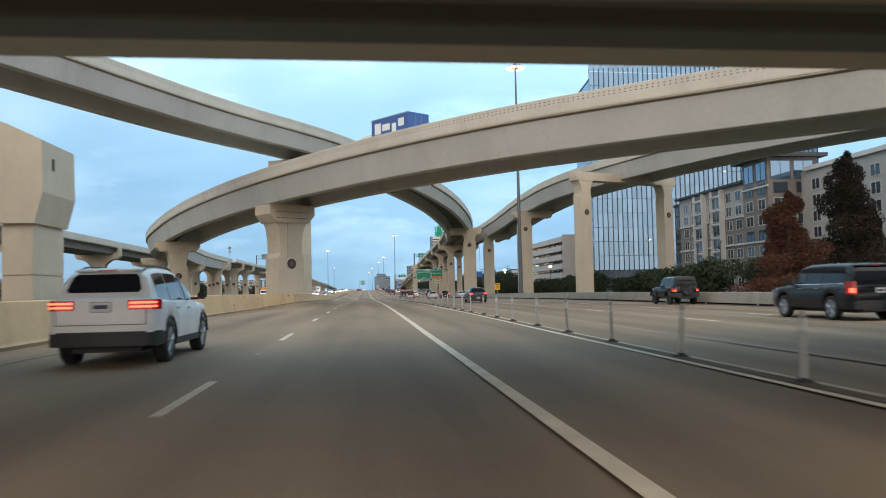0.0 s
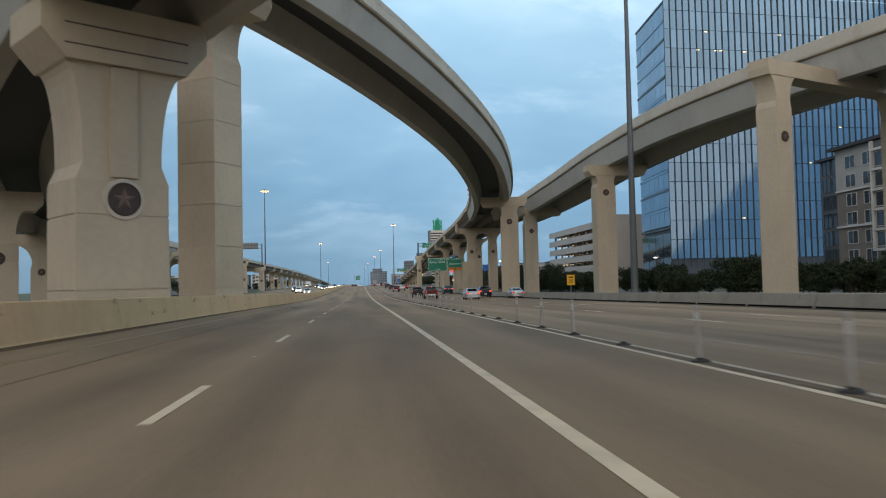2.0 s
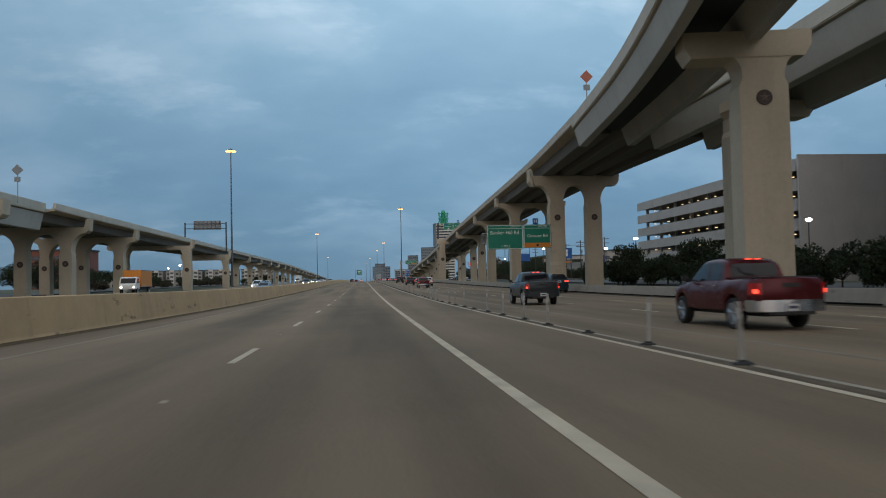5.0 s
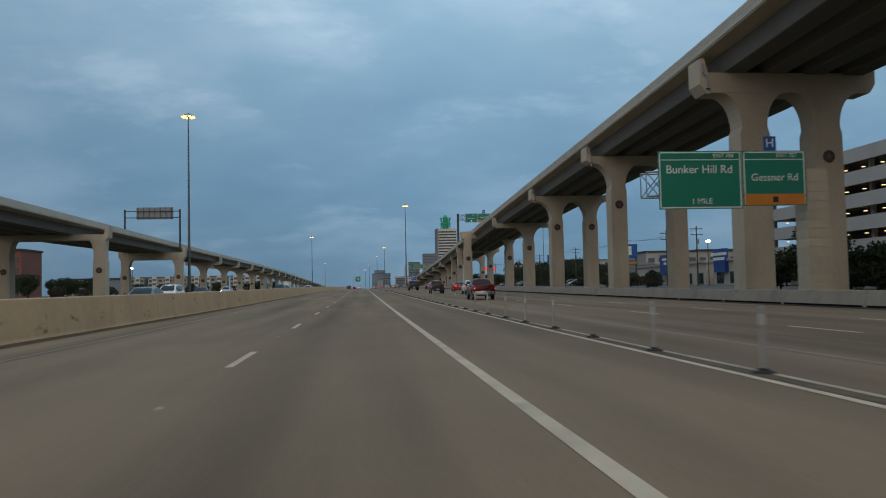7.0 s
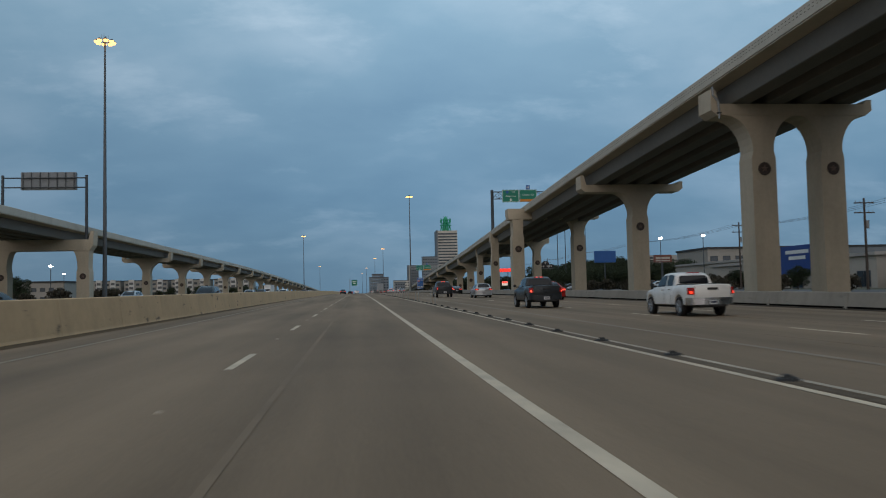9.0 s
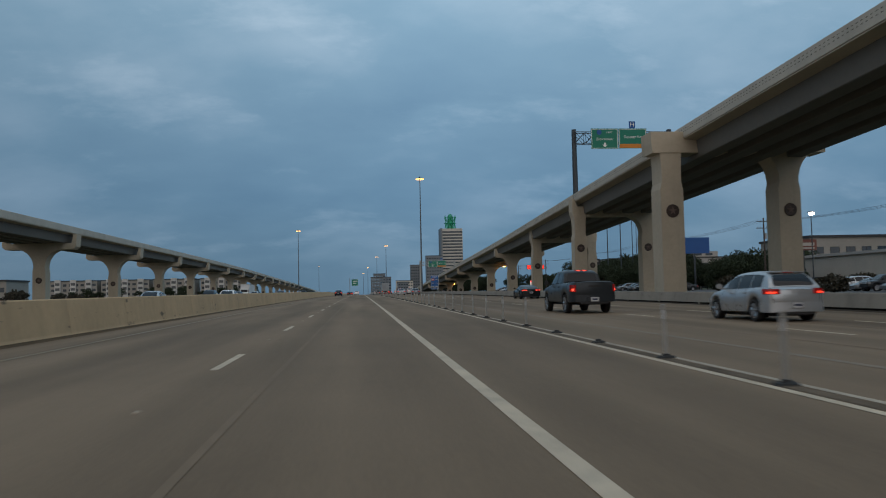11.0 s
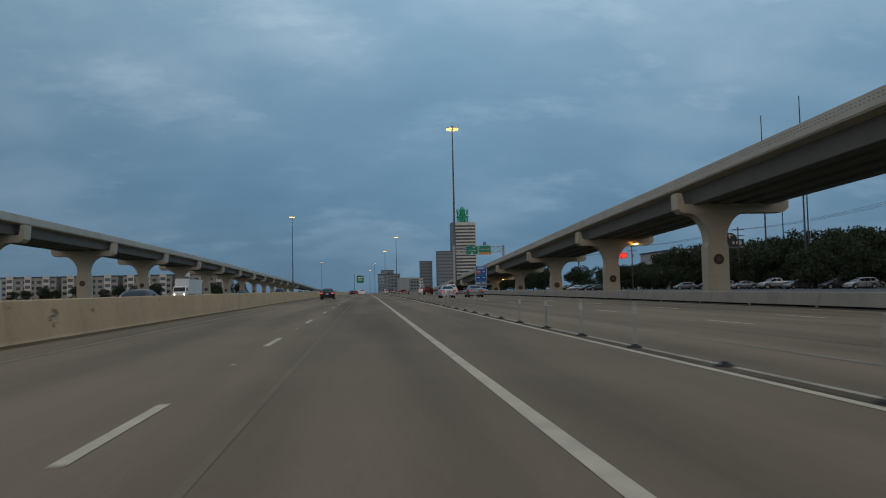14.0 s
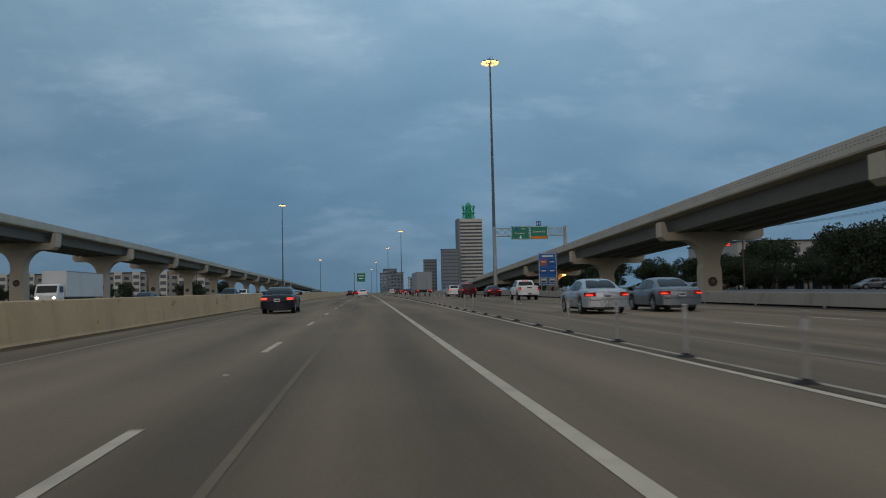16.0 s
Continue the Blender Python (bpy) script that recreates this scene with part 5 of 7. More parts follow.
# two stacks of projecting bays with off-white frames
for yc in (150.0, 158.3):
    bm = bmesh.new(); box(bm, 67.9, 68.54, yc - 1.9, yc + 1.9, 4.7, 18.9); stack = part("bay_stack", bm, DARK_CLAD, ap, "projecting window bay")
    for y0 in (yc - 2.25, yc + 1.9):
        bm = bmesh.new(); box(bm, 67.5, 68.54, y0, y0 + 0.35, 4.4, 19.0); part("bay_post", bm, OFF_WHITE, stack, "off-white upright")
    for k in range(7):
        z = 4.4 + 2.65 * k - (0.8 if k == 6 else 0.0)
        if k < 6:
            bm = bmesh.new(); box(bm, 67.55, 67.89, yc - 1.89, yc + 1.89, z, z + 0.35); part("bay_rail", bm, OFF_WHITE, stack, "off-white rail")
    for k in range(5):
        window(ap, pose(67.885, yc, 4.95 + 2.65 * k, 0, 0, -90), 3.5, 2.0, OFF_WHITE)

# parking structure
pk = thing("parking_structure", pose(0, 0, 0), "pale concrete parking structure with open decks and small lamps", "parking garage")
PK = mat("garage_concrete", (0.43, 0.415, 0.40), 0.85, vary=0.1, scale=0.3, stain=0.3, stain_colour=(0.2, 0.18, 0.16))
bm = bmesh.new(); box(bm, 66.0, 92, 266.0, 266.5, -1, 18.6); part("blank_wall", bm, PK, pk, "blank concrete end wall")
# solid fill and decks carry the garage's inner shade in their dark colour
bm = bmesh.new(); box(bm, 74, 92, 266.6, 338, -1, 17.4); part("dark_interior", bm, INNER_SHADE, pk)
for k in range(6):
    z = 1.2 + 3.05 * k
    bm = bmesh.new(); box(bm, 65.8, 66.05, 266.6, 338, z - 0.25, z + 1.6); part("spandrel", bm, PK, pk, "pale spandrel panel")
    bm = bmesh.new(); box(bm, 66.06, 73.9, 266.6, 338, z, z + 0.3); part("deck", bm, INNER_SHADE, pk)
    if k:
        for i in range(17):
            bm = bmesh.new(); box(bm, 68.6, 69.0, 268.5 + 4.1 * i, 268.8 + 4.1 * i, z - 0.55, z - 0.44); part("deck_lamp", bm, GARAGE_LIGHT, pk, "small lit lamp")
for i in range(9):
    bm = bmesh.new(); box(bm, 67.4, 67.9, 267 + 8.6 * i, 267.6 + 8.6 * i, -1, 17.5); part("column", bm, PK, pk)


def block(x0, x1, y0, y1, z1, floors, bays, wall_mat, label, category="office building", roof=ROOFING, z0=0.0, glass=None, wh=1.7):
    """A plain far building with rows of real windows on the sides that face the freeway."""
    t = thing("building", pose((x0 + x1) / 2, (y0 + y1) / 2, 0), label, category)
    hx, hy = (x1 - x0) / 2, (y1 - y0) / 2
    bm = bmesh.new(); box(bm, -hx, hx, -hy, hy, -1, z1); part("wall", bm, wall_mat, t)
    bm = bmesh.new(); box(bm, -hx - 0.4, hx + 0.4, -hy - 0.4, hy + 0.4, z1, z1 + 0.6); part("roof_edge", bm, roof, t)
    fh = (z1 - z0 - 1) / floors
    bw = 2 * hx / bays
    for k in range(floors):
        for i in range(bays):
            window(t, pose(-hx + bw * (i + 0.5), -hy - 0.005, z0 + 1.0 + fh * k, 0, 0, 0), round(bw * 0.6, 2), round(min(wh, fh * 0.62), 2), roof, glass)
    return t


# far skyline ahead
TAN_TOWER = mat("tan_office_cladding", (0.52, 0.49, 0.44), 0.7, vary=0.1, scale=0.05)
GREY_OFFICE = mat("grey_office_cladding", (0.155, 0.18, 0.205), 0.6, vary=0.1, scale=0.05)
CROWN_GREEN = mat("green_lit_crown", (0.02, 0.30, 0.16), 0.5, vary=0.15, scale=0.2)
CROWN_LIGHT = glow("green_crown_light", (0.03, 0.55, 0.33), 0.07, (0.02, 0.26, 0.15))
tw = thing("landmark_tower", pose(161.0, 1742.0, 0), "tall pale office tower with banded windows and a green lattice crown", "office tower")
bm = bmesh.new(); box(bm, -19, 19, -18, 18, -1, 113); part("shaft", bm, TAN_TOWER, tw)
for k in range(20):
    bm = bmesh.new(); box(bm, -15.9, 18.4, -18.25, -18.0, 5 + 5.3 * k, 7.7 + 5.3 * k); part("window_band", bm, DARK_GLASS, tw, "dark window band")
bm = bmesh.new(); box(bm, -19.3, -16.2, -18.4, 18, 0, 113.6); part("dark_corner", bm, GREY_OFFICE, tw)
# open lattice crown: a tapering tier, a jutting ring, a tier that flares out, spikes round a drum
bm = bmesh.new()


def rim(a, r, z):
    q = a * math.pi / 5 + 0.2
    return (r * math.cos(q), r * math.sin(q), z)


for a in range(10):
    for r0, z0, r1, z1 in ((10.2, 113, 8.0, 123), (8.0, 124.2, 9.8, 134)):
        tube(bm, rim(a, r0, z0), rim(a + 0.5, r1, z1), 0.6, 0.6, 5)
        tube(bm, rim(a + 1, r0, z0), rim(a + 0.5, r1, z1), 0.6, 0.6, 5)
        tube(bm, rim(a, r1, z1), rim(a + 1, r1, z1), 0.5, 0.5, 5)
    tube(bm, rim(a, 10.4, 123.6), rim(a + 1, 10.4, 123.6), 0.75, 0.75, 5)
    tube(bm, rim(a, 8.0, 123.6), rim(a, 10.4, 123.6), 0.4, 0.4, 5)
    tube(bm, rim(a + 0.5, 9.8, 134), rim(a + 0.5, 9.4, 137.5), 0.4, 0.2, 5)
part("crown_lattice", bm, CROWN_LIGHT, tw, "green lattice crown")
bm = bmesh.new(); tube(bm, (0, 0, 113), (0, 0, 136), 5.6, 4.6, 12); tube(bm, (0, 0, 136), (0, 0, 140), 4.6, 1.2, 12); part("crown_drum", bm, CROWN_GREEN, tw)
for x in (-3, 0, 3):
    bm = bmesh.new(); tube(bm, (x, 0, 137), (x, 0, 142 - abs(x) * 0.4), 0.4, 0.2, 6); part("spike", bm, CROWN_GREEN, tw)
block(114, 140, 1700, 1720, 65, 12, 6, GREY_OFFICE, "mid-height grey office building on the skyline")
block(91, 111, 1760, 1780, 52, 10, 5, GREY_OFFICE, "grey office building on the skyline")
block(17, 46, 1500, 1525, 26, 6, 7, GREY_OFFICE, "dark glass office building far ahead", glass=CURTAIN)
block(21, 38, 1505, 1522, 31, 7, 4, GREY_OFFICE, "upper part of a dark glass office building", glass=CURTAIN)
block(52, 66, 1420, 1440, 17, 4, 4, GREY_OFFICE, "low dark grey building far ahead beside the freeway")
block(58, 84, 1600, 1620, 22, 5, 6, TAN_TOWER, "tan office building far ahead")
# buildings beyond the far overpass
CREAM = mat("cream_render", (0.29, 0.275, 0.25), 0.85, vary=0.1, scale=0.1)
for x0, x1 in ((-218, -186), (-183, -150), (-147, -118), (-114, -84)):
    apt = block(x0, x1, 930, 950, 15.2, 4, int((x1 - x0) / 4), CREAM, "cream four-storey apartment row with white balcony bays beyond the far overpass", "apartment building")
    for i in range(3):
        bx = (i - 1) * (x1 - x0) * 0.33
        bm = bmesh.new(); box(bm, bx - 2.0, bx + 2.0, -11.4, -10.12, 0, 16.2); bay = part("balcony_bay", bm, OFF_WHITE, apt, "white projecting balcony bay")
        # dark panels on the bay front stand for shade inside the balconies
        for k in range(4):
            bm = bmesh.new(); box(bm, bx - 1.5, bx + 1.5, -11.45, -11.3, 1.6 + 3.55 * k, 3.5 + 3.55 * k); part("balcony_opening", bm, DARK_CLAD, bay, "dark panel for the shade in a balcony opening")
block(-132, -111, 488, 505, 16, 4, 5, mat("red_brick", (0.20, 0.075, 0.055), 0.9, vary=0.2, scale=0.5), "red brick building beyond the far overpass", "building")
block(-150, -128, 640, 660, 9, 2, 6, CREAM, "low cream building beyond the far overpass", "building")
# shops along the near frontage road
BLUE_CLAD = mat("blue_shop_fascia", (0.012, 0.05, 0.24), 0.5, vary=0.1)


def shop(x0, x1, y0, y1, z1, fy0, fy1, label, fascia=None):
    t = thing("shop", pose(x0, (y0 + y1) / 2, 0), label, "shop")
    hy = (y1 - y0) / 2
    bm = bmesh.new(); box(bm, 0, x1 - x0, -hy, hy, -1, z1); part("wall", bm, CLAD, t)
    bm = bmesh.new(); box(bm, -0.5, x1 - x0 + 0.4, -hy - 0.4, hy + 0.4, z1, z1 + 0.5); part("roof_edge", bm, PALE_PANEL, t)
    if fascia:
        bm = bmesh.new(); box(bm, -0.9, -0.02, fy0, fy1, 2.6, z1 + 2.6); f = part("entrance_fascia", bm, fascia, t, "coloured entrance fascia")
        mid = (fy0 + fy1) / 2
        for half_w, lz in ((3.6, 1.2), (2.6, 0.2)):
            bm = bmesh.new(); box(bm, -0.96, -0.91, mid - half_w, mid + half_w, z1 + lz, z1 + lz + 0.6); part("plain_letter_bar", bm, SIGN_WHITE, f)
    n = max(2, int(2 * hy / 6))
    for i in range(n):
        window(t, pose(-0.01, -hy + (i + 0.5) * 2 * hy / n, 0.3, 0, 0, -90), 3.2, 2.4, MULLION)
    return t


shop(74.9, 110, 380, 435, 4.9, -13.0, -2.4, "pale shop building with a blue entrance front", BLUE_CLAD)
shop(74.9, 110, 345, 376, 4.9, 8.4, 13.6, "pale shop building with a blue entrance front", BLUE_CLAD)
shop(86, 118, 440, 520, 6.4, 0, 6, "long low pale shop row behind parked cars")
shop(80, 104, 585, 640, 5.4, -4, 4, "low pale shop row behind trees")
block(112, 150, 520, 545, 13, 3, 9, CREAM, "pale three-storey block behind the shops", "building")
long_roof = block(143, 317, 782, 830, 18.5, 4, 26, PALE_PANEL, "long pale flat-roofed building behind the trees", "building", wh=1.5)
bm = bmesh.new(); box(bm, -46, -22, -24.6, -8, 19.12, 22.2, 0.05); raised = part("roof_block", bm, PALE_PANEL, long_roof, "raised pale block on the roof")
for x in (-42.5, -36, -29.5):
    bm = bmesh.new(); box(bm, x, x + 4.2, -24.7, -24.55, 19.9, 21.3); part("window_band", bm, DARK_GLASS, raised, "dark window band")
block(150, 210, 560, 590, 15, 3, 12, GREY_OFFICE, "grey low office building behind trees")


def pylon(x, y, posts, boards, label):
    t = thing("pylon_sign", pose(x, y, rz(y)), label, "pylon sign")
    for px, top in posts:
        bm = bmesh.new(); box(bm, px - 0.14, px + 0.14, 0.02, 0.3, -0.4, top); part("post", bm, DARK_STEEL, t)
    for x0, x1, z0, z1, mt, extra in boards:
        bm = bmesh.new(); box(bm, x0, x1, -0.25, 0.25, z0, z1, 0.02); b = part("board", bm, mt, t)
        for ex, ez, ew, eh, em in extra:
            bar(b, ex, ez, ew, eh, -0.255, em, "plain_mark")
    return t


NEON = glow("red_neon", (1.0, 0.025, 0.01), 2.6, (0.3, 0.02, 0.02))
SCREEN = glow("lit_message_screen", (1.0, 0.85, 0.72), 0.7)
pylon(62.2, 392, ((1.2, 8.6),), ((-0.9, 1.5, 6.2, 9.4, SIGN_BLUE, ((-0.35, 7.9, 0.9, 2.0, SIGN_WHITE), (-0.25, 8.1, 0.2, 0.25, SIGN_BLUE))), (-0.9, 1.5, 4.6, 5.6, DARK_CLAD, ((0.3, 5.1, 1.8, 0.4, SIGN_ORANGE),))), "blue pylon sign with a plain white mark")
pylon(68.9, 450, ((0.9, 6.0),), ((-1.2, 3.0, 6.0, 7.7, mat("brown_sign", (0.16, 0.05, 0.035), 0.5), ((0.9, 6.95, 3.4, 0.5, CLAD), (0.9, 6.35, 3.4, 0.25, CLAD))),), "brown and red roadside pylon sign")
pylon(67.3, 485.7, ((0.0, 8.2),), ((-3.0, 3.0, 7.2, 10.4, SIGN_BLUE, ()),), "plain blue billboard on a single post")
rest = pylon(70.5, 570.6, ((-1.8, 9.0), (1.8, 9.0)), ((-2.9, 2.9, 8.1, 9.5, BLACK, tuple((-2.2 + 0.73 * q, 8.8, 0.42, 0.55, CLAD) for q in range(7) if q != 3)), (-2.9, 2.9, 7.75, 8.02, DARK_CLAD, ())), "dark restaurant pylon sign with plain white letter bars")
bm = bmesh.new(); prism(bm, [(1.5 * math.cos(math.pi * q / 16), 9.5 + 1.25 * math.sin(math.pi * q / 16)) for q in range(17)], -0.22, 0.22)
dome = part("dome_board", bm, BLACK, rest, "black half-round top board")
bar(dome, 0.0, 10.1, 0.28, 0.85, -0.225, CLAD, "plain_mark")
bar(dome, 0.05, 10.25, 0.8, 0.22, -0.229, CLAD, "plain_mark")
pylon(71.0, 571.5, ((-1.6, 1.0), (1.6, 1.0)), ((-2.0, 2.0, 0.9, 2.7, mat("yellow_banner", (0.34, 0.27, 0.045), 0.6, vary=0.15), ((0, 2.0, 2.6, 0.5, BLACK), (0, 1.3, 2.9, 0.3, BLACK))),), "low yellow banner board with plain dark lettering bars")
pylon(66.9, 632, ((0.6, 9.8),), ((-3.4, 3.4, 8.3, 9.9, DARK_CLAD, tuple((-2.85 + 0.71 * q + (0.08 if q > 3 else 0.0), 9.1 + (0.08 if q == 0 else 0.0), 0.50, 1.25 if q == 0 else 0.95, NEON) for q in range(9)) + ((0, 9.8, 6.6, 0.10, NEON), (0, 8.42, 6.6, 0.10, NEON))), (-2.2, 0.3, 2.2, 4.0, SCREEN, ((-0.95, 3.65, 2.4, 0.6, NEON), (-0.95, 2.9, 1.8, 0.2, DARK_CLAD)))), "glowing red neon pylon sign over a lit message board")


# ---- street lamps, utility poles, wires ----
WHITE_LAMP = glow("white_lot_lamp", (1.0, 0.97, 0.92), 14.0)
WOOD = mat("weathered_pole_wood", (0.075, 0.06, 0.05), 0.9, vary=0.3, scale=1.0, stretch=(1, 1, 0.1))


def lot_lamp(x, y, high):
    t = thing("lot_lamp", pose(x, y, rz(y) - 0.3), "parking-lot lamp post with a bright white head", "street lamp", "lot lamps")
    bm = bmesh.new(); tube(bm, (0, 0, 0), (0, 0, high), 0.1, 0.07, 8); part("post", bm, DARK_STEEL, t)
    bm = bmesh.new(); box(bm, -0.35, 0.35, -0.3, 0.3, high, high + 0.22, 0.03); h = part("head", bm, LAMP_BODY, t)
    bm = bmesh.new(); bmesh.ops.create_uvsphere(bm, u_segments=14, v_segments=8, radius=0.42)
    for v in bm.verts:
        v.co = Vector((v.co.x, v.co.y - 0.12, v.co.z * 0.6 + high - 0.12))
    part("globe", bm, WHITE_LAMP, h, "bright white lamp")
    return t


for x, y, high in ((66, 378.4, 9.4), (66, 441, 11.4), (66.9, 421, 10.7), (62, 500, 9.0), (58, 250, 8.5), (52, 300, 8.5), (60, 345, 8.0), (-66, 452, 8.0), (-84, 512, 8.0)):
    lot_lamp(x, y, high)


for x, y in ((44, 110), (44.5, 104.5), (45, 98.5)):
    t = thing("lamp_post", pose(x, y, rz(y) - 0.3), "slim dark unlit lamp post beside the frontage road", "street lamp", "frontage lamp posts")
    bm = bmesh.new(); tube(bm, (0, 0, 0), (0, 0, 6.6), 0.11, 0.07, 8); part("post", bm, DARK_STEEL, t)
    bm = bmesh.new(); tube(bm, (0, 0, 6.6), (0, 0, 7.05), 0.10, 0.22, 10); tube(bm, (0, 0, 7.05), (0, 0, 7.15), 0.24, 0.05, 10); part("lantern", bm, LAMP_BODY, t)


def utility_pole(x, y, high, arms=2):
    t = thing("utility_pole", pose(x, y, rz(y) - 0.4), "weathered wooden utility pole with crossarms", "utility pole", "utility poles")
    bm = bmesh.new(); tube(bm, (0, 0, 0), (0, 0, high), 0.17, 0.11, 8); part("pole", bm, WOOD, t)
    for k in range(arms):
        z = high - 0.6 - 1.1 * k
        bm = bmesh.new(); box(bm, -1.2, 1.2, -0.06, 0.06, z, z + 0.12); a = part("crossarm", bm, WOOD, t)
        for i in (-1.0, -0.5, 0.5, 1.0):
            bm = bmesh.new(); tube(bm, (i, 0, z + 0.12), (i, 0, z + 0.32), 0.05, 0.03, 6); part("insulator", bm, STEEL, a)
    bm = bmesh.new(); tube(bm, (0.28, 0, high - 3.4), (0.28, 0, high - 2.5), 0.2, 0.2, 10); part("transformer", bm, STEEL, t)
    return t


poles = [(56, 353.8, 10.5), (63.6, 358, 11.5), (64, 400, 11.5), (66, 455, 12), (67, 510, 12), (70.6, 567, 12), (69, 624, 12), (70, 681, 12)]
for p in poles:
    utility_pole(*p)
for (x0, y0, h0), (x1, y1, h1) in zip(poles[1:], poles[2:]):
    for k, dx in enumerate((-1.0, 0.0, 1.0)):
        bm = bmesh.new()
        cable(bm, [(x0 + dx + (x1 - x0) * s, y0 + (y1 - y0) * s, rz(y0) + h0 - 0.7 + (h1 - h0) * s - 2.9 * s * (1 - s)) for s in [i / 10 for i in range(11)]], 0.018)
        tagged(link("overhead_wire", bm, BLACK), "thin black overhead wire between utility poles", "wire", "overhead wires")
for x, y, high in ((79.5, 558, 30), (92, 590, 26)):
    t = thing("antenna_mast", pose(x, y, 0), "slender dark antenna mast behind trees", "mast", "antenna masts")
    bm = bmesh.new(); tube(bm, (0, 0, -1), (0, 0, high), 0.16, 0.08, 8); part("pole", bm, DARK_STEEL, t)


# ---- trees and hedges ----
# two tall thin poles that stand above the overpass
for x, y in ((72.0, 546.0), (73.0, 561.0)):
    tp = thing("tall_pole", pose(x, y, rz(y)), "tall thin dark steel pole behind the overpass", "pole", "tall poles")
    bm = bmesh.new(); tube(bm, (0, 0, -0.3), (0, 0, 31.5), 0.19, 0.08, 10); part("shaft", bm, DARK_STEEL, tp)
    bm = bmesh.new(); tube(bm, (0, 0, -0.05), (0, 0, 0.08), 0.42, 0.40, 12); part("base_plate", bm, STEEL, tp)
    bm = bmesh.new(); tube(bm, (0, 0, 31.5), (0, 0, 31.75), 0.12, 0.05, 10); part("cap", bm, DARK_STEEL, tp)
BARK = mat("bark", (0.06, 0.048, 0.038), 0.95, vary=0.3, scale=2.0, stretch=(1, 1, 0.2))


def leaf_material(name, base):
    m, n, l, b = nodes_of(name)
    g = n.new("ShaderNodeNewGeometry")
    r = n.new("ShaderNodeMapRange"); r.inputs["To Min"].default_value, r.inputs["To Max"].default_value = 0.45, 1.5
    l.new(g.outputs["Random Per Island"], r.inputs["Value"])
    s = n.new("ShaderNodeVectorMath"); s.operation = "SCALE"; s.inputs[0].default_value = base
    l.new(r.outputs[0], s.inputs["Scale"]); l.new(s.outputs[0], b.inputs["Base Color"])
    b.inputs["Roughness"].default_value = 0.75
    b.inputs["Specular IOR Level"].default_value = 0.2
    return m


OAK = leaf_material("live_oak_leaves", (0.030, 0.042, 0.022))
RUST = leaf_material("rust_cypress_leaves", (0.10, 0.042, 0.026))
DUSK_LEAF = leaf_material("dusk_cypress_leaves", (0.042, 0.030, 0.022))
DRY = leaf_material("dry_shrub_leaves", (0.060, 0.055, 0.040))


def tree(seed, high, spread, leaves, kind="round", n=1500, leaf=0.28):
    """A tapered trunk with limbs, and a crown of separate leaf sprays in uneven lobes."""
    r = random.Random(seed)
    t = thing("tree" if high > 3.2 else "shrub", pose(0, 0, 0), "", "tree" if high > 3.2 else "shrub")
    bm = bmesh.new()
    fork = high * (0.28 if kind == "round" else 0.85)
    tube(bm, (0, 0, -0.6), (0, 0, fork), 0.035 * high, 0.018 * high, 8)
    lobes = []
    if kind == "round":
        for i in range(13):
            a = 2 * math.pi * i / 6.5 + r.uniform(-0.3, 0.3)
            q = spread * r.uniform(0.25, 0.75)
            tip = (q * math.cos(a), q * math.sin(a), high * r.uniform(0.26, 0.82))
            tube(bm, (0, 0, fork * r.uniform(0.7, 1.0)), tip, 0.014 * high, 0.004 * high, 5)
            lobes.append((tip, spread * r.uniform(0.26, 0.46), high * r.uniform(0.12, 0.22)))
        lobes.append(((0, 0, high * 0.78), spread * 0.45, high * 0.2))
    else:
        for i in range(20):
            f = i / 19
            a, w = r.uniform(0, 6.28), spread * (0.10 + 0.78 * (1 - f) ** 0.6) * r.uniform(0.75, 1.1)
            tip = (w * 0.5 * math.cos(a), w * 0.5 * math.sin(a), high * (0.10 + 0.84 * f))
            tube(bm, (0, 0, max(0.2, tip[2] - 0.1 * high)), tip, 0.009 * high, 0.003 * high, 5)
            lobes.append((tip, w * 0.62 + 0.15, high * 0.085))
    part("trunk", bm, BARK, t)
    verts, faces = [], []
    for i in range(n):
        (cx, cy, cz), rr, rh = lobes[r.randrange(len(lobes))]
        a, b = r.uniform(0, 2 * math.pi), math.acos(r.uniform(-1, 1))
        d = r.uniform(0.55, 1.08)
        p = Vector((cx + rr * d * math.sin(b) * math.cos(a), cy + rr * d * math.sin(b) * math.sin(a), cz + rh * d * math.cos(b)))
        s = leaf * r.uniform(0.6, 1.5)
        e = Euler((r.uniform(0, 6.28), r.uniform(0, 6.28), r.uniform(0, 6.28))).to_matrix()
        k = len(verts)
        for q in ((-s, -s * 0.2, 0), (0, -s * 0.6, 0.1 * s), (s, s * 0.15, 0), (0, s * 0.6, 0.1 * s)):
            verts.append(p + e @ Vector(q))
        faces.append((k, k + 1, k + 2, k + 3))
    me = bpy.data.meshes.new("crown"); me.from_pydata(verts, [], faces); me.materials.append(leaves)
    c = new("crown", me); c.parent = t
    return t


def plant(proto, places, label, group):
    r = random.Random(label)
    for i, (x, y, s) in enumerate(places):
        m = pose(x, y, rz(y) - 0.3, 0, 0, r.uniform(0, 360))
        o = proto[i % len(proto)]
        c = copy_thing(o, m)
        c.scale = (s * r.uniform(0.92, 1.08),) * 2 + (s,)
        tagged(c, label, group=group)
    for o in proto:
        for q in list(o.children_recursive):
            bpy.data.objects.remove(q)
        bpy.data.objects.remove(o)


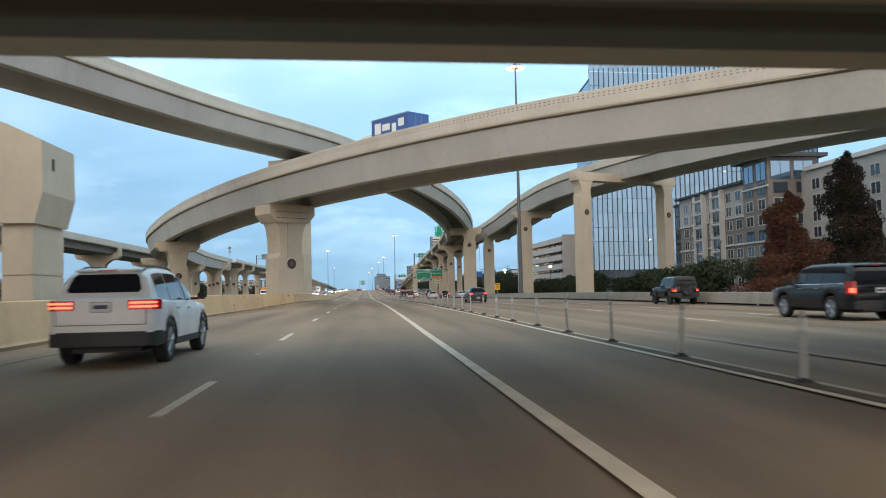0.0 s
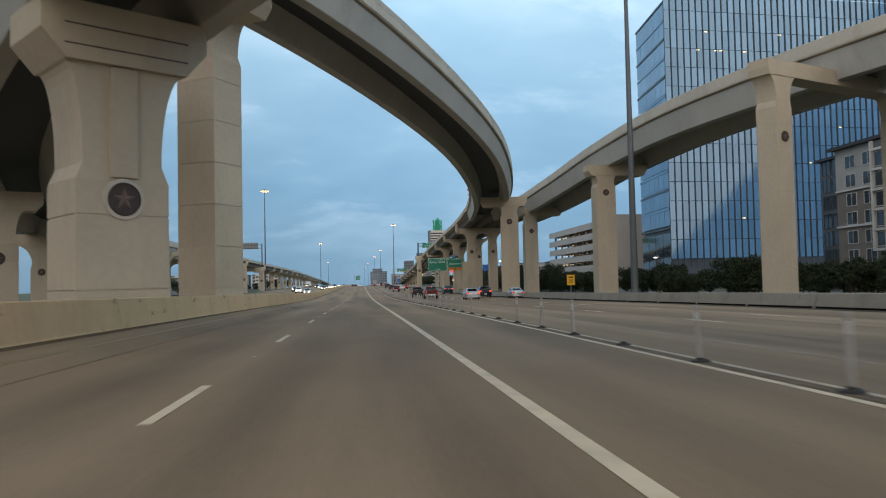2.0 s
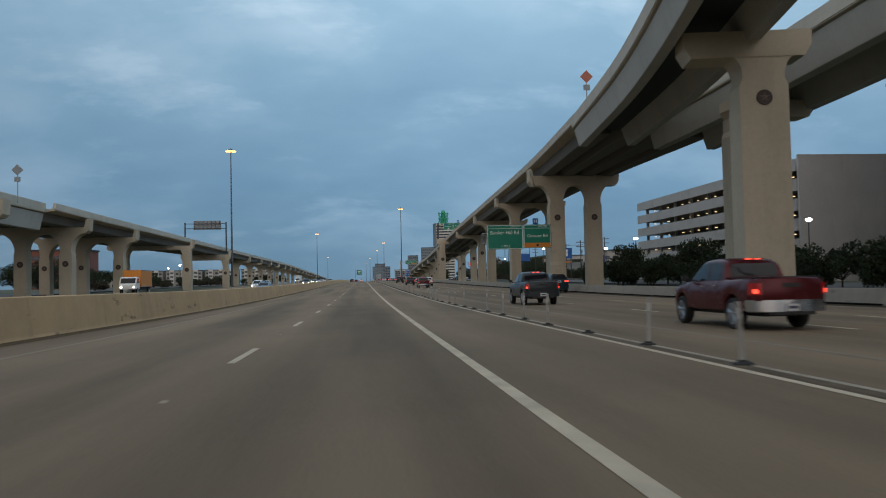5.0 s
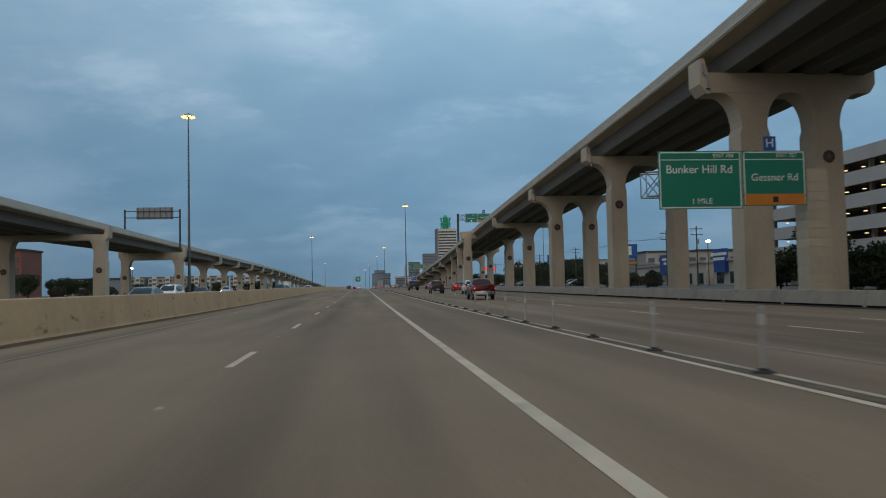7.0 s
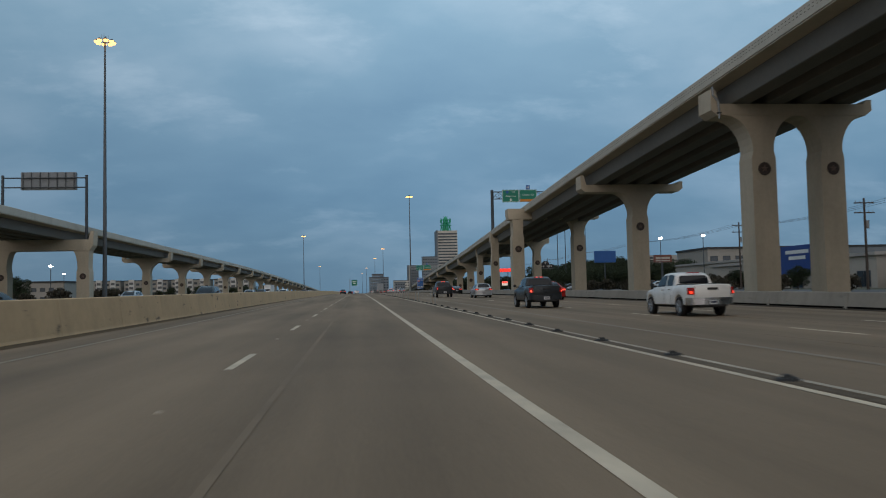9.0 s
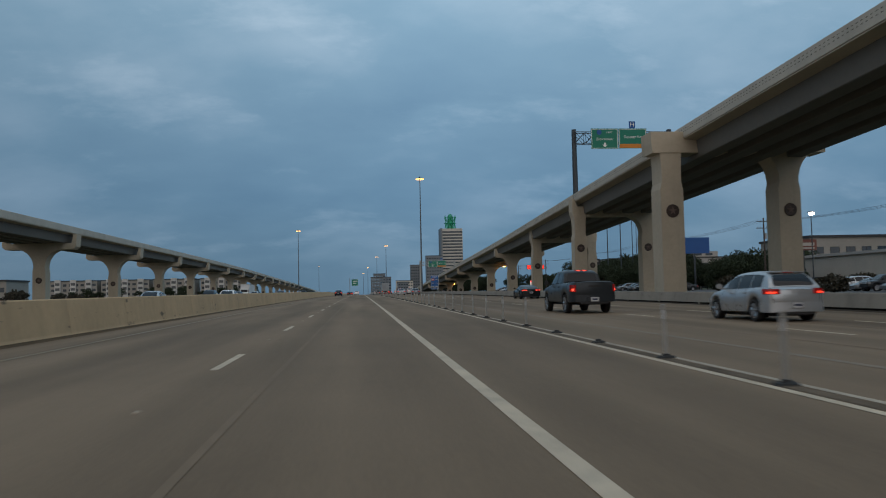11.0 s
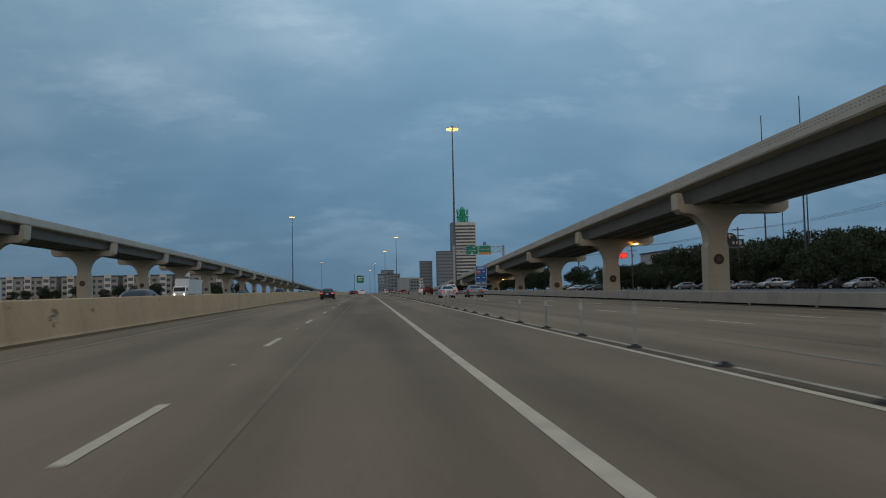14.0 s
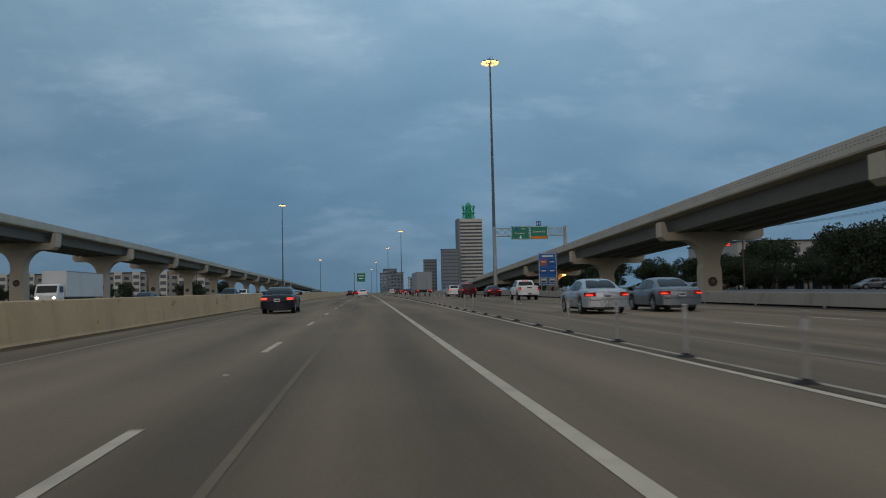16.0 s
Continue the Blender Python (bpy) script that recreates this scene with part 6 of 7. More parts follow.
oaks = [tree(k, 8.0, 4.4, OAK, n=6000, leaf=0.175) for k in (1, 2, 3)]
rp = random.Random(11)
row = [(rp.uniform(60, 66), 380 + 24.0 * k, rp.uniform(0.4, 0.5)) for k in range(2)]
row += [(rp.uniform(66, 76), 462 + 5.5 * k + rp.uniform(-2, 2), rp.uniform(0.7, 1.05)) for k in range(18)]
row += [(rp.uniform(73, 82), 548 + 6.0 * k, rp.uniform(0.95, 1.5)) for k in range(9)]
row += [(rp.uniform(76, 90), 470 + 8 * k, rp.uniform(0.8, 1.1)) for k in range(18)]
row += [(-75 - 11 * k, rp.uniform(895, 922), rp.uniform(0.7, 1.2)) for k in range(13)]
row += [(rp.uniform(92, 110), 610 + 9 * k, rp.uniform(0.9, 1.2)) for k in range(14)]
row += [(rp.uniform(42, 52), 640 + 9 * k, rp.uniform(0.6, 0.9)) for k in range(12)]
row += [(rp.uniform(73.5, 77), 584 + 5.0 * k, rp.uniform(0.5, 0.8)) for k in range(12)]
row += [(62 + 3.1 * k + rp.uniform(-1, 1), 648 + rp.uniform(-12, 14), rp.uniform(0.75, 1.0)) for k in range(9)]
row += [(rp.uniform(-84, -72), 395 + 14 * k, rp.uniform(0.5, 0.9)) for k in range(7)]
row += [(rp.uniform(-112, -74), 118 + 15 * k, rp.uniform(0.55, 0.95)) for k in range(15)]
row += [(-80, 440, 0.7), (-86, 447, 0.65), *[(90 + 3.3 * k % 17, 556 + 6.5 * k, 1.35 + 0.07 * (k % 5)) for k in range(20)], (-76, 352, 1.0), (-80, 346, 0.9), (-73, 360, 0.8), (48, 262, 0.85), (52, 276, 0.7), (47, 288, 0.9)]
plant(oaks, row, "dark evergreen oak beside the frontage road", "roadside oaks")
small = [tree(k, 4.6, 3.0, OAK, n=3200, leaf=0.15) for k in (21, 22, 23)]
hedge = [(rp.uniform(38, 47), 76 + 2.5 * k + rp.uniform(-1.5, 1.5), rp.uniform(0.45, 1.05)) for k in range(84)]
hedge += [(rp.uniform(71, 75), 462 + 2.7 * k, rp.uniform(0.8, 1.15)) for k in range(44)]
hedge += [(58 + 2.3 * k, 640 + rp.uniform(-6, 6), rp.uniform(0.5, 0.75)) for k in range(15)]
plant(small, hedge, "dark green roadside tree in the hedge by the ramp", "hedge trees")
con = [tree(31, 17.5, 7.0, DUSK_LEAF, "cone", 34000, 0.13)]
plant(con, [(32.5, 51.2, 0.57), (62.5, 95, 0.6)], "tall brown-green cypress beyond the roadside barrier", "conifers")
cyp = [tree(32, 12.0, 6.4, RUST, "cone", 30000, 0.12)]
plant(cyp, [(27.7, 50, 0.60), (56.5, 106, 0.7)], "rust-brown cypress beyond the roadside barrier", "cypresses")
dry = [tree(k, 2.6, 2.2, DRY, n=900, leaf=0.2) for k in (41, 42)]
plant(dry, [(rp.uniform(-66, -54), 350 + 11 * k, rp.uniform(0.6, 1.2)) for k in range(16)] + [(rp.uniform(42, 48), 330 + 12 * k, rp.uniform(0.6, 1.0)) for k in range(10)] + [(rp.uniform(66, 71), 398 + 6.5 * k, rp.uniform(0.9, 1.4)) for k in range(6)], "dry brown shrub on the verge", "verge shrubs")


# ---- vehicles ----
def paint(name, base, rough=0.25, metal=0.3):
    return mat(name + "_car_paint", base, rough, metal, vary=0.05, scale=1.5, coat=0.0, spec=0.32, stain=0.03, stain_colour=(0.12, 0.11, 0.10), stain_scale=1.2)


GLASS_CAR = pane("tinted_car_glass", (0.012, 0.014, 0.018), 0.05, 0.0, 0.3)
TYRE = mat("tyre_rubber", (0.016, 0.016, 0.017), 0.85, vary=0.2, scale=5)
ALLOY = mat("alloy_wheel", (0.42, 0.43, 0.45), 0.35, 0.8, vary=0.12, scale=4)
DARK_ALLOY = mat("dark_alloy_wheel", (0.05, 0.05, 0.055), 0.4, 0.6, vary=0.12, scale=4)
TRIM = mat("black_plastic_trim", (0.022, 0.022, 0.024), 0.6, vary=0.15, scale=3)
CHROME = mat("chrome_trim", (0.55, 0.56, 0.58), 0.18, 0.95, vary=0.05)
PLATE = mat("plate_white", (0.55, 0.56, 0.58), 0.5, vary=0.05)
PLATE_INK = mat("plate_ink", (0.05, 0.06, 0.10), 0.6, vary=0.05)
LENS = mat("red_lamp_lens", (0.42, 0.012, 0.012), 0.15, vary=0.1, scale=6, coat=0.5)
CLEAR = mat("clear_lamp_lens", (0.42, 0.43, 0.45), 0.12, 0.2, vary=0.1, scale=6, coat=0.5)
TAIL = glow("lit_tail_lamp", (1.0, 0.045, 0.015), 2.2, (0.4, 0.01, 0.01))
TAIL_HOT = glow("lit_tail_bar", (1.0, 0.075, 0.04), 2.3, (0.4, 0.05, 0.03))
HEAD = glow("lit_headlamp", (1.0, 0.80, 0.52), 26.0)

KINDS = {
    "suv": dict(L=4.66, W=0.915, ra=0.93, fa=3.80, r=0.365, sill=0.33,
                top=((0, 1.10), (0.10, 1.14), (0.6, 1.12), (1.5, 1.08), (3.3, 1.05), (3.7, 1.02), (4.3, 0.92), (4.66, 0.74)),
                cab=((0.06, 1.13), (0.20, 1.36), (0.36, 1.56), (0.8, 1.655), (1.7, 1.68), (2.4, 1.64), (2.95, 1.43), (3.6, 1.03)),
                side=((0.55, 1.30), (1.36, 2.26), (2.32, 3.05)), rear=(1.23, 1.54), lamp=(0.47, 0.95, 1.115), plate=1.00, gate=0.70),
    "sedan": dict(L=4.75, W=0.915, ra=1.02, fa=3.76, r=0.33, sill=0.26,
                  top=((0, 0.86), (0.08, 0.96), (0.7, 1.01), (1.2, 0.99), (1.7, 0.95), (3.4, 0.94), (4.3, 0.80), (4.75, 0.60)),
                  cab=((0.75, 0.99), (1.15, 1.22), (1.55, 1.38), (2.0, 1.44), (2.5, 1.43), (2.95, 1.31), (3.65, 0.94)),
                  side=((1.35, 2.12), (2.18, 3.02)), rear=(1.05, 1.37), lamp=(0.54, 0.72, 0.88), plate=0.72, gate=0.55),
    "hatch": dict(L=4.20, W=0.895, ra=0.82, fa=3.40, r=0.325, sill=0.26,
                  top=((0, 0.92), (0.1, 0.99), (0.6, 1.0), (1.5, 0.97), (3.0, 0.94), (3.7, 0.82), (4.2, 0.62)),
                  cab=((0.06, 0.98), (0.25, 1.22), (0.45, 1.38), (0.8, 1.455), (1.5, 1.48), (2.2, 1.44), (2.7, 1.27), (3.25, 0.95)),
                  side=((0.55, 1.15), (1.2, 1.95), (2.0, 2.75)), rear=(1.04, 1.36), lamp=(0.56, 0.80, 0.95), plate=0.48, gate=0.52),
    "large_suv": dict(L=5.35, W=1.02, ra=1.15, fa=4.22, r=0.41, sill=0.36,
                      top=((0, 1.12), (0.08, 1.18), (1.0, 1.19), (3.9, 1.17), (4.2, 1.14), (5.1, 1.07), (5.35, 0.85)),
                      cab=((0.03, 1.17), (0.12, 1.50), (0.24, 1.76), (0.6, 1.87), (1.8, 1.90), (3.0, 1.86), (3.5, 1.60), (4.05, 1.15)),
                      side=((0.5, 1.75), (1.82, 2.75), (2.82, 3.65)), rear=(1.27, 1.72), lamp=(0.82, 0.86, 1.28), plate=0.98, gate=0.62),
    "jeep": dict(L=4.20, W=0.93, ra=0.80, fa=3.55, r=0.42, sill=0.48,
                 top=((0, 1.14), (0.05, 1.18), (2.6, 1.18), (2.9, 1.17), (4.0, 1.12), (4.2, 0.9)),
                 cab=((0.02, 1.17), (0.05, 1.50), (0.09, 1.78), (0.25, 1.85), (1.2, 1.86), (2.2, 1.84), (2.5, 1.60), (2.75, 1.17)),
                 side=((0.2, 1.0), (1.08, 1.75), (1.82, 2.48)), rear=(1.28, 1.70), lamp=(0.70, 0.86, 1.08), plate=0.72, gate=0.60),
    "pickup": dict(L=5.25, W=0.93, ra=1.17, fa=4.37, r=0.39, sill=0.44,
                   top=((0, 1.20), (0.08, 1.24), (1.6, 1.24), (1.85, 1.22), (3.9, 1.17), (4.2, 1.12), (4.95, 1.03), (5.25, 0.80)),
                   cab=((1.72, 1.21), (1.78, 1.45), (1.88, 1.66), (2.2, 1.765), (2.8, 1.775), (3.25, 1.72), (3.6, 1.50), (4.1, 1.14)),
                   side=((1.98, 2.62), (2.72, 3.70)), rear=(1.30, 1.63), lamp=(0.86, 0.86, 1.14), plate=0.56, gate=0.62),
    "coupe": dict(L=4.80, W=0.95, ra=0.98, fa=3.82, r=0.355, sill=0.22,
                  top=((0, 0.84), (0.08, 0.95), (0.6, 0.99), (1.4, 0.97), (3.2, 0.90), (4.2, 0.76), (4.8, 0.52)),
                  cab=((0.45, 0.97), (0.95, 1.14), (1.45, 1.27), (1.95, 1.335), (2.35, 1.32), (2.8, 1.18), (3.4, 0.89)),
                  side=((1.3, 1.85), (1.92, 2.85)), rear=(1.02, 1.26), lamp=(0.40, 0.76, 0.88), plate=0.60, gate=0.45),
}
WHEELS = {}


def lathe(bm, profile, n=28):
    rings = []
    for k in range(n):
        c, s = math.cos(2 * math.pi * k / n), math.sin(2 * math.pi * k / n)
        rings.append([bm.verts.new((x, r * c, r * s)) for x, r in profile])
    for k in range(n):
        a, b = rings[k], rings[(k + 1) % n]
        for i in range(len(profile) - 1):
            bm.faces.new((a[i], b[i], b[i + 1], a[i + 1]))


def wheel_meshes(r, rim_material):
    """The tyre and the spoked rim, both facing +x, made once for each size and finish."""
    key = (r, rim_material.name)
    if key in WHEELS:
        return WHEELS[key]
    w, q = 0.115, r * 0.70
    bm = bmesh.new()
    lathe(bm, ((-w, q), (-w, r * 0.93), (-w + 0.025, r * 0.985), (-w * 0.4, r), (0, r * 0.992), (w * 0.4, r), (w - 0.025, r * 0.985), (w, r * 0.93), (w, q), (w - 0.03, q - 0.005), (-w, q - 0.005), (-w, q)))
    tyre = link("tyre", bm, TYRE, smooth=True)
    bm = bmesh.new()
    lathe(bm, ((w - 0.005, q), (w - 0.005, q * 0.91), (w - 0.05, q * 0.89), (w - 0.08, q * 0.60), (w - 0.08, 0.02)))
    for k in range(5):
        a = 2 * math.pi * k / 5 + 0.3
        for da in (-0.13, 0.13):
            u = Vector((0, math.cos(a + da), math.sin(a + da)))
            tube(bm, u * 0.05 + Vector((w - 0.015, 0, 0)), u * q * 0.93 + Vector((w - 0.012, 0, 0)), 0.026, 0.022, 6)
    tube(bm, (w - 0.06, 0, 0), (w + 0.002, 0, 0), 0.07, 0.055, 14)
    rim = link("rim", bm, rim_material)
    rim.data.set_sharp_from_angle(angle=radians(35))
    meshes = (tyre.data, rim.data)
    bpy.data.objects.remove(tyre); bpy.data.objects.remove(rim)
    WHEELS[key] = meshes
    return meshes


def add_wheel(car, x, y, r, side, rim_material, name="wheel"):
    tm, rm = wheel_meshes(r, rim_material)
    t = new("tyre", tm)
    t.name = name
    t.parent = car
    t.location = (x, y, r)
    if side < 0:
        t.rotation_euler = (0, 0, math.pi)
    rim = new("rim", rm)
    rim.parent = t
    return t


def at(profile, y):
    for (y0, z0), (y1, z1) in zip(profile, profile[1:]):
        if y <= y1:
            return z0 + (z1 - z0) * max(0.0, (y - y0) / (y1 - y0))
    return profile[-1][1]


def plan_prism(bm, pts, z0, z1, lean=0.0):
    a = [bm.verts.new((x, y, z0)) for x, y in pts]
    b = [bm.verts.new((x, y + lean, z1)) for x, y in pts]
    n = len(pts)
    bm.faces.new(a[::-1]); bm.faces.new(b)
    for i in range(n):
        bm.faces.new((a[i], a[(i + 1) % n], b[(i + 1) % n], b[i]))


def vehicle(name, kind, x, y_rear_axle, colour, label, category, group="", turned=False, rim=None, lit=True, cladding=False, rails=False, scale=1.0, z=None, hot=False,
            head=False, heading=0.0, chrome=False, far=False):
    k = KINDS[kind]
    rim = rim or ALLOY
    L, W, ra, fa, r, sill = k["L"], k["W"], k["ra"], k["fa"], k["r"], k["sill"]
    y = y_rear_axle + (ra if turned else -ra) * scale
    m = pose(x, y, rz(y_rear_axle) if z is None else z, 0, 0, 180 if turned else heading)
    car = thing(name, m @ Matrix.Scale(scale, 4), label, category, group)
    top = [(p.y, p.z) for p in smooth_line([(0, a, b) for a, b in k["top"]], 6)]

    def half(yy):
        e = W
        if yy < 0.4:
            e -= 0.10 * W * (1 - max(yy, 0) / 0.4) ** 2
        if yy > L - 0.9:
            e -= 0.20 * W * ((yy - L + 0.9) / 0.9) ** 2
        return e

    # lower body: rings along its length, the sills rising over the wheels
    n = int(L / 0.075)
    ys = sorted({round(L * i / n, 4) for i in range(n + 1)} | {round(a + d, 4) for a in (ra, fa) for d in (-r - 0.07, r + 0.07, 0)})
    bm = bmesh.new()
    rings = []
    for yy in (-0.04, *ys, L + 0.05):
        yc = min(max(yy, 0), L)
        w, zt, zb = half(yc), at(top, yc), sill
        for a in (ra, fa):
            d = abs(yc - a)
            if d < r + 0.07:
                zb = max(zb, r + math.sqrt(max((r + 0.07) ** 2 - d * d, 0)))
        if yc < 0.3:
            zb = max(zb, sill + 0.12 * (1 - yc / 0.3))
        f = 1.0 if yc == yy else 0.93
        h = zt - zb
        pts = [(0, zb), (0.90 * w, zb), (0.97 * w, zb + 0.03), (w, zb + 0.30 * h), (0.995 * w, zb + 0.62 * h), (0.965 * w, zb + 0.86 * h), (0.91 * w, zt - 0.015), (0.82 * w, zt + 0.012), (0.4 * w, zt + 0.032), (0, zt + 0.036)]
        mid = zb + 0.55 * h
        pts = [(px * f, mid + (pz - mid) * f) for px, pz in pts]
        ring = [bm.verts.new((px, yy, pz)) for px, pz in pts] + [bm.verts.new((-px, yy, pz)) for px, pz in pts[-2:0:-1]]
        rings.append(ring)
    m_ = len(rings[0])
    for a, b in zip(rings, rings[1:]):
        for i in range(m_):
            bm.faces.new((a[i], a[(i + 1) % m_], b[(i + 1) % m_], b[i]))
    bm.faces.new(rings[0]); bm.faces.new(rings[-1][::-1])
    body = part("body", bm, colour, car, "", True)
    body.data.set_sharp_from_angle(angle=radians(40))
    # cabin
    cab = [(p.y, p.z) for p in smooth_line([(0, a, b) for a, b in k["cab"]], 5)]
    zb = min(k["cab"][0][1], k["cab"][-1][1]) - 0.05
    zr = max(c[1] for c in cab)
    wb, lean = W * 0.885, 0.21 if kind not in ("jeep", "pickup", "large_suv") else 0.15

    def cabin_half(zz, yy):
        e = wb - lean * max(0, zz - zb - 0.05) / max(zr - zb, 0.1)
        return e - 0.06 * max(0.0, (yy - 0.55 * L) / (0.3 * L)) * W

    bm = bmesh.new()
    rings = []
    for yy, zz in cab:
        base = at(top, min(yy, L)) - 0.03
        zz = max(zz, base + 0.004)
        h = zz - base
        pts = [(cabin_half(base, yy), base), (cabin_half(base + 0.5 * h, yy), base + 0.5 * h), (cabin_half(zz, yy) - 0.0 * h, base + 0.88 * h), (cabin_half(zz, yy) - 0.05, base + 0.965 * h),
               (cabin_half(zz, yy) - 0.15, zz), (0.3, zz + 0.014), (0, zz + 0.016)]
        rings.append([bm.verts.new((px, yy, pz)) for px, pz in pts] + [bm.verts.new((-px, yy, pz)) for px, pz in pts[-2::-1]])
    for a, b in zip(rings, rings[1:]):
        for i in range(len(a) - 1):
            bm.faces.new((a[i], a[i + 1], b[i + 1], b[i]))
    shell = part("cabin", bm, colour, car, "", True)
    shell.data.set_sharp_from_angle(angle=radians(38))
    # side windows follow the cabin side
    for s in (-1, 1):
        for y0, y1 in k["side"]:
            bm = bmesh.new()
            cols = []
            for i in range(9):
                yy = y0 + (y1 - y0) * i / 8
                base = at(top, yy) + 0.02
                zz = base + 0.86 * (at(cab, yy) - base - 0.02)
                zz = max(zz, base + 0.02)
                hh = at(cab, yy) - (at(top, yy) - 0.03)
                col = []
                for q in range(5):
                    zq = base + (zz - base) * q / 4
                    fr = (zq - at(top, yy) + 0.03) / max(hh, 0.05)
                    b0 = at(top, yy) - 0.03
                    xx = cabin_half(b0 + 0.5 * hh * min(fr / 0.5, 1), yy) if fr <= 0.5 else cabin_half(b0 + 0.5 * hh, yy) + (cabin_half(b0 + hh, yy) - cabin_half(b0 + 0.5 * hh, yy)) * (fr - 0.5) / 0.38
                    col.append(bm.verts.new((s * (xx + 0.007), yy, zq)))
                cols.append(col)
            for a, b in zip(cols, cols[1:]):
                for q in range(4):
                    bm.faces.new((a[q], b[q], b[q + 1], a[q + 1]))
            part("side_window", bm, GLASS_CAR, car, "", True)
    # rear window and windscreen follow the cabin's end slopes
    z0, z1 = k["rear"]
    split = max(range(len(cab)), key=lambda i: cab[i][1])
    for nm, run, lo, hi in (("rear_window", cab[:split + 1], z0, z1), ("windscreen", cab[split:][::-1], at(top, cab[-1][0]) + 0.07, zr - 0.07)):
        inv = [(zz, yy) for yy, zz in run]
        bm = bmesh.new()
        rows = []
        sgn = -1 if nm == "rear_window" else 1
        for i in range(7):
            zz = lo + (hi - lo) * i / 6
            yy = at(inv, zz)
            hw = cabin_half(zz, yy) - 0.13 - (0.05 if i in (0, 6) else 0)
            rows.append([bm.verts.new((hw * (j / 4 - 1), yy + sgn * 0.012 + (0.0 if j in (0, 8) else sgn * 0.004), zz + 0.012)) for j in range(9)])
        for a, b in zip(rows, rows[1:]):
            for j in range(8):
                bm.faces.new((a[j], a[j + 1], b[j + 1], b[j]))
        part(nm, bm, GLASS_CAR, car, "", True)
    # underside, wheels
    bm = bmesh.new()
    box(bm, -0.62 * W, 0.62 * W, 0.25, L - 0.35, sill - 0.10, sill + 0.30)
    part("underbody", bm, TRIM, car)
    for a in (ra, fa):
        for s in (-1, 1):
            add_wheel(car, s * (W - 0.13), a, r, s, rim)
    # bumpers
    for nm, z0b, z1b, mt in (("bumper", sill - 0.02, sill + (0.26 if cladding else 0.30), TRIM if cladding or kind in ("jeep",) else CHROME if chrome and kind == "pickup" else colour),):
        bm = bmesh.new()
        pts = [(half(v) + 0.010, v) for v in (0.42, 0.28, 0.16, 0.07, 0.0)]
        pts = pts + [(W * 0.8, -0.075), (-W * 0.8, -0.075)] + [(-a, b) for a, b in pts[::-1]]
        plan_prism(bm, pts, z0b + 0.04, z1b, 0.012)
        bmesh.ops.bevel(bm, geom=[e for e in bm.edges if abs(e.verts[0].co.z - e.verts[1].co.z) < 0.01], offset=0.02, segments=2, affect="EDGES")
        b = part(nm, bm, mt, car)
        b.data.set_sharp_from_angle(angle=radians(40))
    if not cladding:
        bm = bmesh.new()
        box(bm, -0.62 * W, 0.62 * W, -0.065, 0.2, sill - 0.06, sill + 0.03, 0.015)
        part("lower_bumper", bm, TRIM, car)
    else:
        for s in (-1, 1):
            bm = bmesh.new()
            box(bm, s * (0.90 * W), s * (0.985 * W), ra + r + 0.05, fa - r - 0.05, sill - 0.05, sill + 0.09, 0.015)
            part("sill_trim", bm, TRIM, car)
            for a in (ra, fa):
                bm = bmesh.new()
                for q in range(12):
                    t0, t1 = math.pi * (0.02 + 0.96 * q / 12), math.pi * (0.02 + 0.96 * (q + 1) / 12)
                    tube(bm, (s * (W - 0.012), a + (r + 0.07) * math.cos(t0), r + (r + 0.07) * math.sin(t0)), (s * (W - 0.012), a + (r + 0.07) * math.cos(t1), r + (r + 0.07) * math.sin(t1)), 0.022, n=6)
                part("wheel_arch_trim", bm, TRIM, car)
    # lamps
    xi, l0, l1 = k["lamp"]
    for s in (-1, 1):
        bm = bmesh.new()
        pts = [(s * a, b) for a, b in ((xi * W, -0.052), (0.80 * W, -0.055), (half(0) + 0.006, -0.015), (half(0.1) + 0.009, 0.10), (half(0.26) + 0.009, 0.26), (half(0.26) - 0.08, 0.26), (xi * W, 0.06))]
        plan_prism(bm, pts, l0, l1, 0.01)
        lamp = part("tail_light", bm, LENS, car, "red tail lamp, lit" if lit else "red tail lamp")
        if lit:
            d = (l1 - l0)
            upright = d > 0.25
            inner = xi * W + 0.03 if hot or upright else max(xi * W + 0.03, 0.68 * W)
            for q in ((0.20, 0.40), (0.60, 0.80)) if hot and not upright else ((0.14, 0.48),):
                bm = bmesh.new()
                pts = [(s * a, b) for a, b in ((inner, -0.058), (max(0.80 * W, inner + 0.02), -0.061), (half(0) + 0.011, -0.018), (half(0.1) + 0.014, 0.08), (half(0.1) - 0.04, 0.08), (inner, 0.04))]
                plan_prism(bm, pts, l0 + d * q[0], l0 + d * q[1], 0.01)
                part("lamp_bar", bm, TAIL_HOT if hot else TAIL, lamp)
        bm = bmesh.new()
        zh = at(top, L - 0.3) - 0.20
        pts = [(s * a, b) for a, b in ((half(L) * 0.55, L + 0.058), (half(L) * 0.93, L + 0.06), (half(L) + 0.02, L + 0.01), (half(L - 0.25) + 0.008, L - 0.25), (half(L - 0.25) - 0.1, L - 0.25), (half(L) * 0.55, L - 0.1))]
        plan_prism(bm, pts, zh, zh + 0.13)
        hl = part("headlight", bm, CLEAR, car)
        if head:
            bm = bmesh.new()
            tube(bm, (s * half(L) * 0.76, L + 0.03, zh + 0.065), (s * half(L) * 0.76, L + 0.075, zh + 0.065), 0.11, 0.095, 12)
            part("lit_bulb", bm, HEAD, hl)
        # mirrors
        ym = k["side"][-1][1] + 0.02
        zm = at(top, ym)
        bm = bmesh.new()
        box(bm, s * (W + 0.02), s * (W + 0.20), ym - 0.05, ym + 0.09, zm + 0.03, zm + 0.19, 0.035)
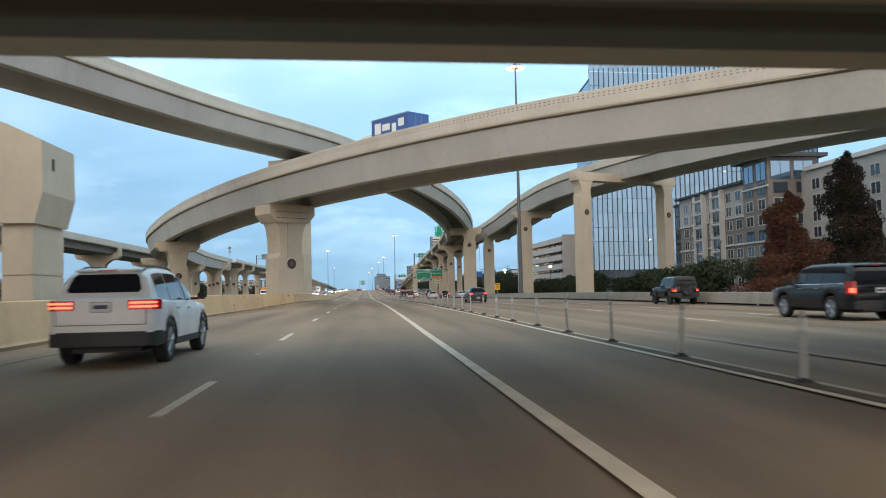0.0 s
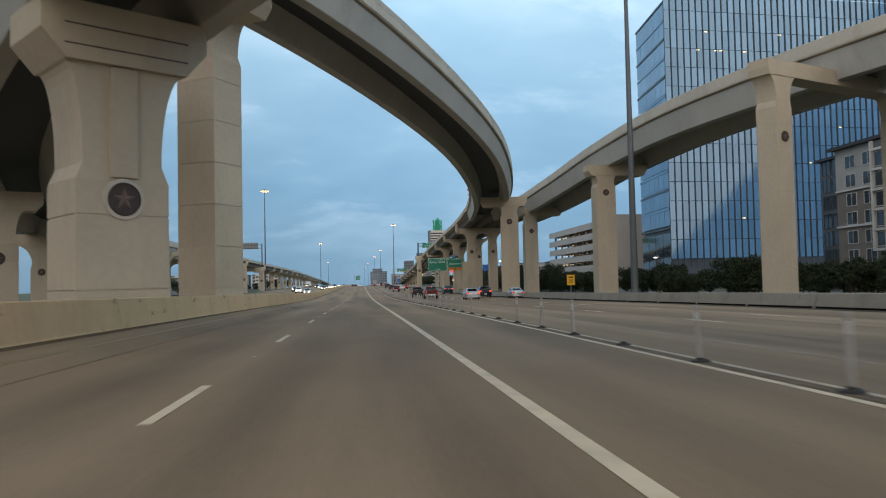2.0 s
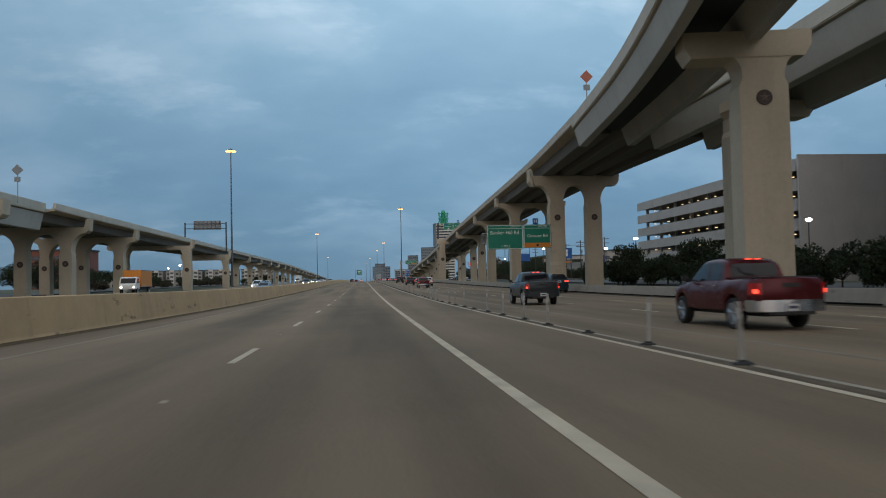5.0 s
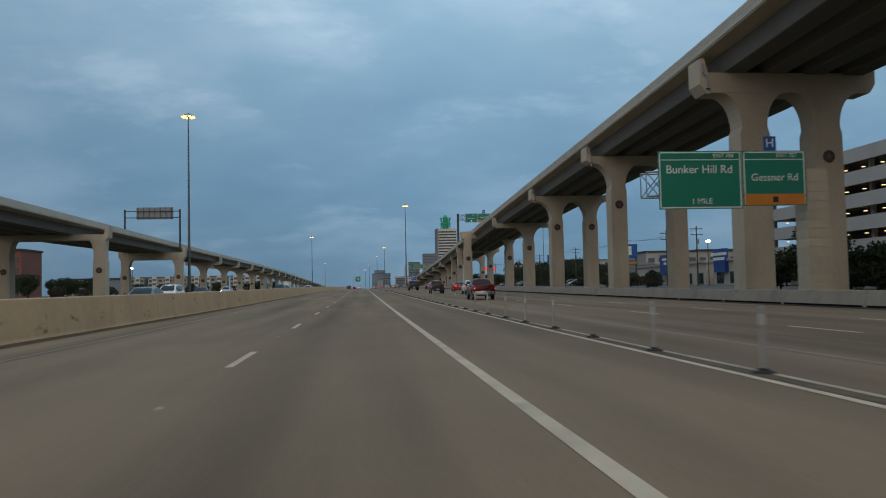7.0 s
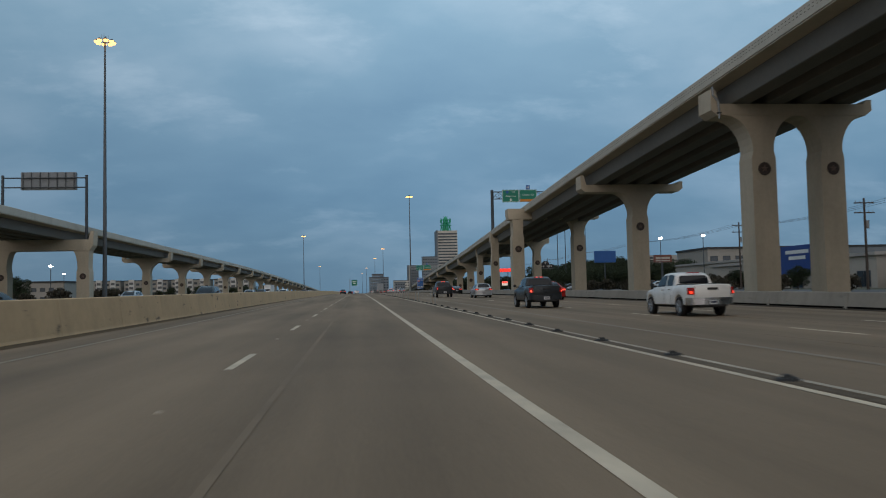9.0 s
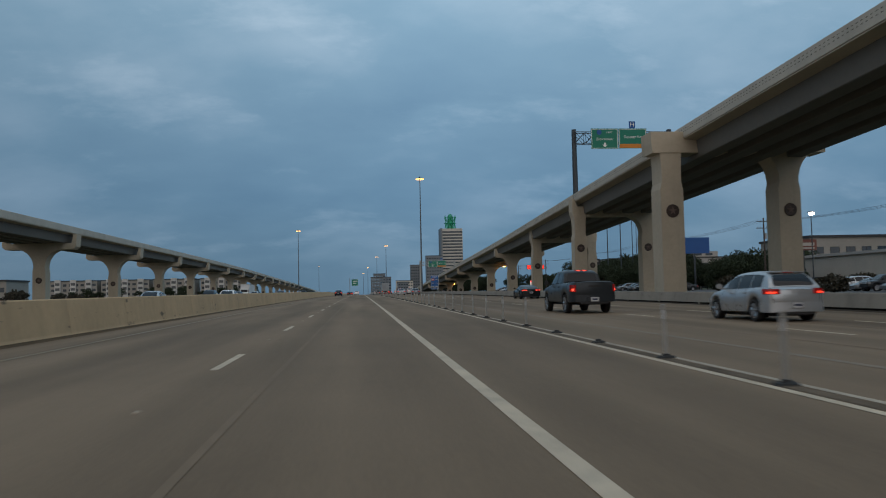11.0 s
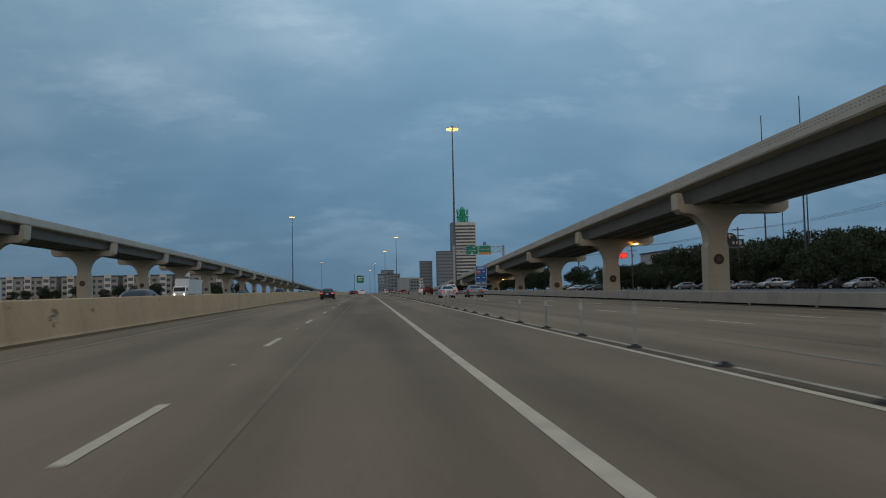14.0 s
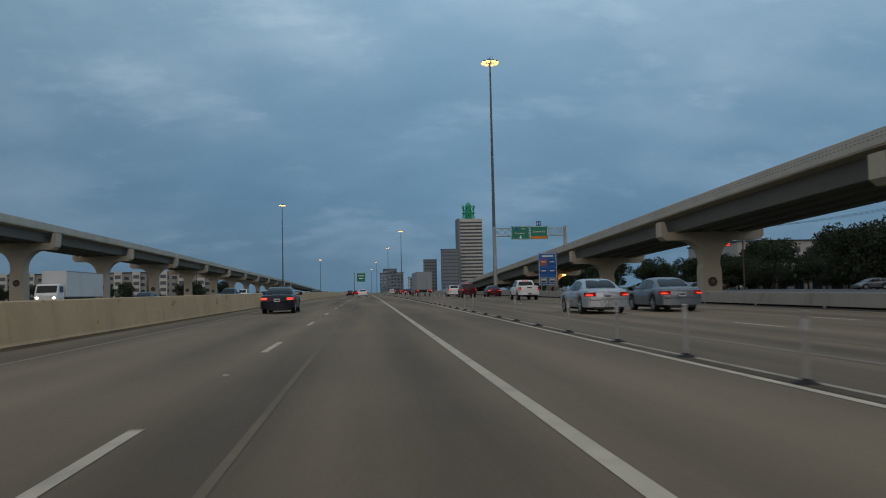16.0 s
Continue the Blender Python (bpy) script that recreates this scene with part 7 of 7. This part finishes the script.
        box(bm, s * (W * 0.86), s * (W + 0.04), ym - 0.01, ym + 0.05, zm + 0.02, zm + 0.07, 0.008)
        part("mirror", bm, TRIM if kind in ("suv", "jeep", "large_suv", "pickup") else colour, car)
        # door seams and handles
        doors = [a for a, _ in k["side"][-2:]] + [k["side"][-1][1] + 0.12]
        for yd in () if far else doors:
            if abs(yd - ra) < r + 0.10 or abs(yd - fa) < r + 0.10:
                yd = ra + r + 0.16 if yd < L / 2 else fa - r - 0.14
            w, zt = half(yd), at(top, yd)
            h = zt - sill
            pr = [(0.97 * w, sill + 0.03), (w, sill + 0.30 * h), (0.995 * w, sill + 0.62 * h), (0.965 * w, sill + 0.86 * h), (0.91 * w, zt - 0.015)]
            bm = bmesh.new()
            a = [bm.verts.new((s * (px + 0.003), yd - 0.006, pz)) for px, pz in pr]
            b = [bm.verts.new((s * (px + 0.003), yd + 0.006, pz)) for px, pz in pr]
            for i in range(4):
                bm.faces.new((a[i], b[i], b[i + 1], a[i + 1]))
            part("door_seam", bm, BLACK, car)
        for y0, y1 in () if far else k["side"][-2:]:
            yd = max(y0 + 0.08, ra + r * 0.4)
            zt = at(top, yd)
            xx = 0.965 * W
            bm = bmesh.new()
            box(bm, s * (xx - 0.01), s * (xx + 0.035), yd, yd + 0.20, zt - 0.15, zt - 0.115, 0.010)
            part("door_handle", bm, CHROME if chrome else colour, car)
    # tailgate: seam, plate recess, plate
    zt = at(top, 0)
    g = k["gate"]
    bm = bmesh.new()
    for bx in ((-0.80 * W, 0.80 * W, g, g + 0.012), (-0.80 * W, -0.788 * W, g, zt - 0.05), (0.788 * W, 0.80 * W, g, zt - 0.05)):
        box(bm, bx[0], bx[1], -0.046, -0.02, bx[2], bx[3])
    part("tailgate_seam", bm, BLACK, car)
    pz = k["plate"]
    back = -0.043 if pz > sill + 0.30 else -0.083
    if not far:
        bm = bmesh.new()
        box(bm, -0.175, 0.175, back - 0.010, back + 0.01, pz - 0.09, pz + 0.09, 0.004)
        part("plate_frame", bm, STEEL, car)
        bm = bmesh.new()
        box(bm, -0.152, 0.152, back - 0.018, back - 0.004, pz - 0.076, pz + 0.076)
        pl = part("plate", bm, PLATE, car)
        bm = bmesh.new()
        box(bm, -0.115, 0.115, back - 0.022, back - 0.012, pz - 0.030, pz + 0.034)
        part("plain_bar", bm, PLATE_INK, pl)
    if kind in ("suv", "hatch", "large_suv"):
        zs = k["rear"][1] + 0.045
        yy = at([(b, a) for a, b in cab[:split + 1]], zs)
        bm = bmesh.new()
        box(bm, -cabin_half(zs, yy) + 0.10, cabin_half(zs, yy) - 0.10, yy - 0.10, yy + 0.14, zs + 0.01, zs + 0.05, 0.015)
        part("roof_spoiler", bm, colour, car)
        bm = bmesh.new()
        box(bm, -0.16, 0.16, yy - 0.108, yy - 0.09, zs + 0.018, zs + 0.038)
        part("brake_lamp", bm, LENS, car)
    if rails:
        for s in (-1, 1):
            bm = bmesh.new()
            pts = [(s * (cabin_half(at(cab, q), q) - 0.10), q, at(cab, q) + 0.032) for q in [0.55 + (k["side"][-1][1] - 0.9) * i / 8 for i in range(9)]]
            pts[0] = (pts[0][0], pts[0][1] - 0.06, pts[0][2] - 0.045)
            pts[-1] = (pts[-1][0], pts[-1][1] + 0.06, pts[-1][2] - 0.055)
            for a, b in zip(pts, pts[1:]):
                tube(bm, a, b, 0.017, n=6)
            part("roof_rail", bm, TRIM if not chrome else CHROME, car)
    if kind == "large_suv":
        for s in (-1, 1):
            bm = bmesh.new()
            run = [k["side"][0][0] + (k["side"][-1][1] - k["side"][0][0]) * i / 10 for i in range(11)]
            cable(bm, [(s * (cabin_half(at(top, q) + 0.01, q) + 0.012), q, at(top, q) + 0.012) for q in run], 0.014, 5)
            part("window_trim", bm, CHROME, car, "chrome window strip")
    if kind == "pickup":
        bm = bmesh.new()
        box(bm, -0.80 * W, 0.80 * W, 0.06, 1.72, 1.262, 1.292, 0.01)
        part("bed_liner", bm, TRIM, car)
        bm = bmesh.new()
        box(bm, -0.22, 0.22, -0.062, -0.03, 1.04, 1.13, 0.01)
        part("tailgate_handle", bm, TRIM, car)
        bm = bmesh.new()
        box(bm, -0.28, 0.28, 1.80, 1.86, 1.735, 1.77, 0.008)
        lamp = part("cab_brake_lamp", bm, LENS, car)
        if hot:
            for s in (-1, 1):
                bm = bmesh.new()
                box(bm, s * 0.05, s * 0.20, 1.785, 1.81, 1.738, 1.768)
                part("lit_bulb", bm, TAIL_HOT, lamp)
    if kind == "jeep":
        w = add_wheel(car, 0, -0.19, r, 1, DARK_ALLOY, "spare_wheel")
        w.location = (0, -0.19, 1.02)
        w.rotation_euler = (0, 0, -math.pi / 2)
        bm = bmesh.new()
        tube(bm, (0, 0, 1.02), (0, -0.2, 1.02), 0.09, 0.09, 10)
        part("spare_carrier", bm, TRIM, car)
        for s in (-1, 1):
            for a in (ra, fa):
                bm = bmesh.new()
                for q in range(8):
                    t0, t1 = math.pi * (0.1 + 0.8 * q / 8), math.pi * (0.1 + 0.8 * (q + 1) / 8)
                    p = [(a + (r + o) * math.cos(t), r + (r + o) * math.sin(t)) for t in (t0, t1) for o in (0.08, 0.13)]
                    vs = [[bm.verts.new((s * xx, yy, zz)) for yy, zz in p] for xx in (W - 0.05, W + 0.12)]
                    for f in ((0, 1, 3, 2),):
                        bm.faces.new([vs[0][i] for i in f]); bm.faces.new([vs[1][i] for i in f[::-1]])
                    bm.faces.new((vs[0][1], vs[0][3], vs[1][3], vs[1][1])); bm.faces.new((vs[0][0], vs[0][2], vs[1][2], vs[1][0]))
                part("fender_flare", bm, TRIM, car)
    return car


WHITE_CAR = paint("white", (0.74, 0.74, 0.73), 0.25, 0.0)
BLACK_CAR = paint("black", (0.008, 0.010, 0.011), 0.22, 0.0)
BLUE_BLACK = paint("blue_black", (0.012, 0.016, 0.026), 0.25, 0.1)
GREY_CAR = paint("dark_grey", (0.030, 0.035, 0.040), 0.3, 0.2)
SILVER = paint("silver", (0.46, 0.48, 0.50), 0.3, 0.6)
STEEL_GREY = paint("steel_grey", (0.20, 0.22, 0.24), 0.3, 0.6)
MAROON = paint("maroon", (0.088, 0.013, 0.016), 0.25, 0.3)
TEAL = paint("teal", (0.022, 0.045, 0.055), 0.25, 0.3)
RED_CAR = paint("red", (0.38, 0.02, 0.018), 0.25, 0.2)

vehicle("suv", "suv", -4.42, 14.15, WHITE_CAR, "white mid-size suv with dark lower bumper, tail lamps lit", "suv", cladding=True, rails=True, hot=True)
vehicle("large_suv", "large_suv", 14.45, 22.0, BLACK_CAR, "glossy black full-size suv with chrome window trim", "suv", chrome=True, hot=True, scale=0.88)
vehicle("hatchback", "hatch", 9.4, 67.9, GREY_CAR, "dark grey compact hatchback with brake lamps lit", "car", hot=True, scale=0.88)
vehicle("off_road_car", "jeep", 17.7, 43.6, BLACK_CAR, "black boxy off-roader with a spare wheel behind", "off-road car", rim=DARK_ALLOY, scale=0.84)
vehicle("sedan", "sedan", 12.5, 151.4, SILVER, "silver four-door sedan with red lamps lit", "car", "freeway cars", hot=True, scale=0.9)
vehicle("sedan", "sedan", 18.6, 156.2, SILVER, "silver four-door sedan with red lamps lit", "car", "freeway cars", scale=0.86)
vehicle("pickup_truck", "pickup", 9.2, 167.5, MAROON, "maroon pickup truck with its roof brake lamp lit", "pickup truck", chrome=True, hot=True, scale=0.92)
vehicle("pickup_truck", "pickup", 8.9, 190.5, GREY_CAR, "dark grey pickup truck with its roof brake lamp lit", "pickup truck", hot=True, scale=0.95)
vehicle("hatchback", "hatch", 16.4, 167.6, BLUE_BLACK, "small blue-black hatchback with tail lamps lit", "car", hot=True)
vehicle("suv", "suv", 17.1, 220.3, TEAL, "dark teal compact suv with tail lamps lit", "suv", hot=True)
vehicle("sedan", "sedan", 12.7, 209.9, WHITE_CAR, "white four-door sedan beside the lane posts", "car", "freeway cars")
vehicle("pickup_truck", "pickup", 9.4, 311.0, GREY_CAR, "dark grey pickup truck with its roof brake lamp lit", "pickup truck", hot=True, scale=0.92)
vehicle("sedan", "sedan", 14.5, 330.0, RED_CAR, "red four-door sedan with brake lamps lit", "car", "freeway cars", hot=True)
vehicle("pickup_truck", "pickup", 8.95, 269.5, MAROON, "maroon extended-cab pickup truck with chrome rear bumper", "pickup truck", chrome=True, scale=0.9)
vehicle("pickup_truck", "pickup", 11.9, 297.0, WHITE_CAR, "white crew-cab pickup truck with steel rear bumper", "pickup truck", chrome=True, scale=0.87)
vehicle("pickup_truck", "pickup", 9.75, 362.9, GREY_CAR, "dark grey full-size pickup truck with roof brake lamps lit", "pickup truck", scale=1.04, hot=True)
vehicle("hatchback", "hatch", 12.6, 352.0, SILVER, "silver compact hatchback with tail lamps lit", "car")
vehicle("coupe", "coupe", 16.5, 406.5, BLACK_CAR, "low black sports coupe with wide red tail lamps", "car", rim=DARK_ALLOY, hot=True)
vehicle("sedan", "sedan", 9.6, 513.8, SILVER, "silver four-door sedan with red lamps lit", "car", "freeway cars")
vehicle("sedan", "sedan", -4.9, 526.0, BLUE_BLACK, "blue-black four-door sedan with tail lamps lit", "car", "freeway cars", hot=True)
vehicle("sedan", "sedan", 12.9, 514.3, STEEL_GREY, "steel-grey four-door sedan with tail lamps lit", "car", "freeway cars")
vehicle("pickup_truck", "pickup", 14.1, 552.0, WHITE_CAR, "white pickup truck in slow freeway traffic", "pickup truck", hot=True)
for x, y, kind, colour, label in ((12.6, 582, "pickup", MAROON, "maroon pickup truck far down the freeway"), (-0.9, 700, "suv", RED_CAR, "red suv far down the freeway"), (-4.4, 690, "sedan", BLACK_CAR, "black sedan far down the freeway"),
                                  (9.0, 720, "suv", GREY_CAR, "grey suv far down the freeway"), (12.6, 690, "sedan", RED_CAR, "red sedan far down the freeway"), (16.3, 760, "suv", BLACK_CAR, "black suv far down the freeway"),
                                  (16.2, 640, "sedan", SILVER, "silver sedan far down the freeway"), (12.7, 600, "suv", WHITE_CAR, "white suv far down the freeway"), (9.1, 660, "sedan", BLACK_CAR, "black sedan far down the freeway"), (16.3, 585, "sedan", MAROON, "maroon sedan far down the freeway"),
                                  (9.0, 780, "pickup", WHITE_CAR, "white pickup truck far down the freeway"), (12.6, 760, "suv", RED_CAR, "red suv far down the freeway"), (-0.9, 640, "sedan", WHITE_CAR, "white sedan far down the freeway"), (-0.9, 830, "sedan", SILVER, "silver sedan far down the freeway"), (-4.4, 800, "suv", RED_CAR, "red suv far down the freeway"), (12.6, 850, "sedan", STEEL_GREY, "steel-grey sedan far down the freeway")):
    vehicle("pickup_truck" if kind == "pickup" else kind, kind, x, y, colour, label, "pickup truck" if kind == "pickup" else "car", hot=True, far=True)
# oncoming side
ONCOMING = ((-13.2, 262, "sedan", STEEL_GREY), (-17.0, 285, "suv", WHITE_CAR), (-20.6, 318, "sedan", BLACK_CAR), (-13.0, 342, "suv", GREY_CAR), (-24.2, 360, "hatch", SILVER), (-17.0, 400, "sedan", SILVER),
            (-20.6, 446, "suv", BLACK_CAR), (-13.2, 470, "sedan", MAROON), (-13.2, 590, "sedan", SILVER), (-20.6, 620, "pickup", WHITE_CAR), (-13.2, 690, "suv", BLACK_CAR),
            (-17.0, 720, "sedan", SILVER), (-13.2, 800, "sedan", GREY_CAR), (-20.6, 860, "suv", WHITE_CAR), (-17.0, 960, "sedan", BLACK_CAR), (-13.2, 980, "suv", SILVER),
            (-13.2, 415, "sedan", WHITE_CAR), (-17.0, 446, "sedan", GREY_CAR), (-20.6, 495, "sedan", SILVER), (-17.0, 585, "pickup", BLACK_CAR), (-20.6, 560, "sedan", GREY_CAR),
            (-13.2, 640, "sedan", STEEL_GREY), (-17.0, 660, "suv", SILVER), (-20.6, 700, "sedan", WHITE_CAR), (-13.2, 745, "sedan", MAROON), (-17.0, 790, "suv", GREY_CAR), (-13.2, 870, "sedan", WHITE_CAR), (-17.0, 880, "sedan", SILVER))
TINT = {"white_car_paint": "white", "black_car_paint": "black", "dark_grey_car_paint": "dark grey", "silver_car_paint": "silver", "steel_grey_car_paint": "steel-grey", "maroon_car_paint": "maroon", "blue_black_car_paint": "blue-black", "red_car_paint": "red"}
WORD = {"sedan": "sedan", "suv": "suv", "hatch": "hatchback", "pickup": "pickup truck"}
for x, y, kind, colour in ONCOMING:
    vehicle(WORD[kind].replace(" ", "_"), kind, x, y, colour, TINT[colour.name] + " oncoming " + WORD[kind] + " with headlamps lit", "pickup truck" if kind == "pickup" else "car", "oncoming traffic", turned=True, head=True, lit=False, far=True)
# cars standing in the roadside lots
rnd = random.Random(31)
SHADES = (SILVER, BLACK_CAR, STEEL_GREY, GREY_CAR, GREY_CAR, BLACK_CAR, WHITE_CAR, STEEL_GREY)
for i, (x, y) in enumerate([(58 + rnd.uniform(-0.4, 0.4), 404 + 3.1 * q) for q in range(7)] + [(60 + rnd.uniform(-0.4, 0.4), 470 + 3.2 * q) for q in range(10)] + [(67.5 + rnd.uniform(-0.5, 0.5), 520 + rnd.uniform(-1.5, 1.5) + 8.6 * q) for q in range(8)] + [(56 + rnd.uniform(-0.4, 0.4), 606 + 3.4 * q) for q in range(9)] + [(64 + rnd.uniform(-0.4, 0.4), 640 + 3.3 * q) for q in range(8)]):
    kind = ("sedan", "suv", "sedan", "hatch", "pickup")[rnd.randrange(5)]
    colour = SHADES[rnd.randrange(8)]
    vehicle(WORD[kind].replace(" ", "_"), kind, x, y, colour, TINT[colour.name] + " " + WORD[kind] + " parked in the roadside lot", "pickup truck" if kind == "pickup" else "car", "parked cars", lit=False, far=True, z=rz(y) - 0.10, heading=90)


def box_truck(x, y, long, high, colour, label, turned=False, m=None, cab_colour=None, head=False, ribs=True, name="box_truck", marks=False):
    """A box body on a chassis with a cab ahead of it."""
    m = m if m is not None else pose(x, y, rz(y), 0, 0, 180 if turned else 0)
    t = thing(name, m, label, "truck")
    w = 1.27
    bm = bmesh.new()
    box(bm, -w, w, 0, long, 1.1, high, 0.03)
    cargo = part("cargo_box", bm, colour, t)
    if ribs:
        rb = bmesh.new()
        box(rb, -w + 0.1, w - 0.1, -0.02, 0, 1.15, high - 0.1)
        door = part("rear_door", rb, colour, t)
        for s in (-0.35, 0.35):
            rb = bmesh.new()
            tube(rb, (s, -0.035, 1.2), (s, -0.035, high - 0.15), 0.015, n=6)
            part("lock_rod", rb, STEEL, door)
        for s in (-1, 1):
            for zc in (1.12, high - 0.06):
                rb = bmesh.new()
                box(rb, s * w, s * (w + 0.015), 0.02, long - 0.02, zc - 0.05, zc + 0.05)
                part("side_rail", rb, STEEL, t)
    if marks:
        for s in (-1, 1):
            for y0, y1, z0, z1 in ((0.5, 1.3, 2.6, 3.3), (1.6, 2.2, 2.2, 3.0), (2.5, 3.6, 2.5, 3.1), (3.8, 4.7, 2.3, 3.3)):
                rb = bmesh.new()
                box(rb, s * w, s * (w + 0.006), y0, y1, z0, z1)
                part("plain_mark", rb, SIGN_WHITE, cargo)
    bm = bmesh.new()
    box(bm, -0.45, 0.45, 0.3, long + 2.0, 0.75, 1.08)
    part("chassis", bm, TRIM, t)
    bm = bmesh.new()
    prof = [(long + 0.25, 0.75), (long + 2.3, 0.75), (long + 2.3, 1.35), (long + 2.1, 1.55), (long + 1.75, 2.35), (long + 1.5, 2.5), (long + 0.25, 2.5)]
    a = [bm.verts.new((-1.15, p, q)) for p, q in prof]; b = [bm.verts.new((1.15, p, q)) for p, q in prof]
    bm.faces.new(a); bm.faces.new(b[::-1])
    for i in range(len(prof)):
        bm.faces.new((a[i], b[i], b[(i + 1) % len(prof)], a[(i + 1) % len(prof)]))
    bmesh.ops.bevel(bm, geom=bm.edges[:], offset=0.05, segments=2, affect="EDGES")
    part("cab", bm, cab_colour or colour, t)
    bm = bmesh.new()
    vs = [bm.verts.new(p) for p in ((-1.0, long + 2.12, 1.6), (1.0, long + 2.12, 1.6), (1.0, long + 1.80, 2.32), (-1.0, long + 1.80, 2.32))]
    bm.faces.new(vs)
    part("windscreen", bm, GLASS_CAR, t)
    for s in (-1, 1):
        bm = bmesh.new()
        box(bm, s * 1.15, s * 1.162, long + 0.6, long + 1.65, 1.6, 2.25)
        part("side_window", bm, GLASS_CAR, t)
        bm = bmesh.new()
        box(bm, s * 0.9, s * 1.15, -0.03, 0.0, 0.9, 1.02)
        part("tail_light", bm, TAIL if not turned else LENS, t)
        bm = bmesh.new()
        tube(bm, (s * 0.85, long + 2.25, 1.05), (s * 0.85, long + 2.33, 1.05), 0.12, 0.1, 12)
        part("headlight", bm, HEAD if head else CLEAR, t)
        for yy in (1.0, 2.1, long + 1.4) if long > 8 else (1.3, long + 1.4):
            add_wheel(t, s * 1.08, yy, 0.48, s, ALLOY)
    bm = bmesh.new()
    box(bm, -1.15, 1.15, -0.02, 0.1, 0.5, 0.62)
    part("rear_bar", bm, STEEL, t)
    return t


ORANGE_BOX = mat("orange_truck_box", (0.62, 0.22, 0.03), 0.45, vary=0.08, scale=0.6)
GREY_BOX = mat("grey_truck_box", (0.27, 0.30, 0.325), 0.5, vary=0.12, scale=0.5, stain=0.3, stain_colour=(0.15, 0.14, 0.13))
WHITE_BOX = mat("white_truck_box", (0.62, 0.63, 0.63), 0.5, vary=0.07, scale=0.5, stain=0.2, stain_colour=(0.3, 0.28, 0.25))
BLUE_BOX = mat("blue_truck_box", (0.045, 0.10, 0.30), 0.45, vary=0.1, scale=0.6)
box_truck(-33.0, 276.0, 6.0, 3.5, ORANGE_BOX, "orange box truck coming up the far lanes", True, cab_colour=WHITE_CAR, head=True)
box_truck(-33.0, 582.0, 12.0, 3.9, WHITE_BOX, "long white trailer truck on the far lanes", True, cab_colour=WHITE_CAR, head=True)
box_truck(9.2, 612.0, 13.0, 4.0, GREY_BOX, "long grey trailer truck ahead in slow traffic", cab_colour=WHITE_CAR)
# a truck up on the near flyover ramp, its top showing over the parapet
way = math.degrees(math.atan2(-(-16.7), 22.1))
box_truck(0, 0, 5.2, 3.75, BLUE_BOX, "blue box truck driving along the flyover ramp", m=pose(4.9, 70.8, 13.2, 0, 0, way), marks=True, cab_colour=WHITE_CAR)
